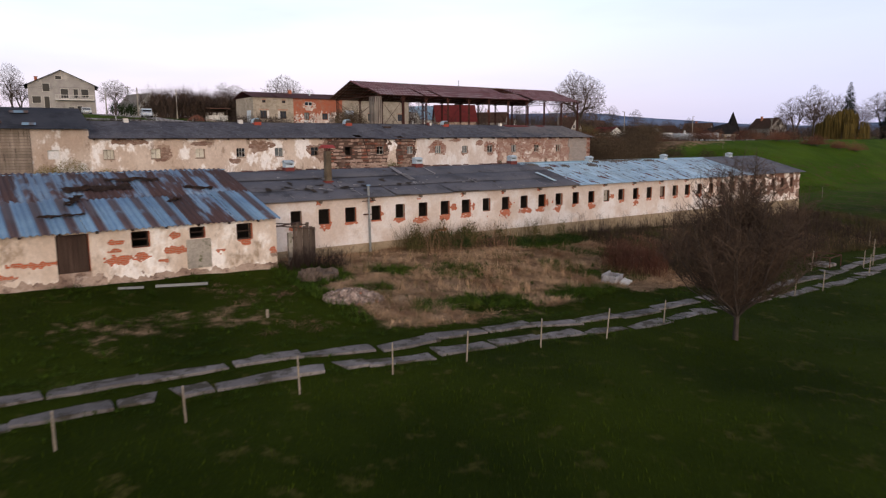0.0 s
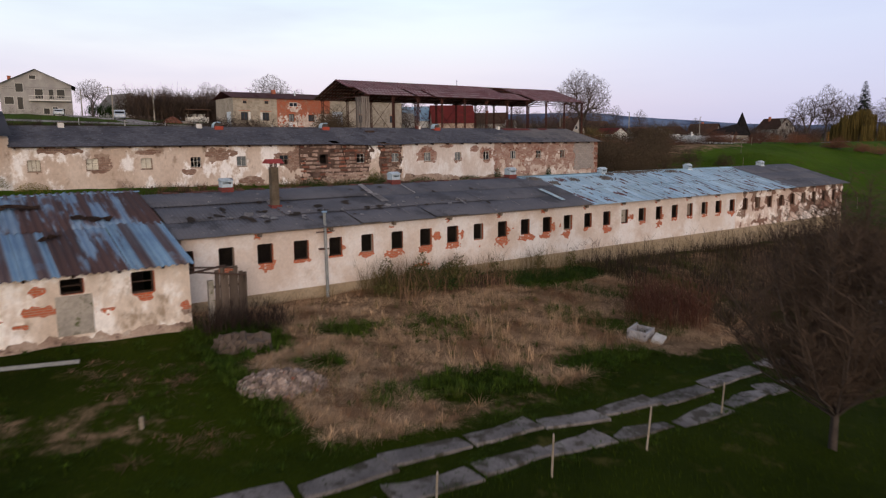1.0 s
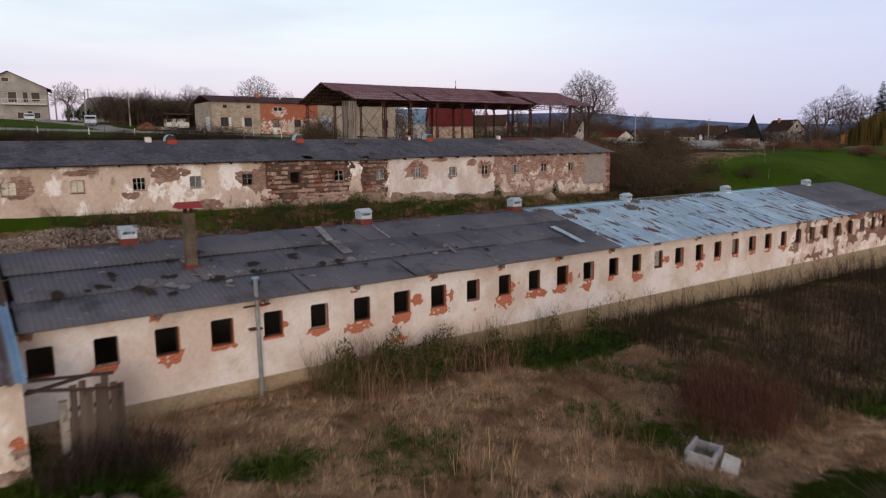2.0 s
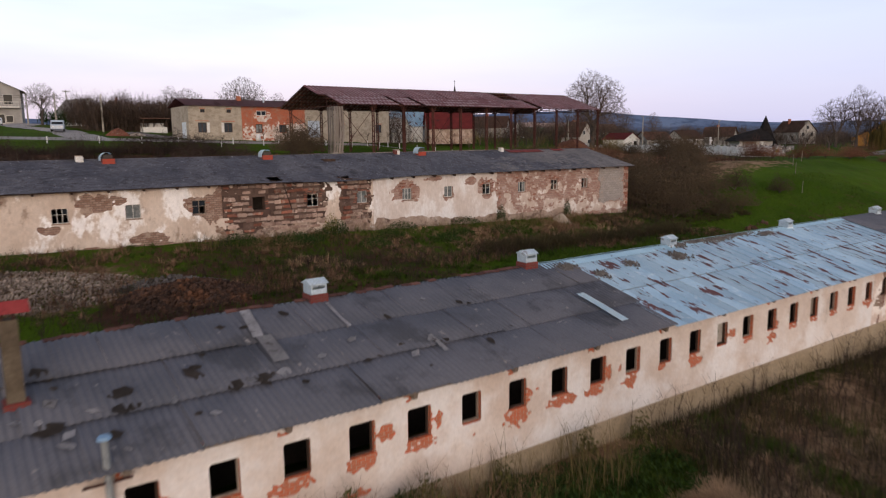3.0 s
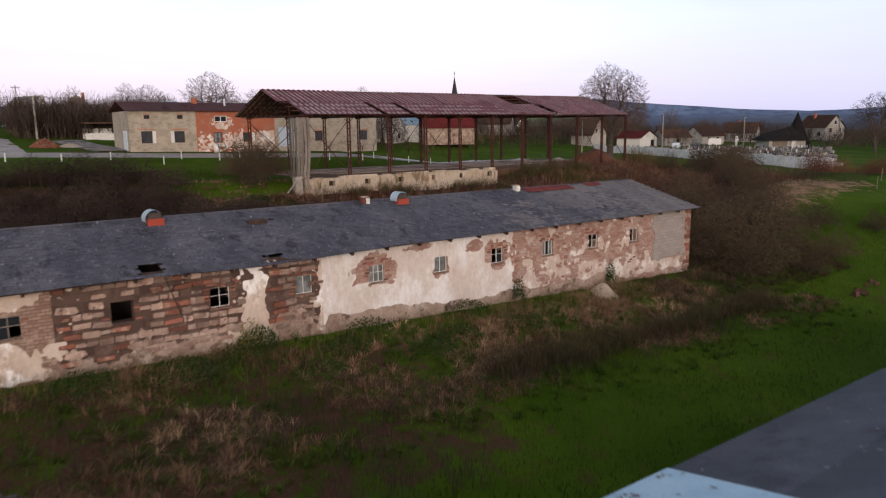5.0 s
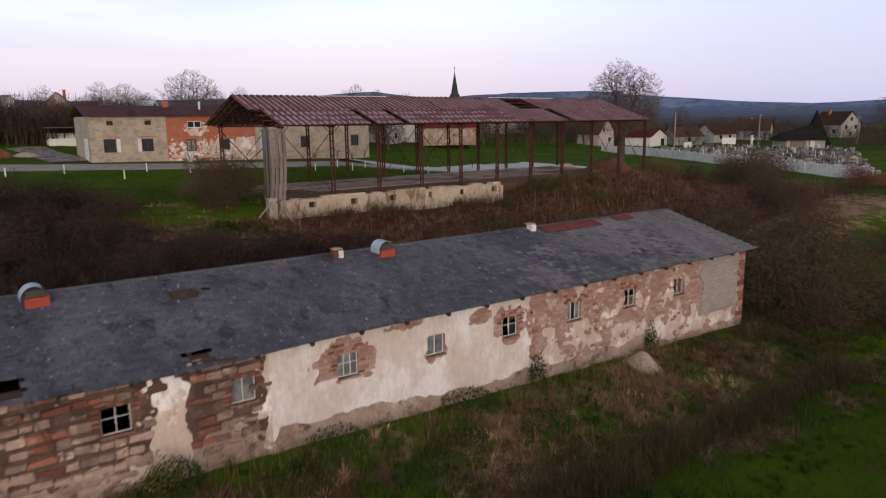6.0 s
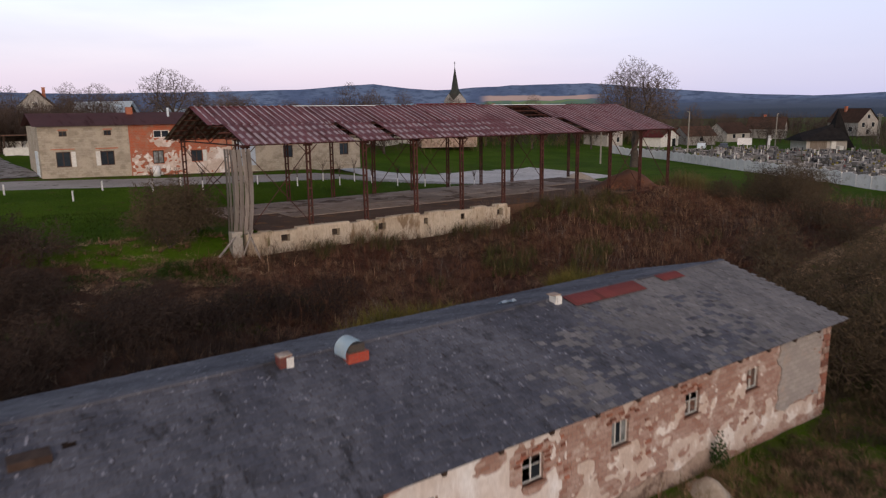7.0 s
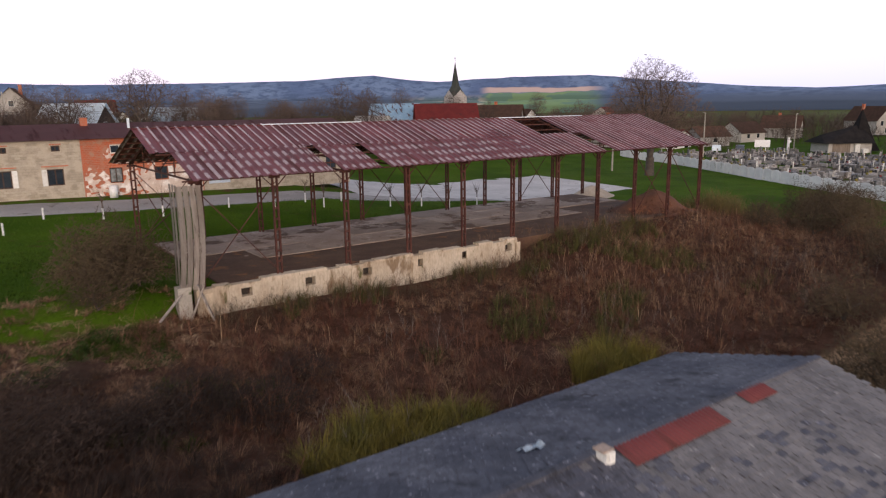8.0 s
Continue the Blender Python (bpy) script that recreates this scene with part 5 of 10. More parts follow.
def mid_coat(x, z):
    k = (x - 23.47) / 3.845
    i = math.floor(k + 0.05)
    xx = (k - i) * 3.845
    if 0.0 < xx < 0.84 and 6.42 < z < 7.27 and i >= -3:
        return False
    n = fbm(x, z, 1.1, 2.9)
    row = math.floor(z / 0.13)
    n2 = fbm(x, z, 3.0, 6.1) + 0.9 * noise.noise(Vector((math.floor(x / 0.3 + 0.5 * (row % 2)) * 3.7, row * 5.3, 1.9)))
    if x > 67.95 + 0.35 * n and z > 4.95:
        return False
    if 40.3 < x + 0.3 * n < 41.3 and z < 7.4:
        return True
    for cx, cz, rx, rz in mid_scars:
        if abs(x - cx) < rx * 1.7 and ((x - cx) / rx) ** 2 + ((z - cz) / rz) ** 2 < 1 + 0.75 * n + 0.55 * n2:
            return False
    if x > 55.6 + 0.4 * n and 0.9 * n + 0.5 * n2 > 0.02 - 0.24 * min(2, z - 5.6):
        return False
    return z > 4.85 - 0.012 * (x - 20) + 0.25 * fbm(x, 1.0, 0.35, 4.4) and n2 < 1.1


plaster_coat("plaster", 10.9, 44.01, 4.0, 8.18, 65.6, mid_coat, M["plaster_old"], mid, 0.085, 0.035, 1)
plaster_coat("plaster", 44.01, 56.0, 4.0, 8.18, 65.6, mid_coat, M["plaster_white"], mid, 0.085, 0.035, 1)
plaster_coat("plaster", 56.0, 72.0, 4.0, 8.18, 65.6, mid_coat, M["plaster_thin"], mid, 0.085, 0.025, 1)


def mortar_coat(x, z):
    """Mortar and render left on the lower courses of the bare bays."""
    if mid_coat(x, z) or any(h[0] - 0.1 < x < h[1] + 0.1 and h[2] - 0.1 < z < h[3] + 0.1 for h in MW):
        return False
    return z < 5.45 + 0.7 * fbm(x, z, 0.7, 1.9) + 0.35 * fbm(x, z, 4.0, 8.8) or 0.3 * fbm(x, z, 1.2, 6.6) + 0.8 * fbm(x, z * 2.0, 4.5, 2.7) > 0.50


plaster_coat("mortar", 33.0, 44.0, 4.4, 8.15, 65.6, mortar_coat, M["render_tan"], mid, 0.09, 0.055)["kind"] = "stuff"
for i, w in enumerate(MW):
    if i == 6:                                          # an empty opening in the brick bay
        continue
    bars, gaps = window_bars(w[0], w[1], w[2], w[3], 65.70, 65.76, 0.03, 2 if i % 3 else 3, 0.58 if i % 2 else None)
    wd = part("window", bars, M["white_paint"] if i > 2 and i not in (5, 6) else M["wood"], mid, "small white window with broken panes")
    for a, b, c, d in gaps:
        if i < 3:
            part("pane", boxes((a, b, 65.735, 65.74, c, d)), M["pane_dull"], wd)
        elif i in (4, 8, 9, 10, 12) and random.random() < 0.9:
            part("pane", boxes((a, b, 65.735, 65.74, c, d)), M["pane_grey"], wd, "dusty grey pane")
        elif i != 7 and random.random() < 0.3:
            part("pane", boxes((a, b, 65.735, 65.74, c, d)), M["glass"], wd)
        elif random.random() < 0.75 or i == 7:
            bm = bmesh.new()
            e, g = random.uniform(0.2, 0.9), random.uniform(0.1, 0.8)
            q = [bm.verts.new(p) for p in ((a, 65.735, c), (b, 65.735, c), (b, 65.735, c + (d - c) * e), (a, 65.735, c + (d - c) * g))]
            bm.faces.new(q)
            bmesh.ops.solidify(bm, geom=bm.faces[:], thickness=0.005)
            part("broken_pane", bm, M["plastic_white"] if i == 7 else M["pane_grey"] if random.random() < 0.6 else M["glass"], wd, "jagged broken pane")
    part("sill", boxes((w[0] - 0.05, w[1] + 0.05, 65.52, 65.71, w[2] - 0.07, w[2])), M["brick_dark"] if i > 6 else M["render_tan"], wd)
bm = bmesh.new()
for x in np.arange(11.2, 72.2, 1.9):
    bar(bm, (x, 65.05, EAVE2 - 0.10 - 0.15 * math.exp(-((x - 41.2) / 3.4) ** 2)), (x, 71.1, RIDGE2 - 0.11), 0.12, 0.14)
    bar(bm, (x, 77.2, EAVE2 - 0.10), (x, 71.1, RIDGE2 - 0.11), 0.12, 0.14)
part("roof_frame", bm, M["wood_dark"], mid)


def shingles(name, x0, x1, parent, holes, back, w=0.31, h=0.30, seed=1):
    """Courses of small flat shingles, each with its own thickness, tilt and chips."""
    rnd = np.random.RandomState(seed)
    run = 6.1 * math.sqrt(1 + K2 * K2)
    rows = int(run / (h * 0.82)) + 1
    a = math.atan(K2)
    verts, faces = [], []
    for r in range(rows):
        s0 = r * h * 0.82
        y0 = 65.0 + s0 * math.cos(a)
        for i in range(int((x1 - x0) / w) + 1):
            x = x0 + (i + (0.5 if r % 2 else 0)) * w
            if x + w > x1 + 0.1 or any(hx0 < x + w / 2 < hx1 and hy0 < y0 + 0.15 < hy1 for hx0, hx1, hy0, hy1 in holes):
                continue
            if rnd.rand() < 0.003:
                continue
            lift = 0.012 + 0.02 * rnd.rand() + (0.03 * rnd.rand() if rnd.rand() < 0.08 else 0)
            jx, js = rnd.uniform(-0.012, 0.012, 2)
            q = []
            for dx, ds, up in ((0.005, js, lift), (w - 0.005, js + rnd.uniform(-0.02, 0.02), lift), (w - 0.005, h, 0.003), (0.005, h, 0.003)):
                s = min(s0 + ds, run)
                q.append((x + jx + dx, s * math.cos(a), s * math.sin(a) + up))
            q += [(c[0], c[1], c[2] - 0.014) for c in q[:2]]
            if back:
                q = [(c[0], 77.2 - c[1], EAVE2 + c[2]) for c in q]
            else:
                q = [(c[0], 65.0 + c[1], EAVE2 + c[2] - drop(c[0], 65.0 + c[1])) for c in q]
            b = len(verts)
            verts += q
            fs = [[b, b + 1, b + 2, b + 3], [b + 4, b + 5, b + 1, b]]
            faces += [t[::-1] for t in fs] if back else fs
    ob = raw(name, verts, faces, [M["shingle"], M["shingle_pale"]], parent)
    # far end of the front slope: its sky-lit tone painted as paler shingles
    if not back:
        for i, p in enumerate(ob.data.polygons):
            q = verts[faces[i][0]]
            p.material_index = int((q[0] - 62) / 9 + 0.9 * fbm(q[0] * 0.4, q[1], 0.6, 3.7) + 1.1 * rnd.rand() > 0.55)
    ob["kind"] = "stuff"
    return ob


def drop(x, y):
    """How far the middle roof has sunk round the broken eave."""
    return 0.15 * math.exp(-((x - 41.2) / 3.4) ** 2) * max(0.0, 1 - (y - 65.0) / 4.5)


sag = [(36.2, 37.0, 65.3, 66.3), (41.4, 42.2, 65.3, 66.1)]
mid_roof = part("roof", boxes((10.8, 72.4, 70.98, 71.22, RIDGE2 - 0.01, RIDGE2 + 0.05)), M["shingle"], mid)
part("roof_patch", boxes((42.05, 42.95, 69.2, 69.75, EAVE2 + K2 * 4.2 + 0.02, EAVE2 + K2 * 4.75 + 0.06)), M["wood_dark"], mid_roof, "dark patch over a hole")
part("underlay", boxes((10.8, 36.1, 65.1, 65.12, EAVE2 - 0.06, EAVE2)), M["wood_dark"], mid_roof)
for back in (False, True):
    shingles("shingles", 10.8, 72.4, mid_roof, [] if back else sag, back, seed=2 + back)
bm = bmesh.new()
for s in (0, 1):
    for a, b in (((10.8, 36.2), (65.02, 71.08)), ((37.0, 41.3), (65.02, 71.08)), ((42.4, 72.35), (65.02, 71.08)), ((36.2, 37.0), (66.3, 71.08)), ((41.3, 42.4), (66.6, 69.2)), ((41.3, 42.0), (69.2, 71.08))):
        nx, nz = max(1, int((a[1] - a[0]) / 1.2)), max(1, int((b[1] - b[0]) / 1.5))
        q = [[bm.verts.new((x, 142.2 - y if s else y, EAVE2 + K2 * (y - 65.0) - 0.02 - (0 if s else drop(x, y)))) for y in np.linspace(*b, nz + 1)] for x in np.linspace(*a, nx + 1)]
        for i in range(nx):
            for k in range(nz):
                bm.faces.new((q[i][k], q[i + 1][k], q[i + 1][k + 1], q[i][k + 1]))
bmesh.ops.solidify(bm, geom=bm.faces[:], thickness=0.02)
part("boarding", bm, M["wood_dark"], mid_roof)
for x0, x1, y0, y1 in ((61.2, 65.5, 70.2, 71.0), (67.0, 68.5, 70.45, 71.05)):
    n = int((x1 - x0) / 0.72)
    v, f = wave_sheet((x1 - x0) / n, (y1 - y0) * 1.03, 5, 0.018, rows=1, per=4)
    red_sheet = mesh_of("red_sheet", v, f, M["red_patch"])
    for i in range(n):
        place("roof_sheet", red_sheet, mid_roof, slope_pose(x0 + i * (x1 - x0) / n, y0, EAVE2 + K2 * (y0 - 65) + 0.04, K2), "red corrugated patch")
# rafters and boards hanging at the hole in the eave
debris = thing("roof_debris", (42, 65.4, 7.0), "broken rafters and boards hanging from the eave", "debris")
bm = bmesh.new()
for a, b in (((41.0, 65.3, 8.3), (42.8, 65.1, 8.15)), ((37.0, 65.2, 8.1), (37.6, 65.3, 6.3)), ((36.2, 65.3, 8.3), (37.4, 65.2, 8.1))):
    bar(bm, a, b, 0.07, 0.03)
part("boards", bm, M["wood_dark"], debris)
# bricks and stones of the two bare bays, each standing proud by its own amount
bare = part("bare_masonry", boxes((33.0, 33.02, 65.59, 65.599, 5.2, 5.22)), M["stone_one"], mid)


def worn_block(name, material, seed):
    """A weathered block of unit size with knocked off corners."""
    rr = random.Random(seed)
    bm = boxes((-0.5, 0.5, -0.5, 0.5, -0.5, 0.5))
    bmesh.ops.bevel(bm, geom=bm.edges[:], offset=0.09, segments=1, affect="EDGES")
    for vv in bm.verts:
        vv.co += Vector((rr.uniform(-0.07, 0.07), rr.uniform(-0.12, 0.12), rr.uniform(-0.11, 0.11)))
    me = bpy.data.meshes.new(name)
    bm.to_mesh(me)
    bm.free()
    me.materials.append(material)
    return me


stones = [worn_block("stone", M["stone_one"], s) for s in range(5)]
reds = [worn_block("brick", M["brick_one"], s) for s in range(5, 8)]
red_mesh = reds[0]
made = 0
for r in range(9):
    z = 5.10 + r * 0.355
    x = 33.1 + (0.17 if r % 2 else 0)
    while x < 43.4:
        w = random.uniform(0.30, 0.80)
        cx = x + w / 2
        x += w + 0.02
        if mid_coat(cx, z) or any(h[0] - 0.1 < cx < h[1] + 0.1 and h[2] - 0.08 < z < h[3] + 0.08 for h in MW) or made > 296 or 40.2 < cx < 41.3:
            continue
        if fbm(cx * 0.55, z * 2.1, 1.0, 7.4) > 0.42 or random.random() < 0.10:
            continue
        red = random.random() < (0.75 if abs(cx - 33.3) < 0.4 or abs(cx - 41.6) < 0.35 or abs(cx - 37.5) < 0.3 else 0.06)
        d = random.uniform(0.12, 0.30)
        place("stone" if not red else "brick", random.choice(reds if red else stones), bare, pose(cx, 65.6 + random.uniform(-0.03, 0.03), z + random.uniform(-0.02, 0.02), 0, random.uniform(-3.5, 3.5), 0) @ Matrix.Diagonal((w - 0.005, d, random.uniform(0.13, 0.27) if not red else random.uniform(0.14, 0.24), 1)))
        made += 1


for cx in (55.9, 59.9, 65.9, 71.0):
    for r in range(22):
        if random.random() < 0.42 + 0.5 * noise.noise(Vector((cx, r * 0.35, 2.0))):
            place("brick", random.choice(reds), bare, pose(cx + random.gauss(0, 0.22), 65.595, 5.0 + 0.14 * r + random.uniform(-0.02, 0.02), 0, random.uniform(-3, 3), 0) @ Matrix.Diagonal((random.uniform(0.16, 0.36), random.uniform(0.06, 0.10), random.uniform(0.07, 0.11), 1)))
for w in MW[7:14]:
    for q in range(9):
        px, pz = w[0] + random.uniform(-0.35, 1.2), w[3] + 0.06 + 0.1 * random.randint(0, 3)
        if mid_coat(px, pz):
            continue
        place("brick", random.choice(reds), bare, pose(px, 65.585, pz, 0, random.uniform(-3, 3), 0) @ Matrix.Diagonal((random.uniform(0.14, 0.28), random.uniform(0.06, 0.1), 0.085, 1)))
for w in MW[4:12]:
    for r in range(6):
        for sx, wd_ in ((w[0] - 0.16, 0.26), (w[1] + 0.14, 0.24)):
            if random.random() < 0.45 and not mid_coat(sx, w[2] + 0.08 + 0.15 * r):
                place("brick", red_mesh, bare, pose(sx + random.uniform(-0.05, 0.05), 65.6, w[2] + 0.08 + 0.15 * r, 0, 0, 0) @ Matrix.Diagonal((wd_, random.uniform(0.05, 0.11), 0.085, 1)))


def arched_vent(x, y, z, label="brick roof vent with a curved sheet metal cap"):
    t = thing("roof_vent", (x, y, z - 0.4), label, "roof vent", "vents along the ridge")
    part("base", boxes((x - 0.34, x + 0.38, y - 0.33, y + 0.33, z - 0.4, z + 0.36)), M["brick_vent"], t, "red brick base")
    bm = bmesh.new()
    n = 14
    ring = []
    for i in range(n + 1):
        a = math.pi * (0.28 + 0.80 * i / n)
        ring.append([bm.verts.new((x - 0.06 + 0.40 * math.cos(a), y + 0.38 * s, z + 0.34 + 0.42 * math.sin(a))) for s in (-1, 1)])
    for i in range(n):
        bm.faces.new((ring[i][0], ring[i][1], ring[i + 1][1], ring[i + 1][0]))
    bmesh.ops.solidify(bm, geom=bm.faces[:], thickness=0.02)
    part("cap", bm, M["cap_white"], t, "curved blue white cap")
    # dark filler: the shade under the cap is in its colour
    part("louvre_box", boxes((x - 0.30, x + 0.26, y - 0.28, y + 0.28, z + 0.38, z + 0.62)), M["shade_and_scrap"], t)
    return t


for x in (27.45, 38.0, 51.45):
    arched_vent(x, 70.4, 9.50)
for x in (25.9, 49.35, 60.6, 15.0):
    t = thing("chimney", (x, 70.8, 9.4), "small pale rendered chimney stub at the ridge", "chimney", "stubs along the ridge")
    part("stub", boxes((x - (0.22 if x < 55 else 0.1), x + 0.16, 70.62, 70.98, 9.4, 10.05)), M["brick_red"] if 40 < x < 55 else M["white_paint"], t)
    part("side_board", boxes((x - 0.02, x + 0.2, 70.58, 70.618, 9.55, 10.0)), M["white_paint"], t)
    part("crown", boxes((x - 0.24, x + 0.18, 70.6, 71.0, 10.05, 10.09)), M["render_tan"], t)
scrap = thing("tin_scrap", (60.0, 73.0, 9.2), "crumpled white sheet lying on the back slope", "scrap")
bm = bmesh.new()
rr = random.Random(4)
gridv = [[bm.verts.new((59.65 + 0.16 * i + rr.uniform(-0.04, 0.04), 72.65 + 0.14 * j + rr.uniform(-0.04, 0.04), 9.42 - K2 * 0.14 * j + rr.uniform(0, 0.16))) for j in range(5)] for i in range(6)]
for i in range(5):
    for j in range(4):
        if (i, j) not in ((0, 0), (4, 3), (4, 0)):
            bm.faces.new((gridv[i][j], gridv[i + 1][j], gridv[i + 1][j + 1], gridv[i][j + 1]))
bmesh.ops.solidify(bm, geom=bm.faces[:], thickness=0.015)
part("sheet", bm, M["zinc"], scrap)
# the higher annex at the near end
annex = thing("annex", (2, 71, 5.2), "block annex with grey sheet roof joined to the barn", "barn")
AW = (7.75, 8.65, 6.5, 7.25)
part("wall", holed_wall(6.6, 10.9, 3.5, 8.95, 65.6, 66.0, [AW]), M["plaster_old"], annex)
# dark backing, its colour stands for shade in the gaps between boards
part("board_wall", boxes((-8, 6.6, 65.5, 65.9, 3.5, 8.95)), M["shade_and_scrap"], annex)
for i in range(19):
    z = 4.6 + i * 0.235
    part("board", boxes((-8, 6.57, 65.455, 65.498, z, z + 0.215)), M["wood"], annex)
part("wall", boxes((10.5, 10.898, 66.0, 76, 3.5, 8.95), (-8, 10.5, 75.6, 76, 3.5, 8.95), (-8, -7.6, 65.9, 75.6, 3.5, 8.95)), M["plaster_old"], annex)
wd = part("window", window_bars(7.75, 8.65, 6.5, 7.25, 65.7, 65.74, 0.06)[0], M["white_paint"], annex)
part("pane", boxes((7.81, 8.59, 65.72, 65.725, 6.56, 7.19)), M["plastic_white"], wd)
bm = bmesh.new()
for s in (0, 1):
    y0, y1 = (64.9, 70.8) if not s else (76.7, 70.8)
    bm.faces.new([bm.verts.new(c) for c in ((-8.3, y0, 8.98), (11.1, y0, 8.98), (11.1, y1, 10.9), (-8.3, y1, 10.9))])
bmesh.ops.solidify(bm, geom=bm.faces[:], thickness=0.08)
part("roof", bm, M["eternit"], annex)
part("gable", boxes((10.5, 10.89, 66.0, 76.0, 8.95, 9.3)), M["plaster_old"], annex)
for x, y, s in ((6.6, 66.0, 0.5), (6.3, 69.3, 0.7), (4.5, 66.4, 0.3)):
    part("roof_patch", boxes((x - s, x + s, y - 0.5, y + 0.5, 8.98 + 0.325 * (y - 64.9) - 0.05, 8.98 + 0.325 * (y - 64.9) + 0.15)), M["tin_blue"], annex, "blue sheet patch")

# ---- the open hay shed on steel posts ----
random.seed(6)
SX0, SX1, SY0, SY1 = 58.35, 103.4, 97.4, 111.6
shed = thing("hay_shed", (81, 104.5, 9.3), "open steel hay shed with a red brown corrugated roof", "shed")
PX = [SX0 + i * (SX1 - SX0) / 10 for i in range(11)]
SHED_EAVE, SHED_RIDGE, RY = 15.12, 17.65, 104.5
KS = (SHED_RIDGE - SHED_EAVE) / (RY - 96.6)
for x in PX:
    for y in (SY0, SY1):
        z0 = 9.15 if y == SY0 else 9.3
        bm = bmesh.new()
        for dx in (-0.13, 0.13):
            box(bm, x + dx - 0.05, x + dx + 0.05, y - 0.07, y + 0.07, z0, 14.95)
        for k in range(9):
            z = z0 + 0.3 + k * 0.62
            box(bm, x - 0.12, x + 0.12, y - 0.075, y - 0.06, z, z + 0.12)
        box(bm, x - 0.3, x + 0.3, y - 0.12, y + 0.12, 14.95, 15.08)
        part("post", bm, M["rust"], shed, "rusty double channel post")
for x in PX:
    bm = bmesh.new()
    for s in (-1, 1):
        ye = 96.7 if s < 0 else 112.3
        bar(bm, (x, ye, SHED_EAVE - 0.08), (x, RY, SHED_RIDGE - 0.12), 0.08, 0.12)
        bar(bm, (x, 104.5 + s * 3.6, 15.1), (x, 104.5 + s * 3.6, 16.45), 0.06)
        bar(bm, (x, 104.5 + s * 7.0, 15.05), (x, 104.5 + s * 3.6, 16.45), 0.05)
        bar(bm, (x, RY, 15.1), (x, 104.5 + s * 3.6, 16.45), 0.05)
    bar(bm, (x, SY0, 15.08), (x, SY1, 15.08), 0.08, 0.1)
    part("truss", bm, M["rust"], shed, "rusty steel truss")
for s in (-1, 1):
    for k in range(7):
        u = (k + 0.15) / 6.3
        y = 96.65 + u * (RY - 96.65) if s < 0 else 112.35 - u * (112.35 - RY)
        z = SHED_EAVE + u * (SHED_RIDGE - SHED_EAVE) - 0.02
        bm = boxes((57.3 if k else 57.6, 104.0, y - 0.035, y + 0.035, z - 0.05, z + 0.03))
        part("purlin", bm, M["rust"], shed)
for i, y in ((0, SY0), (8, SY0), (4, SY1), (8, SY1), (0, SY1), (9, SY0), (5, SY1)):
    bm = bmesh.new()
    a, b = PX[i], PX[i + 1]
    bar(bm, (a, y, 14.7), (b, y, 9.5), 0.05)
    if i not in (9,):
        bar(bm, (b, y, 14.7), (a, y, 9.5), 0.05)
    part("brace", bm, M["rust"], shed)
bm = bmesh.new()
bar(bm, (SX0, SY0, 14.6), (SX0, SY1, 9.6), 0.05)
bar(bm, (SX0, SY1, 14.6), (SX0, SY0, 9.6), 0.05)
part("brace", bm, M["rust"], shed)
for x in PX:
    for d in (-1, 1):
        if 58 < x + d * 0.7 < 104:
            bm = bmesh.new()
            bar(bm, (x, SY0, 14.35), (x + d * 0.7, SY0, 15.05), 0.05)
            part("knee_brace", bm, M["rust"], shed)
shed_roof = part("roof", boxes((57.0, 104.2, RY - 0.16, RY + 0.16, SHED_RIDGE + 0.06, SHED_RIDGE + 0.10)), M["tin_red"], shed)
run = math.hypot(RY - 96.6, SHED_RIDGE - SHED_EAVE)
v, f = [], []
half = run / 2 + 0.15
prof = ((0, 0), (0.27, 0), (0.33, 0.06), (0.45, 0.06), (0.51, 0), (0.82, 0), (0.88, 0.06), (1.0, 0.06), (1.06, 0), (1.10, 0))
for k in range(2):
    v += [(x, half * k, z + 0.01) for x, z in prof]
n = len(prof)
f = [(i, i + 1, n + i + 1, n + i) for i in range(n - 1)]
v += [(x, 0, z) for x, z in prof]
f += [(2 * n + i, 2 * n + i + 1, i + 1, i) for i in range(n - 1)]
shed_sheet = mesh_of("shed_sheet", v, f, M["tin_red"], False)
shed_sheet.materials.append(M["tin_worn"])
for i, p in enumerate(shed_sheet.polygons):
    if i in (1, 2, 5, 6):
        p.material_index = 1
line_sheet = mesh_of("shed_line_sheet", v, f, M["tin_red"], False)
line_sheet.materials.append(M["tin_line"])
for i, p in enumerate(line_sheet.polygons):
    if i in (2, 6):
        p.material_index = 1
nsh = int((104.2 - 57.0) / 1.1)
for i in range(nsh):
    x = 57.0 + i * 1.1
    for r in range(2):
        y0 = 96.6 + r * (RY - 96.6) / 2
        if r == 0 and i == 0:
            continue
        if r == 0 and (i in (8, 11)):                  # a sheet torn down to a narrow strip
            place("roof_sheet", shed_sheet, shed_roof, slope_pose(x, y0, SHED_EAVE + KS * (y0 - 96.6) + 0.05, KS) @ Matrix.Diagonal((0.42, 1, 1, 1)), "torn strip of corrugated sheet")
            continue
        if 27 <= i <= 29 and r == 1 or (i == 30 and r == 0):
            continue
        place("roof_sheet", shed_sheet if i < 24 and r == 0 else line_sheet, shed_roof, slope_pose(x, y0 + random.uniform(-0.05, 0.03), SHED_EAVE + KS * (y0 - 96.6) + 0.05 + 0.015 * r, KS) @ pose(0, 0, 0, random.uniform(-0.25, 0.25), 0, random.uniform(-0.3, 0.3)), "red brown corrugated sheet")
    for r in range(2):
        y0 = 112.4 - r * (RY - 96.6) / 2
        place("roof_sheet", shed_sheet, shed_roof, slope_pose(x + 1.1, y0, SHED_EAVE + KS * (112.4 - y0) + 0.05 + 0.015 * r, KS, True))
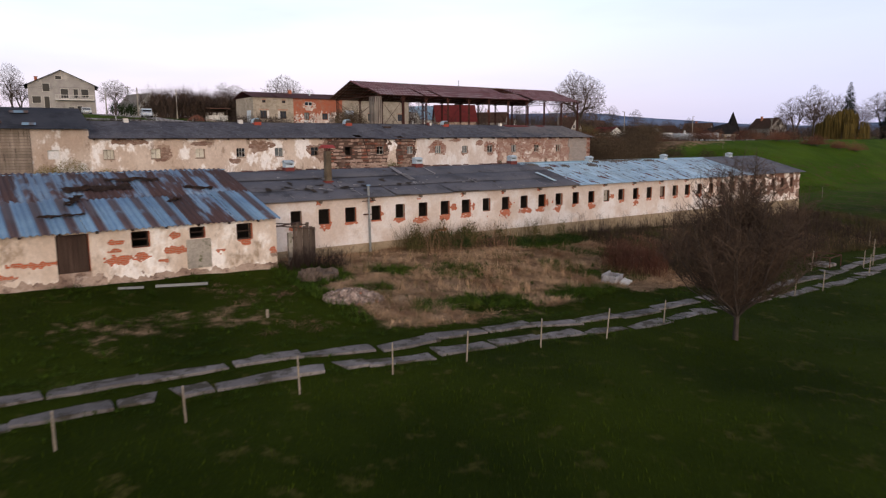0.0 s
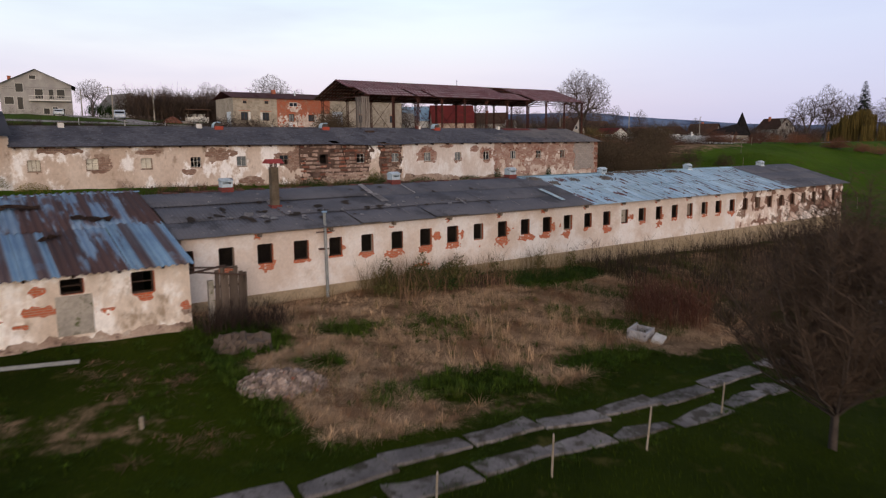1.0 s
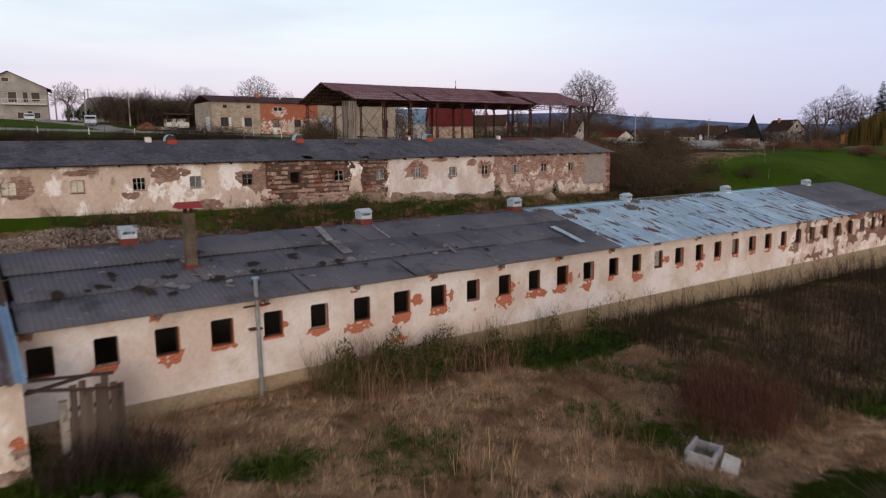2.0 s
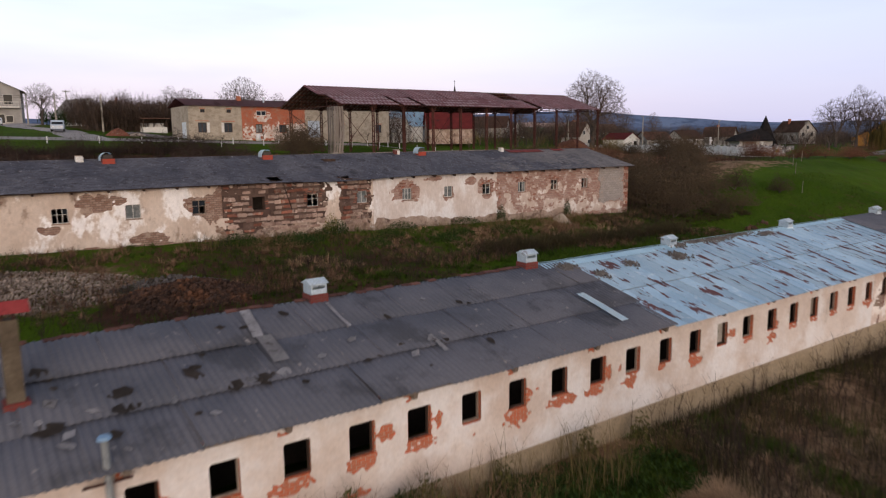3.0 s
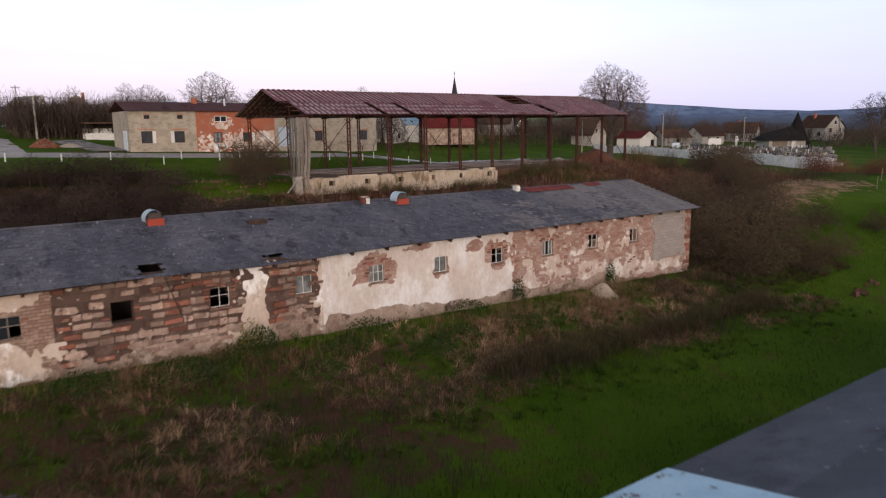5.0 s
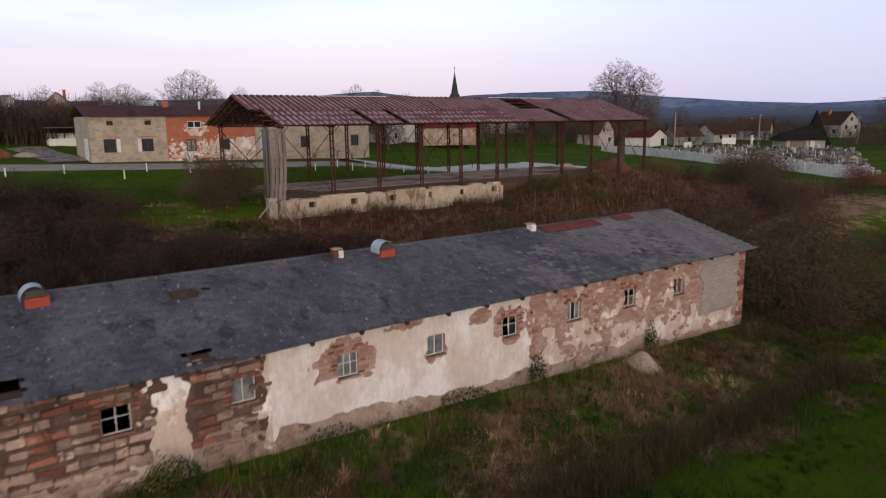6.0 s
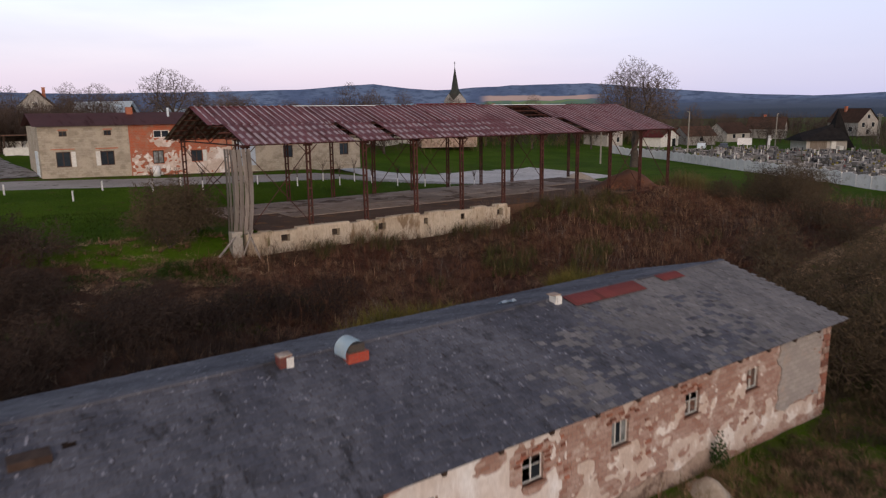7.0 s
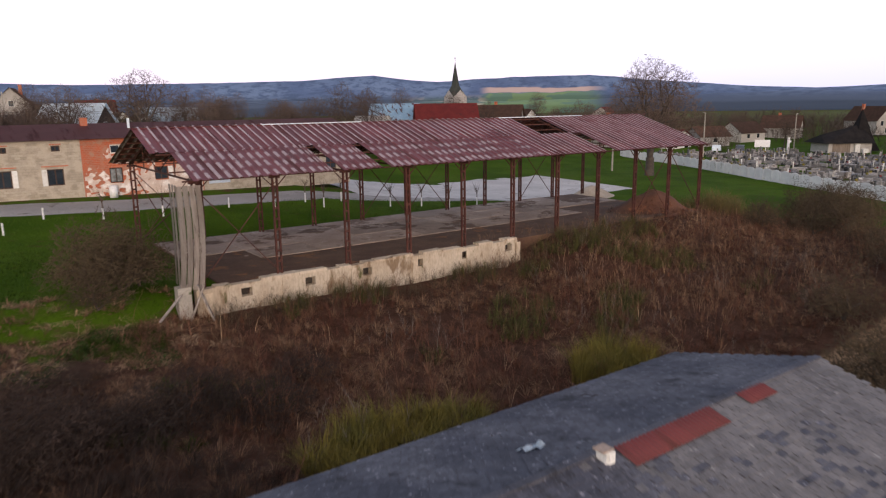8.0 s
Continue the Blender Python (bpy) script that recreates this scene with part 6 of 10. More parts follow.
for a, b in ((65.0, 72.5), (85.5, 95.2)):
    part("ridge_flashing", boxes((a, b, RY - 0.22, RY + 0.2, SHED_RIDGE + 0.09, SHED_RIDGE + 0.14)), M["zinc"], shed_roof, "bright strip of ridge flashing")
# weathered sheets hung at the near corner
for i in range(7):
    bm = bmesh.new()
    x = 57.5 if i < 3 else 57.55 + (i - 3) * 0.33
    y = 98.9 - i * 0.55 if i < 3 else 97.05
    prev = None
    bulge = random.uniform(0.05, 0.35)
    for k in range(13):
        u = k / 12
        z = 14.9 - u * 5.6
        o = bulge * math.sin(math.pi * u) * 0.55 - 0.30 * u * u - 0.18
        c = Vector((x + o * (0.7 if i >= 3 else 0.2), y - 0.25 * math.sin(math.pi * u) * bulge, z))
        wv = Vector((0.15, 0.02, 0)) if i >= 3 else Vector((0.02, 0.26, 0))
        row = [bm.verts.new(c - wv), bm.verts.new(c + wv)]
        if prev:
            bm.faces.new((prev[0], prev[1], row[1], row[0]))
        prev = row
    bmesh.ops.solidify(bm, geom=bm.faces[:], thickness=0.03)
    part("hanging_board", bm, M["wood_bleached"], shed, "bowed grey weathered board")
bm = bmesh.new()
bar(bm, (57.4, 96.8, 7.6), (58.2, 96.6, 9.6), 0.3, 0.08)
bar(bm, (58.6, 96.4, 7.5), (57.9, 96.8, 9.6), 0.25, 0.08)
bar(bm, (55.6, 95.8, 8.2), (57.6, 97.3, 9.5), 0.12, 0.08)
part("fallen_board", bm, M["wood_bleached"], shed)
part("corner_pier", boxes((56.9, 57.6, 96.9, 97.6, 7.0, 9.5)), M["concrete"], shed)
SH = [(60.35 + 3.9 * k, 61.0 + 3.9 * k, 8.45, 8.95) for k in range(6)]
ret = part("retaining_wall", holed_wall(57.9, 81.0, 6.5, 9.22, 97.0, 97.5, SH), M["wall_damp"], shed, "low stained plaster retaining wall with vents")
# dark sheet behind the vents, shade put into its colour
part("vent_back", boxes((57.9, 81.0, 97.62, 97.66, 6.5, 9.1)), M["shade_and_scrap"], shed)
rr = random.Random(31)
for k in range(6):
    x = 58.3 + 4.5 * k
    part("pier", boxes((x, x + 0.45, 96.93, 96.998, 6.5, 9.1 + rr.uniform(-0.1, 0.1))), M["wall_damp"], ret)
x = 57.9
while x < 80.6:
    w = rr.uniform(0.7, 2.0)
    if rr.random() < 0.75:
        bm = boxes((x, min(x + w - 0.03, 81.0), 96.93 + rr.uniform(0, 0.06), 97.56, 9.222, 9.26 + rr.uniform(0.02, 0.12)))
        for vv in bm.verts:
            vv.co += Vector((rr.uniform(-0.04, 0.04), rr.uniform(-0.04, 0.04), rr.uniform(-0.01, 0.03) if vv.co.z > 9.24 else 0))
        part("coping_stone", bm, M["wall_damp"], ret, "broken concrete coping")
    x += w
# floor of the shed: broken concrete bays
part("floor", boxes((59.6, 103.6, 97.66, 113.2, 8.2, 9.10)), M["dirt"], shed)
bays = part("concrete_floor", boxes((63.4, 63.6, 104.5, 104.7, 9.1, 9.12)), M["floor_worn"], shed)
for i in range(10):
    for j in range(3):
        x, y = 59.7 + i * 4.35, 103.1 + j * 3.35 + 0.02 * i
        if (i > 7 and j == 0) or (i == 0 and j == 0) or (i > 8 and j == 2):
            continue
        bm = boxes((x, x + 4.28, y, y + 3.29, 9.0, 9.13 + random.uniform(0, 0.03)))
        part("floor_bay", bm, M["floor_worn"], bays)

# ---- the two storey store with the orange bay ----
store = thing("brick_store", (66, 133, 11.2), "long block and brick store with a dark red roof", "store building")
FY = 129.0
FH = [(51.15, 52.45, 12.35, 13.82), (55.1, 56.4, 12.35, 13.78), (60.1, 61.2, 12.25, 13.6), (64.0, 65.2, 12.3, 13.5), (60.3, 61.95, 14.9, 15.7), (51.6, 52.3, 15.3, 15.8), (55.6, 56.3, 15.3, 15.8), (74.5, 75.7, 12.2, 13.6), (81.8, 83.0, 12.2, 13.6), (69.0, 71.2, 11.5, 14.2)]
part("wall", holed_wall(49.8, 57.9, 10.5, 16.3, FY, FY + 0.4, FH), M["block_tan"], store)
part("wall", holed_wall(57.9, 68.5, 10.5, 16.3, FY + 0.0, FY + 0.4, [h for h in FH if 57.9 < h[0] < 68]), M["brick_orange"], store, "orange brick bay")
part("wall", holed_wall(68.5, 84.6, 10.5, 16.3, FY, FY + 0.4, [h for h in FH if h[0] > 68]), M["block_tan"], store)


def store_coat(x, z):
    if any(h[0] - 0.05 < x < h[1] + 0.05 and h[2] - 0.05 < z < h[3] + 0.05 for h in FH):
        return False
    row = math.floor(z / 0.17)
    n = 0.55 * fbm(x, z, 0.9, 8.3) + 0.5 * fbm(x, z, 3.1, 2.3) + 0.8 * noise.noise(Vector((math.floor(x / 0.27 + 0.5 * (row % 2)) * 3.7, row * 5.3, 4.9)))
    patch = ((x - 61.3) / (1.5 if z > 14.4 else 1.0)) ** 2 + ((z - 14.75) / 1.05) ** 2
    return patch < 0.95 + 0.8 * n and n < 0.3 or z < 13.6 + 0.8 * n + 0.5 * fbm(x, z, 3.5, 1.1) and n < 0.10 + 0.12 * max(0, x - 62)


plaster_coat("plaster", 58.0, 68.4, 10.9, 16.2, FY, store_coat, M["plaster_thin"], store, 0.12)
part("wall", boxes((49.8, 50.2, FY + 0.4, FY + 9, 10.5, 16.3), (84.2, 84.6, FY + 0.4, FY + 9, 10.5, 16.3), (50.2, 84.2, FY + 8.6, FY + 9, 10.5, 16.3)), M["block_tan"], store)
part("side_door", boxes((49.73, 49.79, FY + 1.2, FY + 3.2, 11.4, 13.9)), M["zinc"], store, "pale sliding door")
part("door", boxes((69.0, 71.2, FY + 0.15, FY + 0.22, 11.2, 14.2)), M["van_blue"], store, "pale blue steel door")
for h in FH[:9]:
    w = part("window", window_bars(h[0], h[1], h[2], h[3], FY + 0.1, FY + 0.2, 0.09, 2)[0], M["white_paint"] if h[2] > 14.5 and h[0] > 58 else M["wood_dark"], store)
    part("pane", boxes((h[0] + 0.09, h[1] - 0.09, FY + 0.145, FY + 0.155, h[2] + 0.09, h[3] - 0.09)), M["pane_grey"] if 60 < h[0] < 60.2 else M["pane_blue"], w)
    if h[2] < 14 and h[0] < 58 or 63 < h[0] < 68:
        x = h[1] + 0.02 if h[0] < 54 or h[0] > 60 else h[0] - 0.42
        part("shutter", boxes((x, x + 0.4, FY - 0.07, FY - 0.032, h[2], h[3])), M["white_paint"], w, "open white shutter")
    part("lintel", boxes((h[0] - 0.4, h[1] + 0.4, FY - 0.04, FY - 0.002, h[3] + 0.2, h[3] + 0.3)) if h[2] < 14 and h[0] < 58 else boxes((h[0] - 0.1, h[1] + 0.1, FY - 0.045, FY - 0.035, h[3] + 0.06, h[3] + 0.16)), M["brick"], w)
bm = bmesh.new()
for y0, y1, z0, z1 in ((FY - 0.5, FY + 4.5, 16.28, 17.55), (FY + 9.5, FY + 4.5, 16.28, 17.55)):
    bm.faces.new([bm.verts.new(c) for c in ((49.35, y0, z0), (85.0, y0, z0), (85.0, y1, z1), (49.35, y1, z1))])
bmesh.ops.solidify(bm, geom=bm.faces[:], thickness=0.1)
part("roof", bm, M["red_roof"], store, "dark red sheet roof")
part("chimney", boxes((58.7, 59.3, FY + 3.7, FY + 4.3, 17.2, 18.1)), M["brick_orange"], store)
part("chimney", boxes((62.55, 62.75, FY + 2.6, FY + 2.8, 16.9, 18.0)), M["zinc"], store)
tank = thing("white_drum", (60.1, 128.2, 11.2), "white plastic drum beside the store wall", "drum")
bm = bmesh.new()
tube(bm, (60.1, 128.2, 11.0), (60.1, 128.2, 12.0), 0.36, 0.36, 14)
part("body", bm, M["plastic_white"], tank, "", True)
bm = bmesh.new()
tube(bm, (60.1, 128.2, 12.0), (60.1, 128.2, 12.1), 0.38, 0.30, 14)
part("lid", bm, M["plastic_white"], tank)

# ---- roads, hills and the village beyond ----
random.seed(7)


def draped(name, pts, width, material, label, lift=0.04, kind="structure", category="road"):
    """A paved strip along a line of plan points, lying on the land."""
    bm = bmesh.new()
    prev = None
    pts = [Vector(p) for p in pts]
    line = []
    for a, b in zip(pts, pts[1:]):
        n = max(1, int((b - a).length / 1.5))
        line += [a + (b - a) * i / n for i in range(n)]
    line.append(pts[-1])
    for i, p in enumerate(line):
        d = (line[min(i + 1, len(line) - 1)] - line[max(i - 1, 0)]).normalized()
        side = Vector((-d.y, d.x))
        row = []
        for k in range(7):
            q = p + side * width * (k / 6 - 0.5) * (1 + 0.03 * math.sin(i * 1.7))
            row.append(bm.verts.new((q.x, q.y, ground_at(q.x, q.y) + lift + (0.0 if 0 < k < 6 else -0.05))))
        if prev:
            for k in range(6):
                bm.faces.new((prev[k], prev[k + 1], row[k + 1], row[k]))
        prev = row
    ob = part(name, bm, material, None, label)
    return tagged(ob, label, category, "", kind)


draped("road", [(12, 127.5), (40, 126.5), (60, 124.5), (86, 123.5), (104, 125)], 5.0, M["asphalt"], "pale worn farm road in front of the store")
draped("pavement", [(84, 134), (104, 133), (124, 131)], 22, M["yard"], "pale cracked concrete yard", 0.07, "structure", "pavement")
draped("road", [(36, 126), (36, 150), (31, 172), (40, 215), (60, 300)], 5.5, M["asphalt"], "village road climbing the hill", 0.06)
draped("pavement", [(48.2, 130), (46.6, 140), (45.4, 149)], 4.6, M["slab"], "broken concrete apron beside the store", 0.09, "structure", "pavement")
draped("path", [(200, 92), (170, 84), (150, 76)], 2.5, M["slab"], "pale concrete path beside the cemetery", 0.06, "structure", "path")

# hills: a far backdrop, distance haze painted in as blue colour and glow
hm, hn, hl, hb = nodes_of("forest hills with painted haze")
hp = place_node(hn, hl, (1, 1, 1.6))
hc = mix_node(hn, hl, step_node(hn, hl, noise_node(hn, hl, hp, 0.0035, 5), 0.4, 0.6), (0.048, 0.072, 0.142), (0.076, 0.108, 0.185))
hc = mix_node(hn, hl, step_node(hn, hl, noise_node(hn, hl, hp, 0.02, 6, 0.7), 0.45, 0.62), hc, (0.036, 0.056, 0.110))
hz = hn.new("ShaderNodeSeparateXYZ")
hl.new(hn.new("ShaderNodeNewGeometry").outputs["Position"], hz.inputs[0])
low = step_node(hn, hl, hz.outputs["Z"], 62, 20)
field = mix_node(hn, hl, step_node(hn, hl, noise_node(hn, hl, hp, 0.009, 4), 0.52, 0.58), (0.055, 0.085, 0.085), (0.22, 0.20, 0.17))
ratio = hn.new("ShaderNodeMath")
ratio.operation = "DIVIDE"
hl.new(hz.outputs["X"], ratio.inputs[0])
hl.new(hz.outputs["Y"], ratio.inputs[1])
side_a, side_b = step_node(hn, hl, ratio.outputs[0], 0.62, 0.72), step_node(hn, hl, ratio.outputs[0], 1.12, 0.98)
span = hn.new("ShaderNodeMath")
span.operation = "MULTIPLY"
hl.new(side_a, span.inputs[0])
hl.new(side_b, span.inputs[1])
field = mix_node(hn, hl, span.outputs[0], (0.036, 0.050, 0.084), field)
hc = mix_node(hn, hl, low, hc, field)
wob = hn.new("ShaderNodeMath")
wob.operation = "MULTIPLY_ADD"
wob.inputs[1].default_value = 44.0
hl.new(noise_node(hn, hl, hp, 0.0042, 3), wob.inputs[0])
hl.new(hz.outputs["Z"], wob.inputs[2])
strip_n = hn.new("ShaderNodeMath")
strip_n.operation = "MULTIPLY"
hl.new(step_node(hn, hl, wob.outputs[0], 82, 85), strip_n.inputs[0])
hl.new(step_node(hn, hl, wob.outputs[0], 106, 102), strip_n.inputs[1])
meadow_n = hn.new("ShaderNodeMath")
meadow_n.operation = "MULTIPLY"
hl.new(step_node(hn, hl, ratio.outputs[0], 0.80, 0.83), meadow_n.inputs[0])
hl.new(step_node(hn, hl, ratio.outputs[0], 1.14, 1.06), meadow_n.inputs[1])
tilled = hn.new("ShaderNodeMath")
tilled.operation = "MULTIPLY"
hl.new(strip_n.outputs[0], tilled.inputs[0])
hl.new(meadow_n.outputs[0], tilled.inputs[1])
green_n = hn.new("ShaderNodeMath")
green_n.operation = "MULTIPLY"
hl.new(step_node(hn, hl, wob.outputs[0], 84, 80), green_n.inputs[0])
hl.new(meadow_n.outputs[0], green_n.inputs[1])
hc = mix_node(hn, hl, green_n.outputs[0], hc, mix_node(hn, hl, step_node(hn, hl, noise_node(hn, hl, hp, 0.006, 3), 0.48, 0.52), (0.060, 0.105, 0.085), (0.085, 0.135, 0.075)))
hc = mix_node(hn, hl, tilled.outputs[0], hc, (0.26, 0.195, 0.19))
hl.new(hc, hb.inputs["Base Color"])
# the faint glow stands in for haze; the hills are no light source
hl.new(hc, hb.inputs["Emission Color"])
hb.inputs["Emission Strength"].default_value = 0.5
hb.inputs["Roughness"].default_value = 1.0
RIDGE_AT = (-75, -20, 5, 9, 20, 25.6, 28, 30.5, 33, 35.5, 39, 42.5, 47.5, 51, 55.6, 59, 63, 67, 75, 140)      # degrees clockwise from +y
RIDGE_TOP = (90, 108, 119, 113, 122, 130, 142, 150, 129, 118, 130, 137, 139, 116, 94, 77, 66, 73, 92, 95)
for j, (rad, hgt, seed) in enumerate(((2500, 68, 1.3), (3400, 118, 4.1))):
    hv, hf = [], []
    N = 220
    for i in range(N + 1):
        a = radians(-75 + 215 * i / N)                  # clockwise from +y
        x, y = rad * math.sin(a), rad * math.cos(a)
        deg = math.degrees(a)
        ruffle = 1.6 * noise.noise(Vector((a * 160, seed, 0))) + 2.2 * noise.noise(Vector((a * 45, seed, 1)))
        if j:
            top = float(np.interp(deg, RIDGE_AT, RIDGE_TOP)) + ruffle
        else:
            top = hgt * (1 + 0.45 * noise.fractal(Vector((a * 2.6 + seed, seed, 0)), 1.0, 2.0, 5)) * (0.42 + 0.28 * min(1, max(0, (deg - 48) / 14))) + ruffle
        hv += [(x, y, -60), (x * 0.93, y * 0.93, top * 0.35), (x, y, top)]
        if i:
            b = 3 * i
            hf += [(b - 3, b, b + 1, b - 2), (b - 2, b + 1, b + 2, b - 1)]
    tagged(raw("backdrop", hv, hf, hm, None, "", True), "far wooded hills with pale fields, blue haze painted in", "hills", "", "structure")


def house(x, y, w, d, h, rise, turn, wall_m, roof_m, label, windows=(), chimney=None, z=None, over=0.5, category="house", group="houses of the village", dormer=None, gable_window=True):
    """A gabled house; the gable faces local -y. windows: (face, across, up, width, height) on the front 'f' or the sides 'l', 'r'."""
    z = ground_at(x, y) - 0.2 if z is None else z
    t = thing("house", (x, y, z), label, category, group)
    m = pose(x, y, z, 0, 0, turn)
    bm = boxes((-w / 2, w / 2, -d / 2, d / 2, 0, h))
    g = [bm.verts.new(c) for c in ((-w / 2, -d / 2, h), (w / 2, -d / 2, h), (0, -d / 2, h + rise), (-w / 2, d / 2, h), (w / 2, d / 2, h), (0, d / 2, h + rise))]
    bm.faces.new((g[0], g[1], g[2]))
    bm.faces.new((g[3], g[5], g[4]))
    bm.transform(m)
    part("wall", bm, wall_m, t)
    bm = bmesh.new()
    k = rise / (w / 2)
    for s in (-1, 1):
        q = [bm.verts.new(c) for c in ((s * (w / 2 + over), -d / 2 - over, h - k * over + 0.05), (s * (w / 2 + over), d / 2 + over, h - k * over + 0.05), (0, d / 2 + over, h + rise + 0.05), (0, -d / 2 - over, h + rise + 0.05))]
        bm.faces.new(q if s > 0 else q[::-1])
    bmesh.ops.solidify(bm, geom=bm.faces[:], thickness=-0.18)
    bm.transform(m)
    part("roof", bm, roof_m, t)
    for face, a, u, ww, hh in windows:
        fr, pn = bmesh.new(), bmesh.new()
        if face == "f":
            o = -d / 2
            box(fr, a - ww / 2 - 0.08, a + ww / 2 + 0.08, o - 0.06, o - 0.01, u - 0.08, u + hh + 0.08)
            box(pn, a - ww / 2, a + ww / 2, o - 0.08, o - 0.062, u, u + hh)
        else:
            s = -1 if face == "l" else 1
            o = s * w / 2
            lo, hi = sorted((o + s * 0.01, o + s * 0.06))
            box(fr, lo, hi, a - ww / 2 - 0.08, a + ww / 2 + 0.08, u - 0.08, u + hh + 0.08)
            lo, hi = sorted((o + s * 0.062, o + s * 0.08))
            box(pn, lo, hi, a - ww / 2, a + ww / 2, u, u + hh)
        fr.transform(m)
        pn.transform(m)
        wd = part("window", fr, M["white_paint"], t)
        part("pane", pn, M["glass"], wd)
    if chimney:
        cx, cy, ch = chimney
        bm = boxes((cx - 0.35, cx + 0.35, cy - 0.35, cy + 0.35, h, h + rise + ch), (cx - 0.45, cx + 0.45, cy - 0.45, cy + 0.45, h + rise + ch, h + rise + ch + 0.12))
        bm.transform(m)
        part("chimney", bm, M["brick_orange"], t)
    return t


# the tall house on the hill, its gable to the farm
hill = house(28.6, 204, 14.6, 12, 7.3, 3.5, -8, M["grey_wall"], M["dark_roof"], "tall pale house on the hill with a gable and balcony",
             [("f", -0.6, 8.6, 1.3, 0.8), ("f", -3.4, 5.6, 1.5, 1.9), ("f", -5.6, 2.8, 1.8, 1.6), ("f", -3.4, 1.6, 1.1, 2.8), ("f", 0.5, 4.1, 1.6, 2.2), ("f", 3.0, 4.1, 1.0, 2.2), ("f", 5.0, 4.3, 1.6, 2.0), ("f", 1.8, 0.6, 1.2, 1.3), ("f", 3.6, 0.4, 1.0, 1.8), ("f", 5.0, 0.6, 1.2, 1.3)], (-5.6, 1, -1.2), 15.0, 0.9)
house(204, 164, 6, 9, 2.6, 2.2, 75, M["grey_wall"], M["brown_roof"], "low grey shed behind the cemetery", [("l", 0, 1.0, 1.2, 1.0)], None, category="shed")
house(226, 168, 7, 10, 2.8, 2.6, 85, M["house_wall"], M["brown_roof"], "low house with a dark roof behind the cemetery", [("l", -2, 1.2, 1.1, 1.1), ("l", 2, 1.2, 1.1, 1.1)], None)
house(250, 170, 8, 10, 3.4, 3.2, 20, M["house_wall"], M["brown_roof"], "pale house with a brown roof among the trees", [("f", -2, 1.2, 1.2, 1.2), ("f", 2, 1.2, 1.2, 1.2)], (1, 1, 0.6))
m = pose(28.6, 204, 15.0, 0, 0, -8)
bm = boxes((-1.6, 7.0, -7.4, -6.0, 3.55, 3.8))
for i in range(15):
    box(bm, -1.55 + i * 0.6, -1.5 + i * 0.6, -7.35, -7.3, 3.8, 4.7)
box(bm, -1.6, 7.0, -7.4, -7.3, 4.7, 4.8)
bm.transform(m)
part("balcony", bm, M["white_paint"], hill)
house(93, 232, 9, 12, 3.4, 3.0, 75, M["white_paint"], M["zinc_dull"], "low white building with a pale roof in the gardens", [("l", 0, 1.2, 1.2, 1.2)], None)
house(224, 203, 7, 12, 3.2, 2.8, 80, M["house_wall"], M["brown_roof"], "low white house beyond the cemetery", [("l", -2, 1.2, 1.2, 1.2), ("l", 2, 1.2, 1.2, 1.2)], None)
house(178, 172, 6.5, 7, 3.4, 4.0, 5, M["house_wall"], M["brown_roof"], "white gabled house with a steep brown roof", [("f", -1.2, 3.6, 0.9, 1.1), ("f", 1.2, 0.9, 1.1, 1.2)], (1, 2, 0.5))
house(47, 205, 6.5, 9, 3.0, 3.4, 20, M["white_paint"], M["grey_wall"], "small white cottage with a steep roof", [("f", 0, 1.2, 1.2, 1.3)], None)
house(64.2, 255.9, 8.5, 10, 4.6, 4.2, -12, M["house_wall"], M["brown_roof"], "pale gabled house with a brown roof up the road", [("f", -1.6, 1.4, 1.2, 1.3), ("f", 1.6, 1.4, 1.2, 1.3), ("f", 0, 4.6, 1.0, 1.2)], (1.5, 1, 0.7), 15.0)
house(66.5, 186, 7.5, 9, 3.0, 3.0, 55, M["wood_dark"], M["zinc"], "dark wooden barn with a pale sheet roof", [("f", 0, 2, 1, 1)], None, category="barn")
house(80, 246, 8, 8, 3.8, 4.7, 70, M["house_wall"], M["tile_red"], "house with a steep red roof and dormers", [("f", -1, 4.0, 0.9, 1.2), ("f", 1, 4.0, 0.9, 1.2), ("f", -2.4, 1.2, 1.2, 1.3), ("f", 2.4, 1.2, 1.2, 1.3)], (2, 0, 0.2))
house(80.9, 227, 4.9, 7, 3.2, 2.6, 5, M["white_paint"], M["brown_roof"], "small house with a pale arched gable", [("f", 0, 2.4, 1.8, 1.9)], None, 12.3)
house(85.2, 226, 4.4, 7, 3.0, 2.4, 5, M["grey_wall"], M["brown_roof"], "small grey house with a gable window", [("f", 0, 2.6, 1.6, 1.6)], None, 12.2)
house(133, 177, 9, 12, 4.4, 4.8, 62, M["render_tan"], M["tile_red"], "house with a long red roof below the church", [("f", 0, 4.2, 1.2, 1.2), ("f", -2.2, 1.2, 1.2, 1.3), ("f", 2.2, 1.2, 1.2, 1.3)], None, 9.8)
house(129, 190, 8, 10, 5.5, 4.0, 40, M["white_paint"], M["tin_pale"], "house with a pale blue sheet roof", [("f", 0, 3, 1.2, 1.4)], None, 9.6)
house(121, 186, 6, 7, 3.5, 3.2, 30, M["white_paint"], M["white_paint"], "small white gabled outbuilding", [("f", 0, 1.4, 1, 1.2)], None, 10.0)
house(190, 165, 10, 7, 2.9, 1.9, 12, M["white_paint"], M["tile_red"], "low white garage with a red roof", [("f", 2.2, 0.3, 2.0, 2.0)], None, 7.6, category="garage")
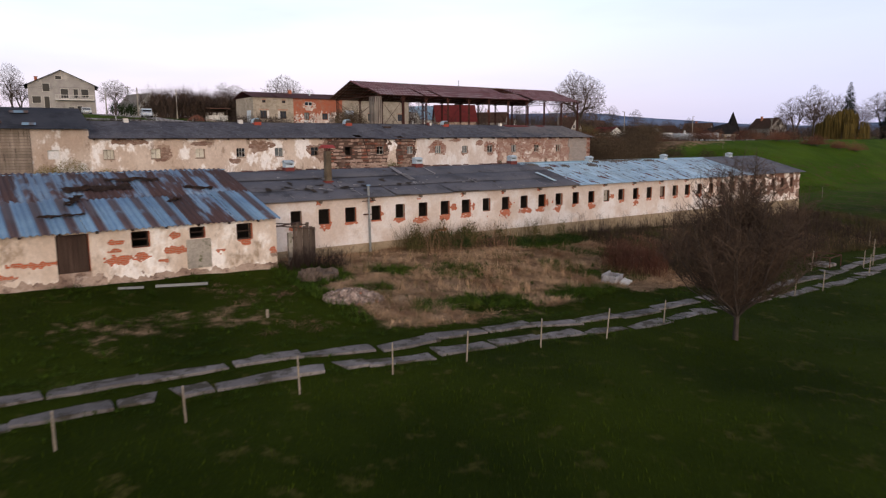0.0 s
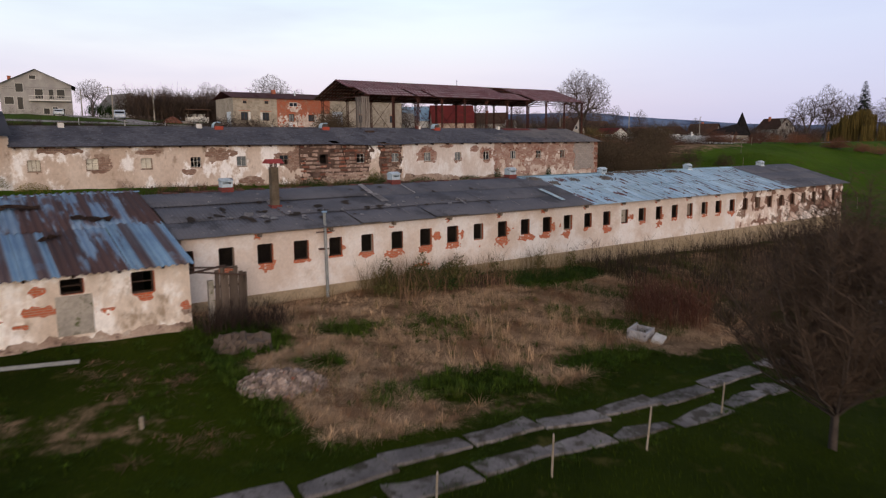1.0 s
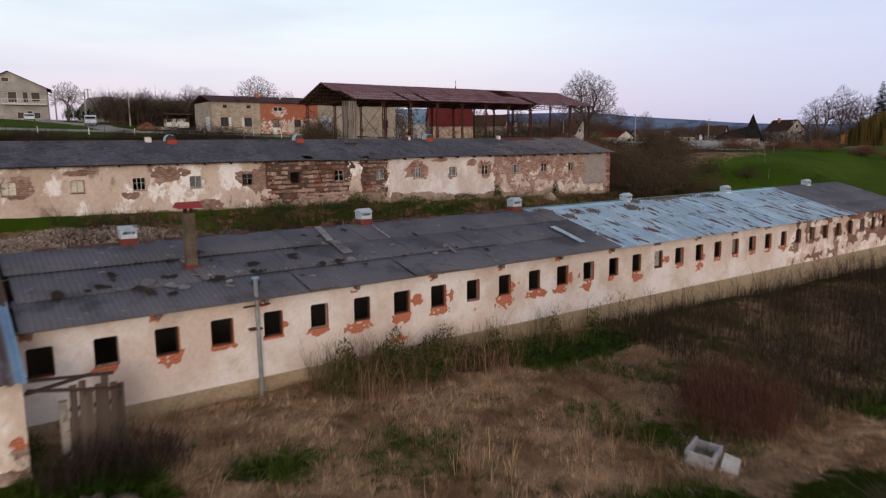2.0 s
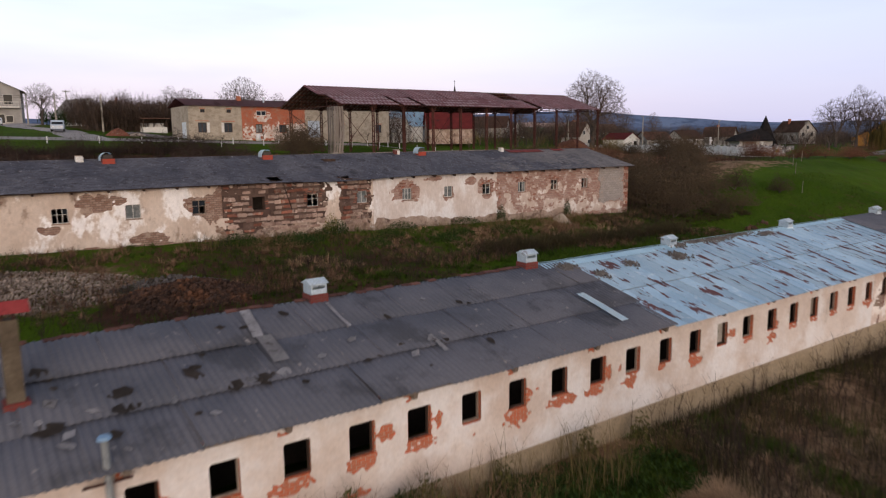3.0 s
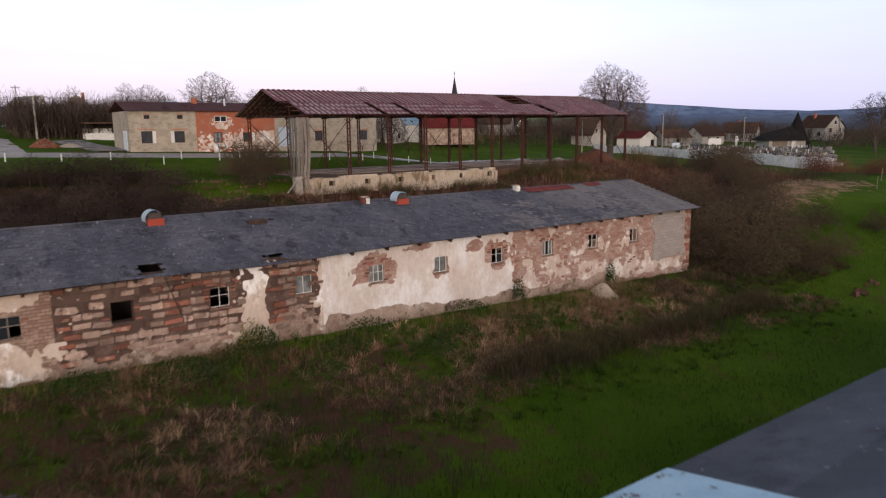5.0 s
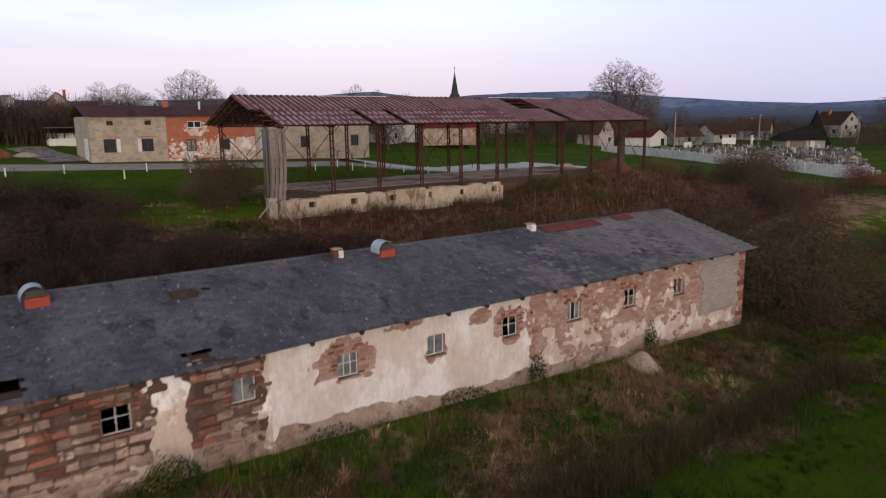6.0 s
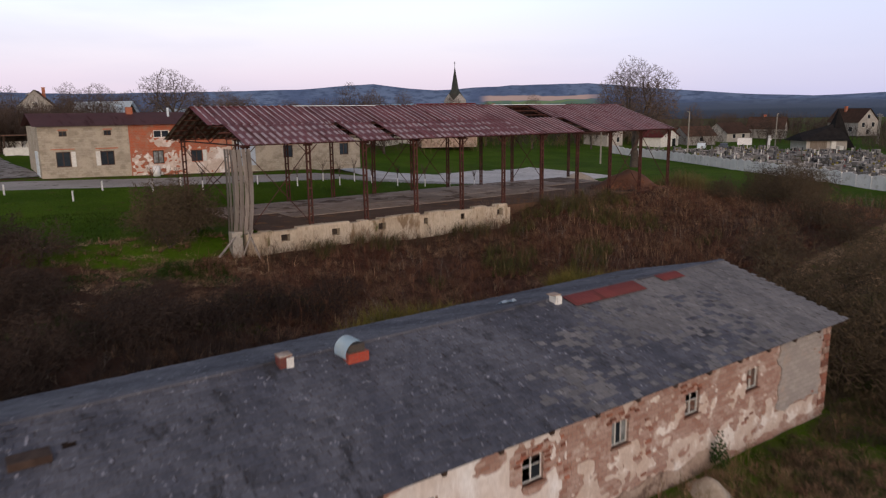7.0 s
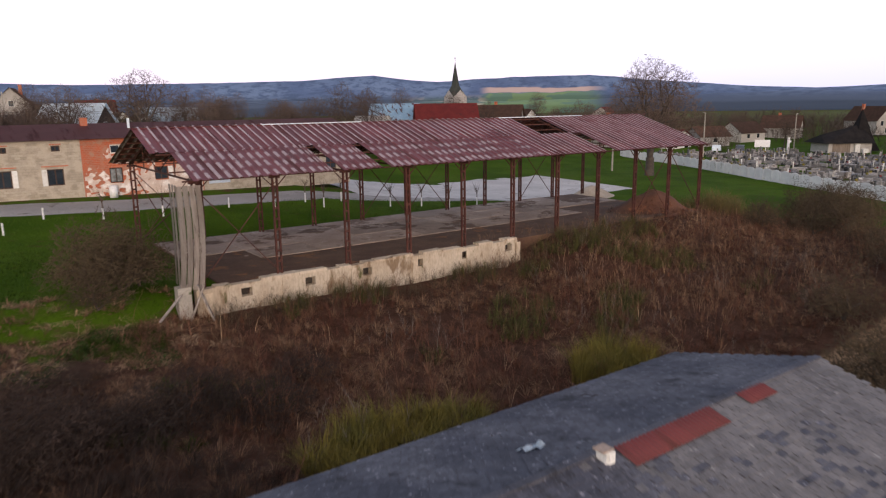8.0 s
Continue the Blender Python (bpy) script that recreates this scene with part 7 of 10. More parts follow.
house(285, 161, 9, 11, 4.6, 4.0, -14, M["house_wall"], M["brown_roof"], "tall house with a brown red roof and pale gable", [("f", 0, 5.4, 1.1, 1.3), ("f", -2.2, 2.8, 1.2, 1.4), ("f", 2.2, 2.8, 1.2, 1.4), ("f", 0, 0.6, 1.2, 1.4), ("l", -3, 1.4, 1.3, 1.4), ("l", 3, 1.4, 1.3, 1.4)], (-1, 2, 0.6), 8.0)
house(262, 122, 14, 12, 4.0, 3.8, -60, M["orange_wall"], M["brown_roof"], "orange rendered house with a brown roof", [("l", 0, 1.2, 1.4, 1.4), ("l", 4, 1.2, 1.4, 1.4)], (1, 1, 0.8), 6.5)
house(171, 205, 9, 12, 3.6, 3.6, 40, M["house_wall"], M["brown_roof"], "pale house with brown roof among trees", [("f", 0, 3.6, 1, 1)], (1, 1, 0.7))
house(198, 228, 9, 11, 3.6, 3.4, 10, M["white_paint"], M["brown_roof"], "white house in the valley", [("f", -2, 1.2, 1.2, 1.2), ("f", 2, 1.2, 1.2, 1.2)], None)
house(160, 236, 9, 11, 3.6, 3.4, 70, M["white_paint"], M["tin_pale"], "white house with pale roof in the valley", [("f", -2, 1.2, 1.2, 1.2)], None)
house(216, 208, 9, 11, 3.6, 3.4, 120, M["house_wall"], M["tile_red"], "house with red roof in the valley", [("f", -2, 1.2, 1.2, 1.2)], None)
house(74, 288, 10, 12, 4.5, 3.8, 80, M["house_wall"], M["tile_red"], "house with red roof up the road", [("f", -2, 1.2, 1.2, 1.2), ("f", 2, 1.2, 1.2, 1.2)], None)

# church
ch = thing("church", (185, 243, 6.0), "stone church tower with a slender dark spire", "church")
part("tower", boxes((182.4, 187.6, 240.4, 245.6, 3, 21.0)), M["granite"], ch)
bm = bmesh.new()
for s in (-1, 1):
    for q in (0, 1):
        b = [bm.verts.new(c) for c in ((-2.6, 2.62, 21.0), (2.6, 2.62, 21.0), (0, 2.62, 23.2), (0, 0.6, 23.2))]
        bm.faces.new((b[0], b[1], b[2]))
        mm = pose(185, 243, 0, 0, 0, 90 * (q + (s + 1)))
        for vv in b:
            vv.co = mm @ vv.co
part("tower_gable", bm, M["granite"], ch)
bm = bmesh.new()
apex = bm.verts.new((185, 243, 32.2))
ring = [bm.verts.new((185 + r * math.cos(a), 243 + r * math.sin(a), zz)) for r, zz, a in [(3.4 if i % 2 else 2.4, 20.8 if i % 2 else 22.2, radians(45 * i)) for i in range(8)]]
mid_ring = [bm.verts.new((185 + 1.25 * math.cos(radians(45 * i)), 243 + 1.25 * math.sin(radians(45 * i)), 24.6)) for i in range(8)]
for i in range(8):
    bm.faces.new((ring[i], ring[(i + 1) % 8], mid_ring[(i + 1) % 8], mid_ring[i]))
    bm.faces.new((mid_ring[i], mid_ring[(i + 1) % 8], apex))
part("spire", bm, M["copper"], ch, "dark slender spire")
bm = boxes((184.94, 185.06, 242.94, 243.06, 32.0, 33.6), (184.6, 185.4, 242.95, 243.05, 33.0, 33.12))
part("cross", bm, M["granite_dark"], ch)
bm = boxes((187.6, 203, 239.5, 246.5, 3, 12.0))
part("nave", bm, M["house_wall"], ch)
bm = bmesh.new()
q = [bm.verts.new(c) for c in ((187.5, 239, 12), (203.4, 239, 12), (203.4, 247, 12), (187.5, 247, 12), (187.5, 243, 17), (203.4, 243, 17))]
for fc in ((0, 1, 5, 4), (2, 3, 4, 5), (0, 4, 3), (1, 2, 5)):
    bm.faces.new([q[i] for i in fc])
part("nave_roof", bm, M["tile_red"], ch)

# chapel of the cemetery: a low dark roof that sweeps up to a point
cp = thing("chapel", (210, 133, 7.4), "cemetery chapel with a black roof sweeping up to a point", "chapel")
m = pose(210.2, 133.4, 6.9, 0, 0, -34) @ Matrix.Diagonal((1.08, 1.08, 1.0, 1))
bm = boxes((-5.6, 3.2, -3.2, 3.2, -0.5, 2.9))
bm.transform(m)
part("wall", bm, M["house_wall"], cp)
bm = boxes((-4.8, -1.2, -3.26, -3.2, 0.1, 2.6))
bm.transform(m)
part("door", bm, M["wood"], cp, "brown wooden doors")
bm = boxes((-0.4, 0.6, -3.6, -3.2, -0.4, 2.6), (1.0, 2.0, -4.2, -3.2, -0.4, 1.5))
bm.transform(m)
part("pier", bm, M["white_paint"], cp)
bm = bmesh.new()
q = [bm.verts.new(c) for c in ((-6.8, -4.0, 2.7), (3.4, -4.0, 2.7), (3.4, 4.0, 2.7), (-6.8, 4.0, 2.7), (-5.6, 0, 4.4), (2.4, 0, 6.6))]
for fc in ((0, 1, 5, 4), (2, 3, 4, 5), (3, 0, 4), (1, 2, 5), (0, 3, 2, 1)):
    bm.faces.new([q[i] for i in fc])
bm.transform(m)
part("roof", bm, M["dark_roof"], cp, "low black roof")
bm = bmesh.new()
rings = [[bm.verts.new((2.6 + sx * r, sy * r, zz)) for sx, sy in ((-1, -1), (1, -1), (1, 1), (-1, 1))] for r, zz in ((2.7, 0.9), (1.7, 3.6), (0.8, 7.0), (0.05, 9.8))]
for a, b in zip(rings, rings[1:]):
    for i in range(4):
        bm.faces.new((a[i], a[(i + 1) % 4], b[(i + 1) % 4], b[i]))
bm.transform(m)
part("spire", bm, M["dark_roof"], cp, "black sweeping pointed roof")

# cemetery wall, panel by panel, and the graves
cw = thing("cemetery_wall", (140, 106, 7.4), "white precast concrete fence round the cemetery", "fence")
line = [Vector(p) for p in ((129.3, 83.2), (133.6, 93.8), (140.8, 107.5), (148, 120.6), (157.5, 138.6), (164.5, 158))]
pm = bmesh.new()
box(pm, 0, 1.96, -0.04, 0.04, -1.1, 1.42)
arc = [pm.verts.new((1.96 * i / 6, s * 0.04, 1.42 + 0.26 * math.sin(math.pi * i / 6))) for s in (-1, 1) for i in range(7)]
for i in range(6):
    pm.faces.new((arc[i], arc[i + 1], arc[i + 8], arc[i + 7]))
pm.faces.new(arc[:7][::-1])
pm.faces.new(arc[7:])
panel = bpy.data.meshes.new("panel")
pm.to_mesh(panel)
pm.free()
panel.materials.append(M["white_wall"])
pm = boxes((-0.09, 0.09, -0.09, 0.09, -1.1, 1.5))
postm = bpy.data.meshes.new("fence_post")
pm.to_mesh(postm)
pm.free()
postm.materials.append(M["white_wall"])
for a, b in zip(line, line[1:]):
    d = b - a
    n = int(d.length / 2.05)
    ang = math.degrees(math.atan2(d.y, d.x))
    for i in range(n):
        p = a + d * (i / n)
        zz = ground_at(p.x, p.y) + 0.05
        place("panel", panel, cw, pose(p.x, p.y, zz, 0, 0, ang) @ Matrix.Diagonal((d.length / n / 2.05, 1, 1, 1)))
        place("post", postm, cw, pose(p.x, p.y, zz, 0, 0, ang))


def grave_kinds():
    kinds = []
    for k, (hm_, bm_) in enumerate((("granite_dark", "granite"), ("granite", "slab"), ("granite", "granite_dark"), ("white_paint", "granite"))):
        t = thing("gravestone", (0, 0, 0), ("black polished headstone on a grey grave slab", "grey headstone on a concrete grave slab", "grey headstone on a dark grave slab", "white cross on a grey grave slab")[k], "gravestone", "graves of the cemetery")
        bm = boxes((-0.55, 0.55, -1.0, 1.0, -0.4, 0.28), (-0.42, 0.42, -0.9, 0.7, 0.28, 0.34))
        part("slab", bm, M[bm_], t)
        if k == 3:
            bm = boxes((-0.1, 0.1, 0.8, 0.95, 0.28, 1.25), (-0.32, 0.32, 0.8, 0.95, 0.8, 0.96))
        else:
            bm = boxes((-0.5 + 0.06 * k, 0.5 - 0.06 * k, 0.75, 0.92, 0.28, 0.95 + 0.2 * k))
            arcv = [bm.verts.new((x * (0.5 - 0.06 * k), y, 0.95 + 0.2 * k + 0.2 * math.sqrt(max(0, 1 - x * x)))) for y in (0.75, 0.92) for x in (-1, -0.6, 0, 0.6, 1)]
            bm.faces.new(arcv[:5])
            bm.faces.new(arcv[5:][::-1])
            for i in range(4):
                bm.faces.new((arcv[i], arcv[i + 5], arcv[i + 6], arcv[i + 1]))
        part("headstone", bm, M[hm_], t)
        if k % 2 == 0:
            bm = bmesh.new()
            bmesh.ops.create_icosphere(bm, subdivisions=1, radius=0.22, matrix=Matrix.Translation((0.15, 0.3, 0.45)))
            part("flowers", bm, (M["yellow_leaf"], M["leaf"], M["tile_red"])[k % 3], t)
        kinds.append(t)
    return kinds


kinds = grave_kinds()
rg = random.Random(11)
count = 0
used = set()
for r in range(18):
    for c in range(31):
        u, w = 2.0 + r * 2.7, c * 2.6 + rg.uniform(-0.3, 0.3)
        base = Vector((131, 88)) + Vector((0.50, 0.87)) * w + Vector((0.87, -0.42)) * u
        x, y = base.x, base.y
        if y - 32.8 < (x - 27.2) * 0.488 or rg.random() < 0.36 or (r in (3, 4) and c > 6 and rg.random() < 0.8) or (x - 209) ** 2 + (y - 132) ** 2 < 150 or count > 296:
            continue
        k = rg.choice((0, 0, 1, 1, 2, 2, 0, 3))
        mtx = pose(x, y, ground_at(x, y) + 0.1, rg.uniform(-2, 2), rg.uniform(-2, 2), 25 + rg.uniform(-8, 8)) @ Matrix.Diagonal((rg.uniform(0.8, 1.2),) * 2 + (rg.uniform(0.75, 1.3), 1))
        if k not in used:
            used.add(k)
            kinds[k].matrix_basis = mtx
        else:
            copy_thing(kinds[k], Matrix.LocRotScale(mtx.to_translation(), mtx.to_quaternion(), None))
        count += 1
rs = np.random.RandomState(14)
gv, gf = [], []
for i in range(1500):
    u, w = rs.uniform(1.5, 50), rs.uniform(0, 80)
    px_, py_ = 131 + 0.50 * w + 0.87 * u, 88 + 0.87 * w - 0.42 * u
    if py_ - 32.8 < (px_ - 27.2) * 0.488 or (px_ - 209) ** 2 + (py_ - 132) ** 2 < 150 or math.sin(u * 0.55 + 0.08 * w) < -0.55:
        continue
    sx, sy, sz = rs.uniform(0.15, 0.55), rs.uniform(0.12, 0.8), rs.uniform(0.15, 0.95)
    z0, b = ground_at(px_, py_) + 0.02, len(gv)
    gv += [(px_ + dx * sx, py_ + dy * sy, z0 + dz * sz) for dz in (0, 1) for dx, dy in ((-1, -1), (1, -1), (1, 1), (-1, 1))]
    gf += [[b + 4, b + 5, b + 6, b + 7]] + [[b + k, b + (k + 1) % 4, b + 4 + (k + 1) % 4, b + 4 + k] for k in range(4)]
tagged(raw("grave_kerbs", gv, gf, M["grave_mix"]), "crowded low grave stones, kerbs and vases", "graves", "", "stuff")
sign = thing("notice_board", (197.5, 145.6, 8), "blank white notice board on two posts", "sign")
bm = boxes((-1.6, 1.6, -0.05, 0.05, 1.0, 2.6))
bm.transform(pose(197.5, 145.6, 7.6, 0, 0, -50))
part("board", bm, M["plastic_white"], sign)
bm = boxes((-1.3, -1.2, -0.05, 0.05, -0.5, 1.0), (1.2, 1.3, -0.05, 0.05, -0.5, 1.0))
bm.transform(pose(197.5, 145.6, 7.6, 0, 0, -50))
part("post", bm, M["concrete"], sign)
crs = thing("stone_cross", (200, 141, 7.5), "tall pale stone cross in the cemetery", "cross")
part("shaft", boxes((199.8, 200.2, 140.8, 141.2, 7, 10.8)), M["white_wall"], crs)
part("arm", boxes((199.3, 200.7, 140.77, 140.798, 9.7, 10.1)), M["white_wall"], crs)
part("foot", boxes((199.3, 200.7, 140.3, 140.76, 7, 8.0)), M["white_wall"], crs)


def utility_pole(x, y, top, arm=0.0, label="grey concrete utility pole", turn=0, lamp=False):
    z = ground_at(x, y)
    t = thing("utility_pole", (x, y, z), label, "utility pole", "poles along the roads")
    bm = bmesh.new()
    tube(bm, (x, y, z - 0.3), (x, y, top), 0.17, 0.10, 8)
    part("pole", bm, M["concrete"], t)
    if arm:
        bm = boxes((-arm, arm, -0.06, 0.06, -0.5, -0.38))
        for s in (-0.9, -0.45, 0.45, 0.9):
            box(bm, s * arm - 0.05, s * arm + 0.05, -0.05, 0.05, -0.38, -0.2)
        bm.transform(pose(x, y, top, 0, 0, turn))
        part("crossarm", bm, M["concrete"], t)
    if lamp:
        bm = boxes((0, 1.3, -0.04, 0.04, -0.3, -0.24), (1.0, 1.6, -0.12, 0.12, -0.36, -0.26))
        bm.transform(pose(x, y, top, 0, -12, turn))
        part("lamp_arm", bm, M["concrete"], t)


utility_pole(42.5, 152.8, 19.0)
utility_pole(45.7, 210.9, 23.6, 0.9, turn=20)
utility_pole(36.5, 160, 19.5, 0.0)
utility_pole(50, 205, 21.5, 0.8, turn=20)
utility_pole(60, 230, 22.5, 0.8, turn=20)
utility_pole(34.5, 182, 20.5, 0.0)
utility_pole(176, 146, 16.6, lamp=True, turn=200)
utility_pole(210, 145, 15.7, lamp=True, turn=20)
utility_pole(240, 134, 15.0, 1.0, turn=60)
utility_pole(244, 136, 15.4, 1.0, turn=60)
utility_pole(140, 139, 15.0)
wires = thing("overhead_wires", (45, 180, 19), "thin overhead power lines between the poles", "cables")
for dz in (0, -0.3):
    for a, b in (((36.5, 160, 19.3), (42.5, 152.8, 18.8)), ((42.5, 152.8, 18.8), (-20, 140, 19.5)), ((45.7, 210.9, 23.2), (34.5, 182, 20.3)), ((34.5, 182, 20.3), (36.5, 160, 19.3)), ((45.7, 210.9, 23.2), (60, 230, 22.2)), ((42.5, 152.8, 18.8), (110, 190, 20.5))):
        bm = bmesh.new()
        a, b = Vector(a), Vector(b)
        pts = [a + (b - a) * (i / 8) + Vector((0, 0, dz - 1.0 * math.sin(math.pi * i / 8))) for i in range(9)]
        for p, q in zip(pts, pts[1:]):
            tube(bm, p, q, 0.015, 0.015, 3)
        part("wire", bm, M["rubber"], wires)


def vehicle(name, x, y, turn, length, height, paint, label, category, van=False):
    z = ground_at(x, y) + 0.06
    t = thing(name, (x, y, z), label, category)
    m = pose(x, y, z, 0, 0, turn)
    L, H, W = length / 2, height, 0.9
    prof = [(-L, 0.35), (L, 0.35), (L, 0.95), (L - 0.9, 1.1), (L - 1.7, H), (-L + 0.15, H), (-L, H - 0.3)] if van else [(-L, 0.3), (L, 0.3), (L, 0.8), (L - 1.2, 0.95), (L - 1.9, H), (-L + 0.9, H), (-L + 0.1, 0.95)]
    bm = bmesh.new()
    a = [bm.verts.new((px_, -W, pz)) for px_, pz in prof]
    b = [bm.verts.new((px_, W, pz)) for px_, pz in prof]
    bm.faces.new(a)
    bm.faces.new(b[::-1])
    for i in range(len(prof)):
        j = (i + 1) % len(prof)
        bm.faces.new((a[j], a[i], b[i], b[j]))
    bmesh.ops.bevel(bm, geom=bm.edges[:], offset=0.06, segments=1, affect="EDGES")
    bm.transform(m)
    part("body", bm, paint, t)
    for s in (-1, 1):
        lo, hi = sorted((s * (W + 0.002), s * (W + 0.012)))
        bm = boxes((L - 2.1, L - 1.25, lo, hi, 1.15 if van else 0.95, H - 0.2), (-L + 0.9, L - 2.25, lo, hi, 1.15 if van else 0.95, H - 0.2))
        bm.transform(m)
        part("side_window", bm, M["glass"], t)
        for wx in (-L + 0.85, L - 0.85):
            bm = bmesh.new()
            tube(bm, (wx, s * (W - 0.15), 0.32), (wx, s * (W + 0.03), 0.32), 0.32, 0.32, 12)
            bm.transform(m)
            wh = part("wheel", bm, M["rubber"], t)
            bm = bmesh.new()
            tube(bm, (wx, s * (W + 0.03), 0.32), (wx, s * (W + 0.04), 0.32), 0.18, 0.16, 10)
            bm.transform(m)
            part("rim", bm, M["zinc"], wh)
    for s in (-1, 1):
        bm = boxes((L - 0.02, L + 0.03, s * 0.6 - 0.14, s * 0.6 + 0.14, 0.7, 0.86))
        bm.transform(m)
        part("headlight", bm, M["plastic_white"], t)
    bm = bmesh.new()
    x0, z0, x1, z1 = (L - 0.93, 1.14, L - 1.66, H - 0.08) if van else (L - 1.24, 0.98, L - 1.86, H - 0.06)
    q = [bm.verts.new(c) for c in ((x0 + 0.03, -W + 0.12, z0), (x0 + 0.03, W - 0.12, z0), (x1 + 0.03, W - 0.16, z1), (x1 + 0.03, -W + 0.16, z1))]
    bm.faces.new(q)
    bmesh.ops.solidify(bm, geom=bm.faces[:], thickness=0.02)
    bm.transform(m)
    part("windscreen", bm, M["glass"], t)
    return t


vehicle("van", 34.8, 146, -100, 4.5, 1.75, M["van_blue"], "pale blue delivery van parked by the road", "van", True)
vehicle("car", 28.5, 172, -95, 4.2, 1.45, M["zinc"], "silver car parked below the house", "car")
vehicle("car", 196, 150, 30, 4.2, 1.5, M["car_dark"], "dark car parked behind the cemetery", "car")
vehicle("car", 190, 152, 30, 4.2, 1.5, M["zinc"], "grey car parked behind the cemetery", "car")

# ---- the track of road slabs, fences and loose things on the ground ----
random.seed(8)
track = thing("slab_track", (20, 22.5, -0.2), "two rows of worn concrete road slabs set in the grass", "track")
sb = boxes((-1.27, 1.27, -0.69, 0.69, -0.25, 0.0))
bmesh.ops.bevel(sb, geom=[e for e in sb.edges if all(v.co.z > -0.1 for v in e.verts)], offset=0.03, segments=1, affect="EDGES")
bmesh.ops.subdivide_edges(sb, edges=[e for e in sb.edges if e.calc_length() > 0.9], cuts=2)
for v in sb.verts:
    v.co += Vector((random.uniform(-0.04, 0.04), random.uniform(-0.04, 0.04), random.uniform(-0.012, 0.006)))
slab_mesh = bpy.data.meshes.new("road_slab")
sb.to_mesh(slab_mesh)
sb.free()
slab_mesh.materials.append(M["slab"])


def track_y(x):
    return np.interp(x, (-8, 0, 6, 10, 13.5, 20, 25, 45, 62), (21.3, 21.1, 21.05, 20.85, 20.4, 20.6, 20.2, 20.2, 22.5))


halves = []
for sgn in (-1, 1):
    sb = bmesh.new()
    sb.from_mesh(slab_mesh)
    cut = bmesh.ops.bisect_plane(sb, geom=sb.verts[:] + sb.edges[:] + sb.faces[:], plane_co=(0.12 * sgn, 0, 0), plane_no=(sgn, 0.35, 0), clear_inner=True)
    bmesh.ops.holes_fill(sb, edges=[q for q in cut["geom_cut"] if isinstance(q, bmesh.types.BMEdge)])
    hm2 = bpy.data.meshes.new("road_slab_half")
    sb.to_mesh(hm2)
    sb.free()
    hm2.materials.append(M["slab"])
    halves.append(hm2)
for i in range(25):
    for row, off in ((0, 0.0), (1, 1.42)):
        x = -5.6 + i * 2.64 + (0.9 if row else 0) + random.uniform(-0.15, 0.15)
        y = track_y(x) + off + random.uniform(-0.12, 0.12)
        dx = 0.6
        ang = math.degrees(math.atan2(track_y(x + dx) - track_y(x - dx), 2 * dx))
        sl = math.degrees(math.atan2(ground_at(x + 1, y) - ground_at(x - 1, y), 2.0))
        if random.random() < 0.05:
            continue
        if random.random() < 0.35:                     # cracked across, the two halves tipped
            for hm2, sgn in zip(halves, (-1, 1)):
                place("slab", hm2, track, pose(x + 0.05 * sgn, y, ground_at(x, y) + 0.005, random.uniform(-1.5, 1.5), (sl if i % 2 else -sl) + random.uniform(-1.0, 1.0), ang + random.uniform(-4, 4) + 180 * (i % 2)) @ Matrix.Diagonal((1.0, random.uniform(0.95, 1.10), 1, 1)))
            continue
        place("slab", slab_mesh, track, pose(x, y, ground_at(x, y) + 0.01, random.uniform(-1, 1), (sl if i % 2 else -sl) + random.uniform(-0.8, 0.8), ang + random.uniform(-3, 3) + 180 * (i % 2)) @ Matrix.Diagonal((random.uniform(0.97, 1.05), random.uniform(0.95, 1.12), 1, 1)))


def fence_post(x, y, h=1.15, lean=0.0, label="thin grey concrete fence post in the grass"):
    z = ground_at(x, y)
    t = thing("fence_post", (x, y, z), label, "fence post", "old fence posts")
    bm = bmesh.new()
    tube(bm, (x, y, z - 0.2), (x + lean, y, z + h - 0.05), 0.034, 0.028, 6)
    part("shaft", bm, M["post_grey"], t)
    bm = bmesh.new()
    tube(bm, (x + lean, y, z + h - 0.05), (x + lean * 1.02, y, z + h), 0.028, 0.012, 6)
    part("tip", bm, M["concrete"], t)


for x, y, h, ln in ((1.8, 18.8, 1.05, 0.0), (4.95, 18.8, 1.05, -0.04), (8.4, 19.05, 1.25, -0.03), (11.75, 19.1, 1.1, 0.0), (14.7, 18.9, 1.1, 0.06), (18.5, 19.1, 1.15, 0.05), (22.25, 19.05, 1.3, 0.16), (26.7, 19.5, 1.1, 0.1), (31.5, 19.3, 1.1, 0.1), (38.25, 19.4, 1.2, 0.15), (41.25, 19.3, 1.2, 0.1),
                    (49.8, 20.4, 1.3, 0.1), (53.2, 21.6, 1.3, 0.1), (46.5, 22.6, 1.3, 0.2), (51.5, 21.5, 1.2, 0.1), (57.5, 23.4, 1.3, 0.2), (63, 26, 1.2, 0.1), (92, 44, 1.4, 0.0), (98, 62, 1.4, 0.1), (104, 66, 1.4, 0), (109, 69, 1.4, 0), (116, 71.5, 1.4, 0.1)):
    fence_post(x, y, h, ln)


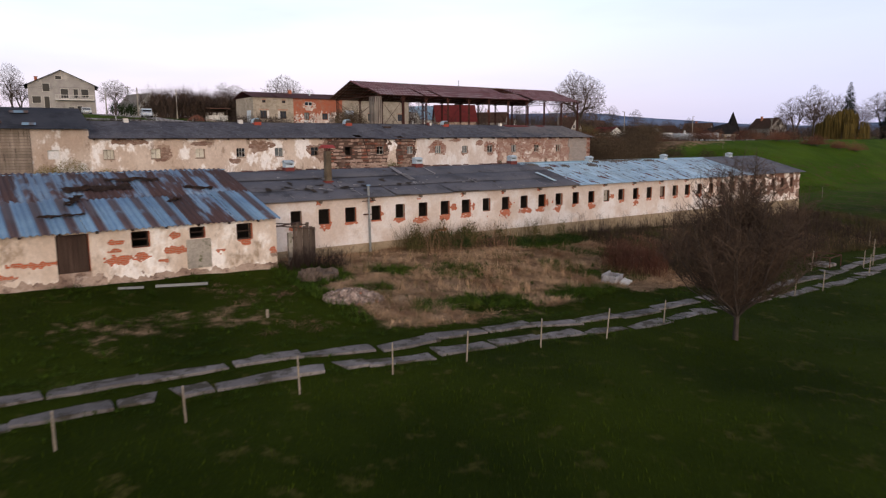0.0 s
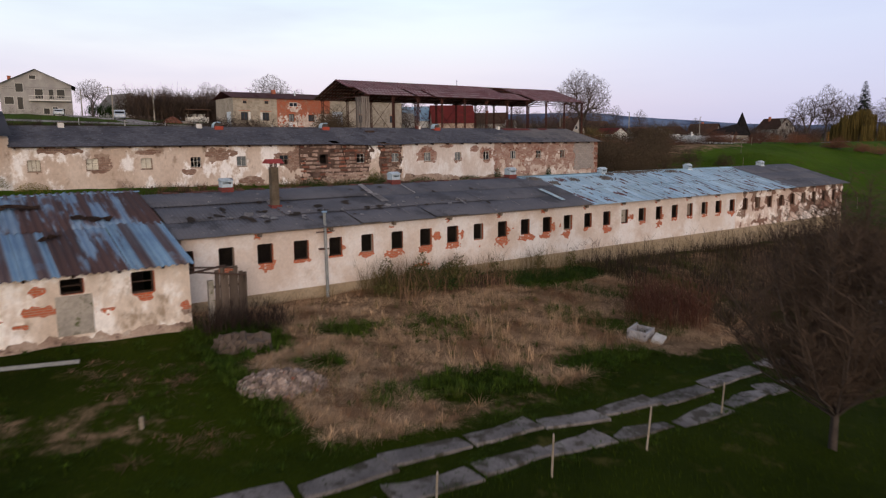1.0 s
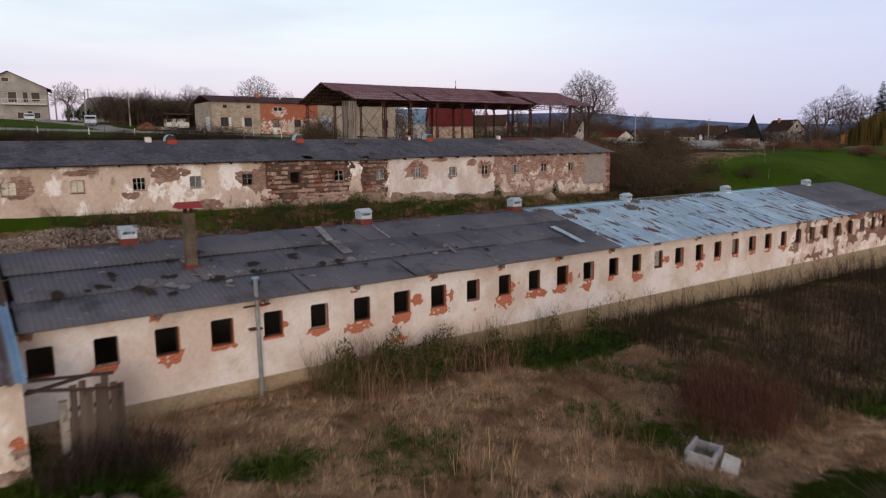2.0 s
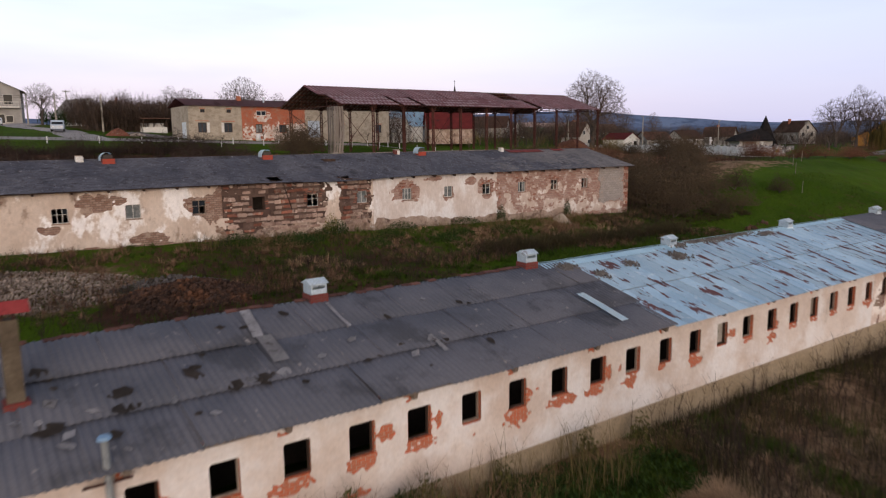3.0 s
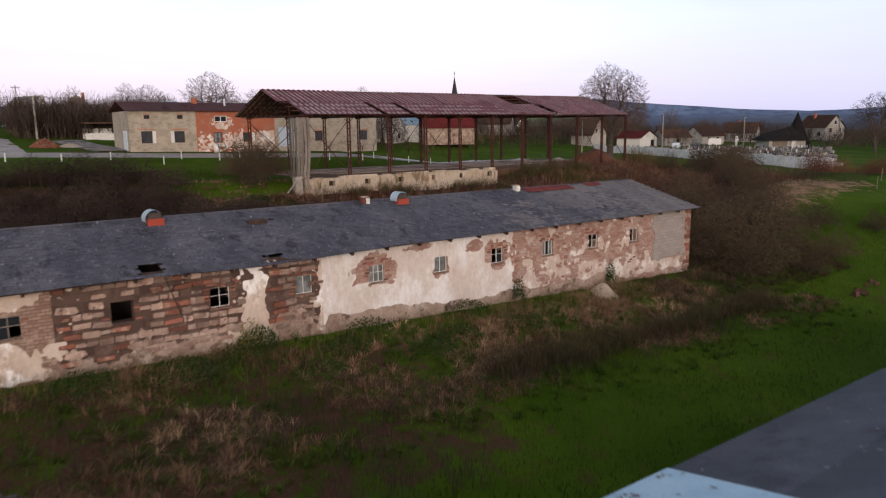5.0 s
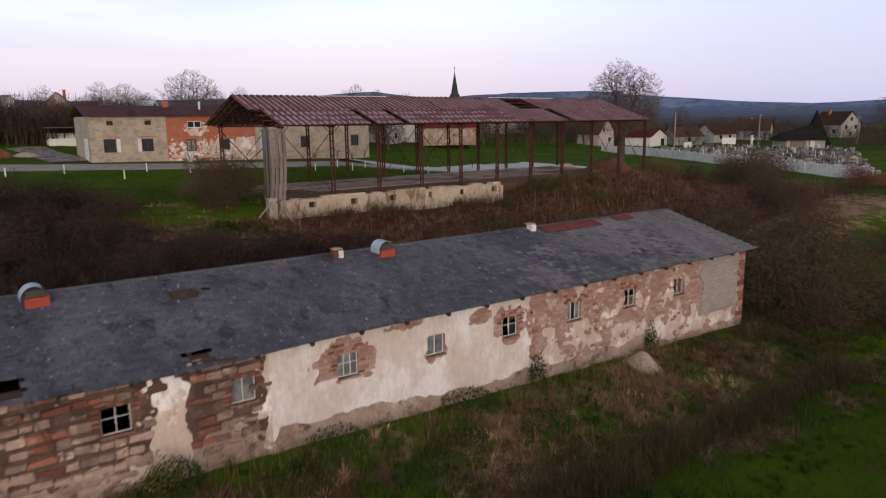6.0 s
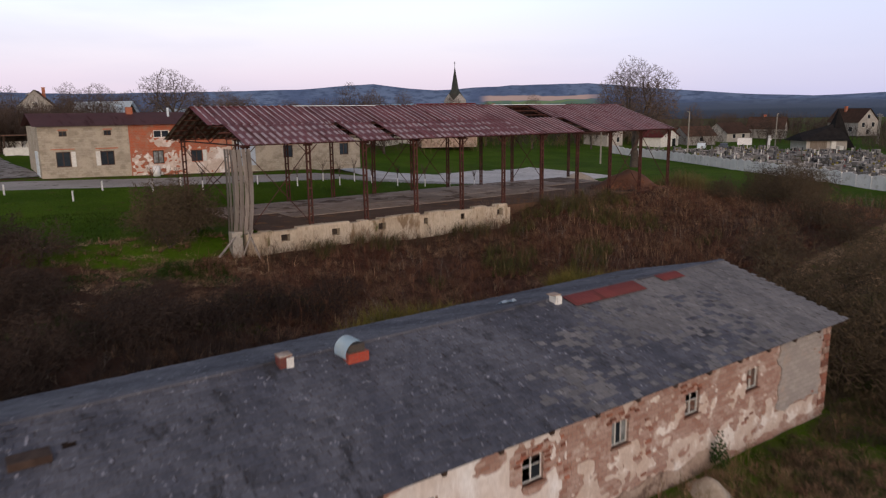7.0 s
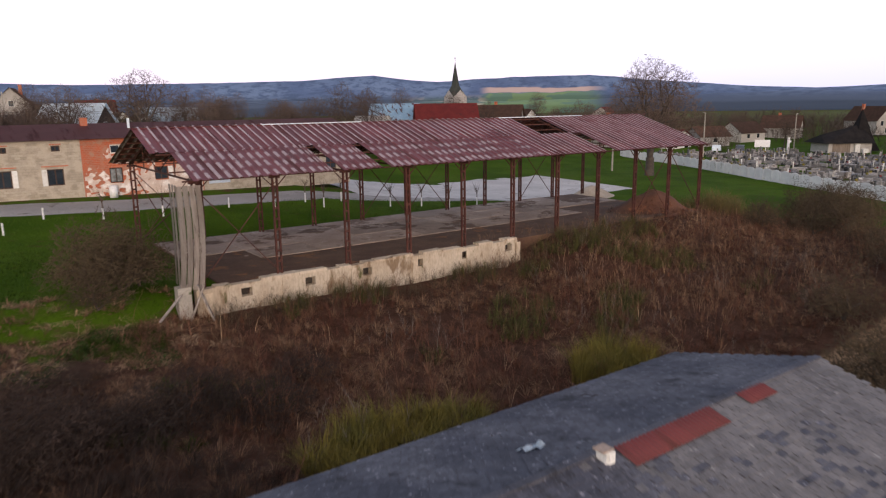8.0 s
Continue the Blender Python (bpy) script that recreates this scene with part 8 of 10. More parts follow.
def sapling(x, y, tall):
    z = ground_at(x, y)
    t = thing("sapling", (x, y, z), "young bare fruit tree with a whitewashed stem", "sapling", "young trees on the lawn")
    bm = bmesh.new()
    tube(bm, (x, y, z - 0.1), (x, y, z + 0.9), 0.075, 0.065, 6)
    part("painted_stem", bm, M["plastic_white"], t, "whitewashed stem")
    if tall:
        bm = bmesh.new()
        rr = random.Random(int(x * 10))
        tube(bm, (x, y, z + 0.9), (x, y, z + 1.7), 0.05, 0.03, 5)
        for i in range(14):
            a = rr.uniform(0, 6.28)
            l = rr.uniform(0.5, 1.3)
            b = Vector((x, y, z + rr.uniform(1.2, 1.7)))
            tube(bm, b, b + Vector((math.cos(a) * l * 0.6, math.sin(a) * l * 0.6, l)), 0.02, 0.006, 3)
        part("crown", bm, M["twig"], t)


for x, y, tl in ((50.6, 117.3, 0), (53.6, 121.2, 0), (57.6, 119.8, 1), (60.6, 121.4, 0), (62.0, 119.2, 1), (75.3, 120.6, 1), (76.1, 118.3, 1), (79.0, 120.4, 1), (80.6, 119.4, 1), (83.0, 117.8, 1), (87.1, 118.4, 1), (90.1, 117.7, 1), (46, 121.2, 0), (41, 120, 0), (36, 120.5, 0), (30, 119.5, 0), (24, 120, 0), (68, 120.7, 0), (71.5, 118.8, 1), (94, 118, 1)):
    sapling(x, y, tl)


def rubble(name, x, y, rx, ry, h, n, material, label, size=(0.1, 0.3), seed=1):
    """A heap of angular lumps."""
    rr = np.random.RandomState(seed)
    verts, faces = [], []
    cube = np.array([(a, b, c) for c in (-1, 1) for b in (-1, 1) for a in (-1, 1)], float)
    fc = ((0, 2, 3, 1), (4, 5, 7, 6), (0, 1, 5, 4), (2, 6, 7, 3), (0, 4, 6, 2), (1, 3, 7, 5))
    for i in range(n):
        r, a = math.sqrt(rr.rand()), rr.rand() * 6.283
        px_, py_ = x + rx * r * math.cos(a), y + ry * r * math.sin(a)
        z = ground_at(px_, py_) + h * max(0, 1 - r) ** 0.8 * rr.uniform(0.4, 1.0)
        s = rr.uniform(*size) * np.array([1, rr.uniform(0.4, 0.9), rr.uniform(0.3, 0.7)]) * 0.5
        e = np.array(Euler(tuple(rr.uniform(-3, 3, 3))).to_matrix())
        pts = (cube * s * rr.uniform(0.7, 1.2, (8, 3))) @ e.T + (px_, py_, z)
        b = len(verts)
        verts += pts.tolist()
        faces += [[b + q for q in t] for t in fc]
    ob = raw(name, verts, faces, material)
    return tagged(ob, label, "rubble", "", "stuff")


rubble("rubble_heap", 14.6, 26.9, 1.4, 0.9, 0.38, 1000, M["rubble_mix"], "heap of broken pale brick rubble on the grass", (0.08, 0.26), 1)
rubble("rubble_heap", 14.6, 30.4, 0.9, 0.5, 0.3, 110, M["wood_mid"], "pile of grey boards and brick beside the gate", (0.1, 0.7), 2)
rubble("rubble_heap", 28.6, 34.3, 1.6, 0.8, 0.7, 700, M["rubble_dark"], "dark heap of soil and rubble below the wall", (0.08, 0.25), 3)
rubble("rubble_heap", 28.4, 57.4, 3.6, 1.9, 1.0, 3400, M["rubble_dark"], "dark brown heap of burnt debris", (0.05, 0.28), 4)
rubble("rubble_heap", 27.9, 59.3, 3.2, 0.55, 0.7, 900, M["slab"], "broken grey roof sheet tipped along the burnt heap", (0.05, 0.2), 9)
rubble("rubble_heap", 20.5, 60.3, 7.0, 2.6, 0.3, 5600, M["rubble_pale"], "spread of pale stone and concrete rubble", (0.03, 0.15), 5)
rubble("rubble_heap", 35.5, 52.5, 6.5, 0.7, 0.05, 12, M["rubble"], "stray stones along the barn wall", (0.12, 0.35), 6)
rubble("rubble_heap", 41.5, 136.5, 1.6, 1.2, 1.2, 500, M["brick_one"], "stack of orange bricks by the road", (0.15, 0.35), 7)
rubble("rubble_heap", 84, 58, 4, 1.2, 0.05, 10, M["rubble_dark"], "stray stones in the grass", (0.3, 0.7), 8)


def heap(name, x, y, rx, ry, h, material, label, seed=1.0):
    bm = bmesh.new()
    n, k = 28, 9
    rings = []
    for j in range(k + 1):
        u = j / k
        ring = []
        for i in range(n):
            a = 2 * math.pi * i / n
            q = u * (1 + 0.18 * noise.noise(Vector((math.cos(a) * 1.5 + seed, math.sin(a) * 1.5, seed))))
            px_, py_ = x + rx * q * math.cos(a), y + ry * q * math.sin(a)
            zz = h * (math.cos(math.pi * min(u, 1)) * 0.5 + 0.5) * (1 + 0.25 * noise.noise(Vector((px_ * 0.9, py_ * 0.9, seed))))
            ring.append(bm.verts.new((px_, py_, ground_at(px_, py_) + zz - (0.1 if j == k else 0))))
        rings.append(ring)
    for j in range(k):
        for i in range(n):
            bm.faces.new((rings[j][i], rings[j + 1][i], rings[j + 1][(i + 1) % n], rings[j][(i + 1) % n]))
    bmesh.ops.remove_doubles(bm, verts=bm.verts[:], dist=0.01)
    ob = part(name, bm, material, None, "", True)
    return tagged(ob, label, "heap")


heap("earth_mound", 101.8, 100.8, 6.2, 4.0, 1.75, M["soil_red"], "heap of brown earth under the shed roof", 2.0)
heap("sand_mound", 113, 119, 4.0, 2.4, 1.3, M["sand"], "pale sand heap on the yard", 3.0)
heap("gravel_mound", 44.5, 137.5, 2.0, 1.4, 0.45, M["sand"], "small grey gravel heap by the road", 4.0)
heap("soil_mound", 62.2, 64.45, 0.85, 1.05, 0.6, M["sand"], "small heap of pale tan soil by the barn", 5.0)

# the concrete trough in the straw
tr = thing("trough", (30.6, 25.9, -0.3), "broken white concrete trough lying in the straw", "trough")
m = pose(30.6, 25.9, ground_at(30.6, 25.9), 4, -3, 18)
bm = boxes((-0.55, 0.55, -0.42, -0.34, 0, 0.40), (-0.55, 0.55, 0.34, 0.42, 0, 0.46), (-0.55, -0.47, -0.34, 0.34, 0, 0.44), (0.47, 0.55, -0.34, 0.34, 0, 0.38), (-0.47, 0.47, -0.34, 0.34, 0, 0.08))
bm.transform(m)
part("basin", bm, M["strip_pale"], tr)
bm = boxes((-0.45, 0.5, -1.0, -0.5, 0.1, 0.3))
bm.transform(m @ pose(0, 0, 0, 12, 0, 8))
part("broken_side", bm, M["white_paint"], tr)
bd = thing("fallen_sheet", (8, 31, 1.4), "long pale blue roof strips lying on the grass", "scrap")
for x0, y0, x1, y1, w in ((5.9, 31.6, 6.9, 31.5, 0.10), (7.4, 31.6, 9.6, 31.4, 0.12)):
    bm = bmesh.new()
    bar(bm, (x0, y0, ground_at(x0, y0) + 0.12), (x1, y1, ground_at(x1, y1) + 0.12), 0.04, w)
    part("strip", bm, M["mast_grey"], bd)
st = thing("marker_stone", (10.2, 25.95, 0.6), "small whitewashed stone in the grass", "stone")
bm = boxes((10.14, 10.26, 25.9, 26.0, ground_at(10.2, 25.9) - 0.1, ground_at(10.2, 25.9) + 0.34))
bmesh.ops.bevel(bm, geom=bm.edges[:], offset=0.03, segments=1, affect="EDGES")
part("stone", bm, M["post_grey"], st)
fr = thing("metal_frame", (49.5, 23.2, -0.8), "low rusty metal frame with pale slabs beside the track", "frame")
bm = bmesh.new()
z = ground_at(49.5, 23.2)
cs = [(48.6, 22.4), (50.6, 22.6), (50.4, 24.2), (48.4, 24.0)]
for i in range(4):
    a, b = cs[i], cs[(i + 1) % 4]
    bar(bm, (*a, z - 0.1), (*a, z + 0.7), 0.05)
    bar(bm, (*a, z + 0.7), (*b, z + 0.7), 0.05)
part("frame", bm, M["rust"], fr)
part("slab", boxes((48.7, 50.2, 22.7, 23.9, z - 0.1, z + 0.15)), M["slab"], fr)
sh = thing("shelter", (50.5, 152, 12.5), "small open shelter with a flat roof by the hedge", "shelter")
z = ground_at(50.5, 152)
part("wall", boxes((48.5, 52.5, 153, 153.2, z - 0.2, z + 1.6), (48.5, 52.5, 151.0, 151.1, z - 0.2, z + 0.9)), M["white_paint"], sh)
part("roof", boxes((48.0, 53.0, 150.6, 153.6, z + 2.3, z + 2.45)), M["brown_roof"], sh)
part("post", boxes((48.5, 48.65, 151.0, 151.15, z + 0.9, z + 2.3)), M["wood_dark"], sh)
part("post", boxes((52.35, 52.5, 151.0, 151.15, z + 0.9, z + 2.3)), M["wood_dark"], sh)

# ---- plants ----


def ribbon(verts, faces, a, b, w0, w1, side):
    i = len(verts)
    verts += [a - side * w0, a + side * w0, b + side * w1, b - side * w1]
    faces.append([i, i + 1, i + 2, i + 3])


def blades(name, xs, ys, hmin, hmax, width, lean, material, label, seed=1, category="grass"):
    """Single bent blades of grass standing on the land."""
    rr = np.random.RandomState(seed)
    n = len(xs)
    zs = land(xs, ys)
    h = rr.uniform(hmin, hmax, n)
    a = rr.uniform(0, 6.283, n)
    l = rr.uniform(0, lean, n) * h
    dx, dy = np.cos(a), np.sin(a)
    base = np.stack([xs, ys, zs - 0.03], -1)
    side = np.stack([-dy, dx, np.zeros(n)], -1) * (width * rr.uniform(0.6, 1.3, n))[:, None]
    mid_p = base + np.stack([dx * l * 0.3, dy * l * 0.3, h * 0.6], -1)
    tip = base + np.stack([dx * l, dy * l, h], -1)
    v = np.stack([base - side, base + side, mid_p + side * 0.7, mid_p - side * 0.7, tip], 1).reshape(-1, 3)
    i = np.arange(n)[:, None] * 5
    f = [list(q) for q in (i + np.array([[0, 1, 2, 3]])).tolist()] + [list(q) for q in (i + np.array([[3, 2, 4]])).tolist()]
    return tagged(raw(name, v, f, material), label, category, "", "stuff")


def tufts(name, cx, cy, per, hmin, hmax, width, reach, material, label, seed=1, category="grass"):
    """Tufts: blades that spring from a common foot and bend outwards."""
    rr = np.random.RandomState(seed)
    k = len(cx)
    th = np.repeat(rr.uniform(hmin, hmax, k), per)
    n = k * per
    a = rr.uniform(0, 6.283, n)
    q = rr.uniform(0, 1, n) ** 0.7
    dx, dy = np.cos(a), np.sin(a)
    fx, fy = np.repeat(cx, per) + dx * q * 0.12, np.repeat(cy, per) + dy * q * 0.12
    h = th * rr.uniform(0.45, 1.1, n)
    l = q * reach * h + rr.uniform(0, 0.1, n)
    wind = np.repeat(rr.normal(0, 0.25, (k, 2)), per, axis=0) * h[:, None]
    base = np.stack([fx, fy, land(fx, fy) - 0.03], -1)
    side = np.stack([-dy, dx, np.zeros(n)], -1) * (width * rr.uniform(0.6, 1.3, n))[:, None]
    drop = np.clip(q * reach - 0.5, 0, 1)
    m1 = base + np.stack([dx * l * 0.35 + wind[:, 0] * 0.3, dy * l * 0.35 + wind[:, 1] * 0.3, h * 0.65 * (1 - 0.3 * drop)], -1)
    tip = base + np.stack([dx * l + wind[:, 0], dy * l + wind[:, 1], h * (1 - 0.55 * drop)], -1)
    v = np.stack([base - side, base + side, m1 + side * 0.75, m1 - side * 0.75, tip], 1).reshape(-1, 3)
    i = np.arange(n)[:, None] * 5
    f = (i + np.array([[0, 1, 2, 3]])).tolist() + (i + np.array([[3, 2, 4]])).tolist()
    return tagged(raw(name, v, f, material), label, category, "", "stuff")


def scatter(n, x0, x1, y0, y1, keep, seed):
    rr = np.random.RandomState(seed)
    x, y = rr.uniform(x0, x1, n), rr.uniform(y0, y1, n)
    k = keep(x, y, rr.rand(n))
    return x[k], y[k]


def clump(x, y, s, p):
    return 0.5 + 0.5 * np.sin(x * s + 1.7 * np.sin(y * s * 0.8 + p)) * np.sin(y * s * 1.1 + 1.3 * np.sin(x * s * 0.7 + 2 * p))


def outside_barns(x, y):
    return ~(((y > 33.0) & (y < 48.2) & (x < 13.9)) | ((y > 35.9) & (y < 48.2) & (x > 13.5) & (x < 70.6)) | ((y > 65.4) & (y < 77) & (x > -9) & (x < 72.3)) | ((y > 97) & (y < 112) & (x > 57) & (x < 104)))


def off_track(x, y):
    d = y - track_y(x)
    return (d < -0.75) | (d > 2.15)


x, y = scatter(120000, -6, 48, 4, 36, lambda x, y, r: outside_barns(x, y) & off_track(x, y) & (r < 0.25 + 0.5 * clump(x, y, 0.5, 1)) & (cover_at(x, y)[0] + 0.4 * clump(x, y, 0.9, 3) < 0.75), 1)
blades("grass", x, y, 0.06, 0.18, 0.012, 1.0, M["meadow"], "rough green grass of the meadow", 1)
def yard(x, y, r):
    return outside_barns(x, y) & (y > 22.7) & (cover_at(x, y)[0] + 0.5 * clump(x, y, 0.8, 5) > 0.72)


x, y = scatter(6000, 13, 44, 22.6, 36, lambda x, y, r: yard(x, y, r) & (r < 0.15 + 0.85 * clump(x, y, 0.55, 2)), 2)
tufts("dry_grass", x, y, 42, 0.12, 0.45, 0.0055, 3.2, M["straw"], "tall tussocks of dry straw grass in the yard", 2)
x, y = scatter(1500, 14, 42, 24.5, 34, lambda x, y, r: yard(x, y, r) & (clump(x, y, 0.4, 9) > 0.55), 23)
tufts("matted_grass", x, y, 50, 0.12, 0.32, 0.008, 4.0, M["matted"], "flattened pale straw in the yard", 23)
x, y = scatter(5200, 13, 44, 24, 36, lambda x, y, r: outside_barns(x, y) & ((cover_at(x, y)[0] < 0.45) | (clump(x, y, 0.5, 13) > 0.74)), 24)
tufts("grass", x, y, 22, 0.15, 0.42, 0.010, 1.2, M["fresh"], "fresh green tufts among the straw", 24)
x, y = scatter(230, 14, 44, 24.5, 35.5, lambda x, y, r: yard(x, y, r), 25)
tufts("tall_weeds", x, y, 10, 0.5, 1.0, 0.006, 0.8, M["twig_olive"], "tall dead weed stalks in the yard", 25)
x, y = scatter(420, -3, 14, 23.8, 31.5, lambda x, y, r: clump(x, y, 0.55, 4) > 0.62, 21)
tufts("dry_grass", x, y, 30, 0.06, 0.2, 0.008, 3.6, M["withered"], "patches of flattened dry grass before the barn", 21)
x, y = scatter(1500, -6, 30, 19.2, 33, lambda x, y, r: outside_barns(x, y) & off_track(x, y) & (r < clump(x, y, 0.6, 8)), 26)
tufts("grass", x, y, 26, 0.1, 0.28, 0.011, 1.4, M["green"], "rank green tufts before the barns", 26)
x, y = scatter(2600, -6, 50, 19.2, 23.6, lambda x, y, r: (np.abs(y - track_y(x) - 0.71) < 0.12) | (np.abs(y - track_y(x) + 0.74) < 0.16) | (np.abs(y - track_y(x) - 2.16) < 0.24), 27)
tufts("grass", x, y, 26, 0.06, 0.2, 0.010, 2.4, M["green"], "grass growing between the slabs", 27)
x, y = scatter(5200, -6, 60, 19.2, 24.5, lambda x, y, r: (y > track_y(x) - 0.8) & (y < track_y(x) + 2.2) & (clump(x, y, 1.1, 11) > 0.72), 78)
tufts("grass", x, y, 22, 0.05, 0.15, 0.011, 3.0, M["green"], "turf creeping over the slabs", 78)
x, y = scatter(1900, 20, 78, 57.5, 65.4, lambda x, y, r: outside_barns(x, y) & (clump(x, y, 0.5, 3) > 0.62), 3)
tufts("dry_grass", x, y, 28, 0.2, 0.6, 0.010, 1.8, M["withered"], "dry tussocks along the barn wall", 3)
x, y = scatter(850, 34, 66, 59.5, 65.2, lambda x, y, r: outside_barns(x, y) & (clump(x, y, 0.5, 3) > 0.6), 81)
tufts("dry_grass", x, y, 28, 0.2, 0.55, 0.008, 1.8, M["straw"], "pale dry tussocks on the bank", 81)
x, y = scatter(1900, 26, 78, 56, 65.2, lambda x, y, r: outside_barns(x, y) & (r < clump(x, y, 0.45, 17)), 28)
tufts("grass", x, y, 28, 0.2, 0.5, 0.014, 1.3, M["fresh"], "rank green tufts on the bank", 28)
x, y = scatter(90000, 18, 110, 48.2, 66, lambda x, y, r: outside_barns(x, y) & (r < 0.2 + 0.7 * clump(x, y, 0.45, 6)), 4)
blades("grass", x, y, 0.1, 0.32, 0.016, 0.7, M["fresh"], "green grass between the barns", 4)
x, y = scatter(70000, 36, 76, 22, 36, lambda x, y, r: outside_barns(x, y) & (y > 25) & (r < clump(x, y, 0.6, 7)), 5)
blades("dry_grass", x, y, 0.2, 0.7, 0.014, 1.2, M["hedge_strip"], "dull dark weeds in front of the barn", 5)
x, y = scatter(60000, 10, 100, 112, 122, lambda x, y, r: (r < 0.6), 6)
blades("grass", x, y, 0.06, 0.16, 0.02, 0.6, M["fresh"], "mown green lawn before the store", 6)
x, y = scatter(420, 56.5, 65, 78.6, 83.5, lambda x, y, r: (((x - 60.8) / 4.2) ** 2 + ((y - 81.2) / 1.6) ** 2 < 1), 7)
tufts("grass", x, y, 40, 0.8, 1.6, 0.013, 0.8, M["yellow_leaf"], "yellow green weeds behind the barn", 7)
x, y = scatter(420, 70, 78, 79, 84, lambda x, y, r: (((x - 73.8) / 2.6) ** 2 + ((y - 81.6) / 1.5) ** 2 < 1), 8)
tufts("grass", x, y, 40, 0.9, 1.9, 0.013, 0.7, M["yellow_leaf"], "tall yellow green weeds behind the barn", 8)
x, y = scatter(1100, 66, 94, 84, 97, lambda x, y, r: clump(x, y, 0.42, 12) > 0.62 + 0.012 * (97 - y), 9)
tufts("grass", x, y, 30, 0.5, 1.4, 0.009, 1.1, M["shrub_olive"], "olive weeds below the shed wall", 9)


x, y = scatter(260, 21, 30, 25.5, 29, lambda x, y, r: (clump(x, y, 0.9, 6) > 0.6) & (r < 0.35), 71)
tufts("reeds", x, y, 12, 0.6, 1.2, 0.005, 0.9, M["straw"], "tall pale dry reeds in the yard", 71)


def thicket(name, xs, ys, hmin, hmax, material, label, twigs=4, width=0.012, seed=1, lean=0.5, category="shrubs", bushy=1.0):
    """Many thin bare stems with side twigs."""
    rr = random.Random(seed)
    verts, faces = [], []
    zs = land(xs, ys)
    for x, y, z in zip(xs.tolist(), ys.tolist(), zs.tolist()):
        h = rr.uniform(hmin, hmax)
        a = rr.uniform(0, 6.283)
        d = Vector((math.cos(a), math.sin(a), 0))
        side = Vector((-d.y, d.x, 0))
        l = rr.uniform(0.05, lean) * h
        p0, p1, p2 = Vector((x, y, z - 0.05)), Vector((x, y, z)) + d * l * 0.35 + Vector((0, 0, h * 0.55)), Vector((x, y, z)) + d * l + Vector((0, 0, h))
        ribbon(verts, faces, p0, p1, width / bushy, width * 0.8 / bushy, side)
        ribbon(verts, faces, p1, p2, width * 0.8 / bushy, width * 0.3 / bushy, side)
        for _ in range(twigs):
            u = rr.uniform(0.25, 0.95)
            b = p0.lerp(p1, u / 0.55) if u < 0.55 else p1.lerp(p2, (u - 0.55) / 0.45)
            a2 = rr.uniform(0, 6.283)
            e = Vector((math.cos(a2), math.sin(a2), rr.uniform(0.1, 1.3))) * (h * rr.uniform(0.12, 0.32) * bushy)
            ribbon(verts, faces, b, b + e, width * 0.6, width * 0.25, Vector((-e.y, e.x, 0)).normalized() if abs(e.x) + abs(e.y) > 1e-4 else side)
    return tagged(raw(name, [tuple(v) for v in verts], faces, material), label, category, "", "stuff")


x, y = scatter(4200, 54, 114, 77.6, 97, lambda x, y, r: outside_barns(x, y) & (r < 0.25 + 0.75 * clump(x, y, 0.3, 1)) & (r < np.clip((y - 76) / 5, 0.1, 1)), 11)
tufts("brush", x, y, 24, 0.3, 0.9, 0.009, 1.7, M["twig_red"], "reddish brown leafless brush between barn and shed", 11, "shrubs")
x, y = scatter(2600, 54, 114, 77.6, 97, lambda x, y, r: outside_barns(x, y) & (clump(x, y, 0.33, 4) > 0.6) & (r < np.clip((y - 76) / 5, 0.1, 1)), 61)
thicket("brush", x, y, 0.6, 1.8, M["twig_red"], "reddish stems standing in the brush", 14, 0.009, 11, 1.1)
x, y = scatter(1800, 54, 114, 77.6, 97, lambda x, y, r: outside_barns(x, y) & (clump(x, y, 0.27, 8) > 0.62), 62)
thicket("brush", x, y, 0.5, 1.5, M["twig_dark"], "dark bramble tangles in the brush", 16, 0.009, 62, 1.3)
x, y = scatter(3000, 56, 116, 78, 97, lambda x, y, r: outside_barns(x, y) & (clump(x, y, 0.25, 7) > 0.66 - 0.004 * (x - 80)) & (r < 0.7), 51)
tufts("dry_grass", x, y, 30, 0.2, 0.55, 0.010, 2.6, M["withered"], "dry grass showing through the brush", 51)
x, y = scatter(260, 54, 100, 79, 95, lambda x, y, r: r < 0.28, 63)
tufts("dry_grass", x, y, 5, 0.8, 1.5, 0.008, 1.2, M["straw"], "single pale reeds in the brush", 63)
x, y = scatter(5600, 6, 57, 77.8, 104, lambda x, y, r: outside_barns(x, y) & (r < 0.3 + 0.7 * clump(x, y, 0.25, 2)) & ((y < 88) | (x < 46)), 12)
tufts("brush", x, y, 28, 0.5, 1.6, 0.009, 1.5, M["twig_dark"], "dark leafless brush behind the barn", 12, "shrubs")
thicket("brush", x[::2], y[::2], 0.9, 2.6, M["twig_dark"], "bare stems standing in the brush", 18, 0.009, 12, 1.2)
x, y = scatter(2600, 20, 112, 77.6, 97, lambda x, y, r: outside_barns(x, y) & (clump(x, y, 0.3, 41) > 0.42) & (y > 78 + 2 * r), 69)
tufts("withered_grass", x, y, 34, 0.3, 0.9, 0.008, 1.9, M["withered"], "withered brown grass among the brush", 69)
x, y = scatter(1300, 20, 112, 77.6, 97, lambda x, y, r: outside_barns(x, y) & (clump(x, y, 0.36, 43) > 0.66), 70)
thicket("brush", x, y, 0.6, 1.7, M["twig_grey"], "grey dead stems in the brush", 16, 0.008, 70, 1.2)
x, y = scatter(2000, 38, 58.5, 85, 99, lambda x, y, r: clump(x, y, 0.5, 3) > 0.62, 52)
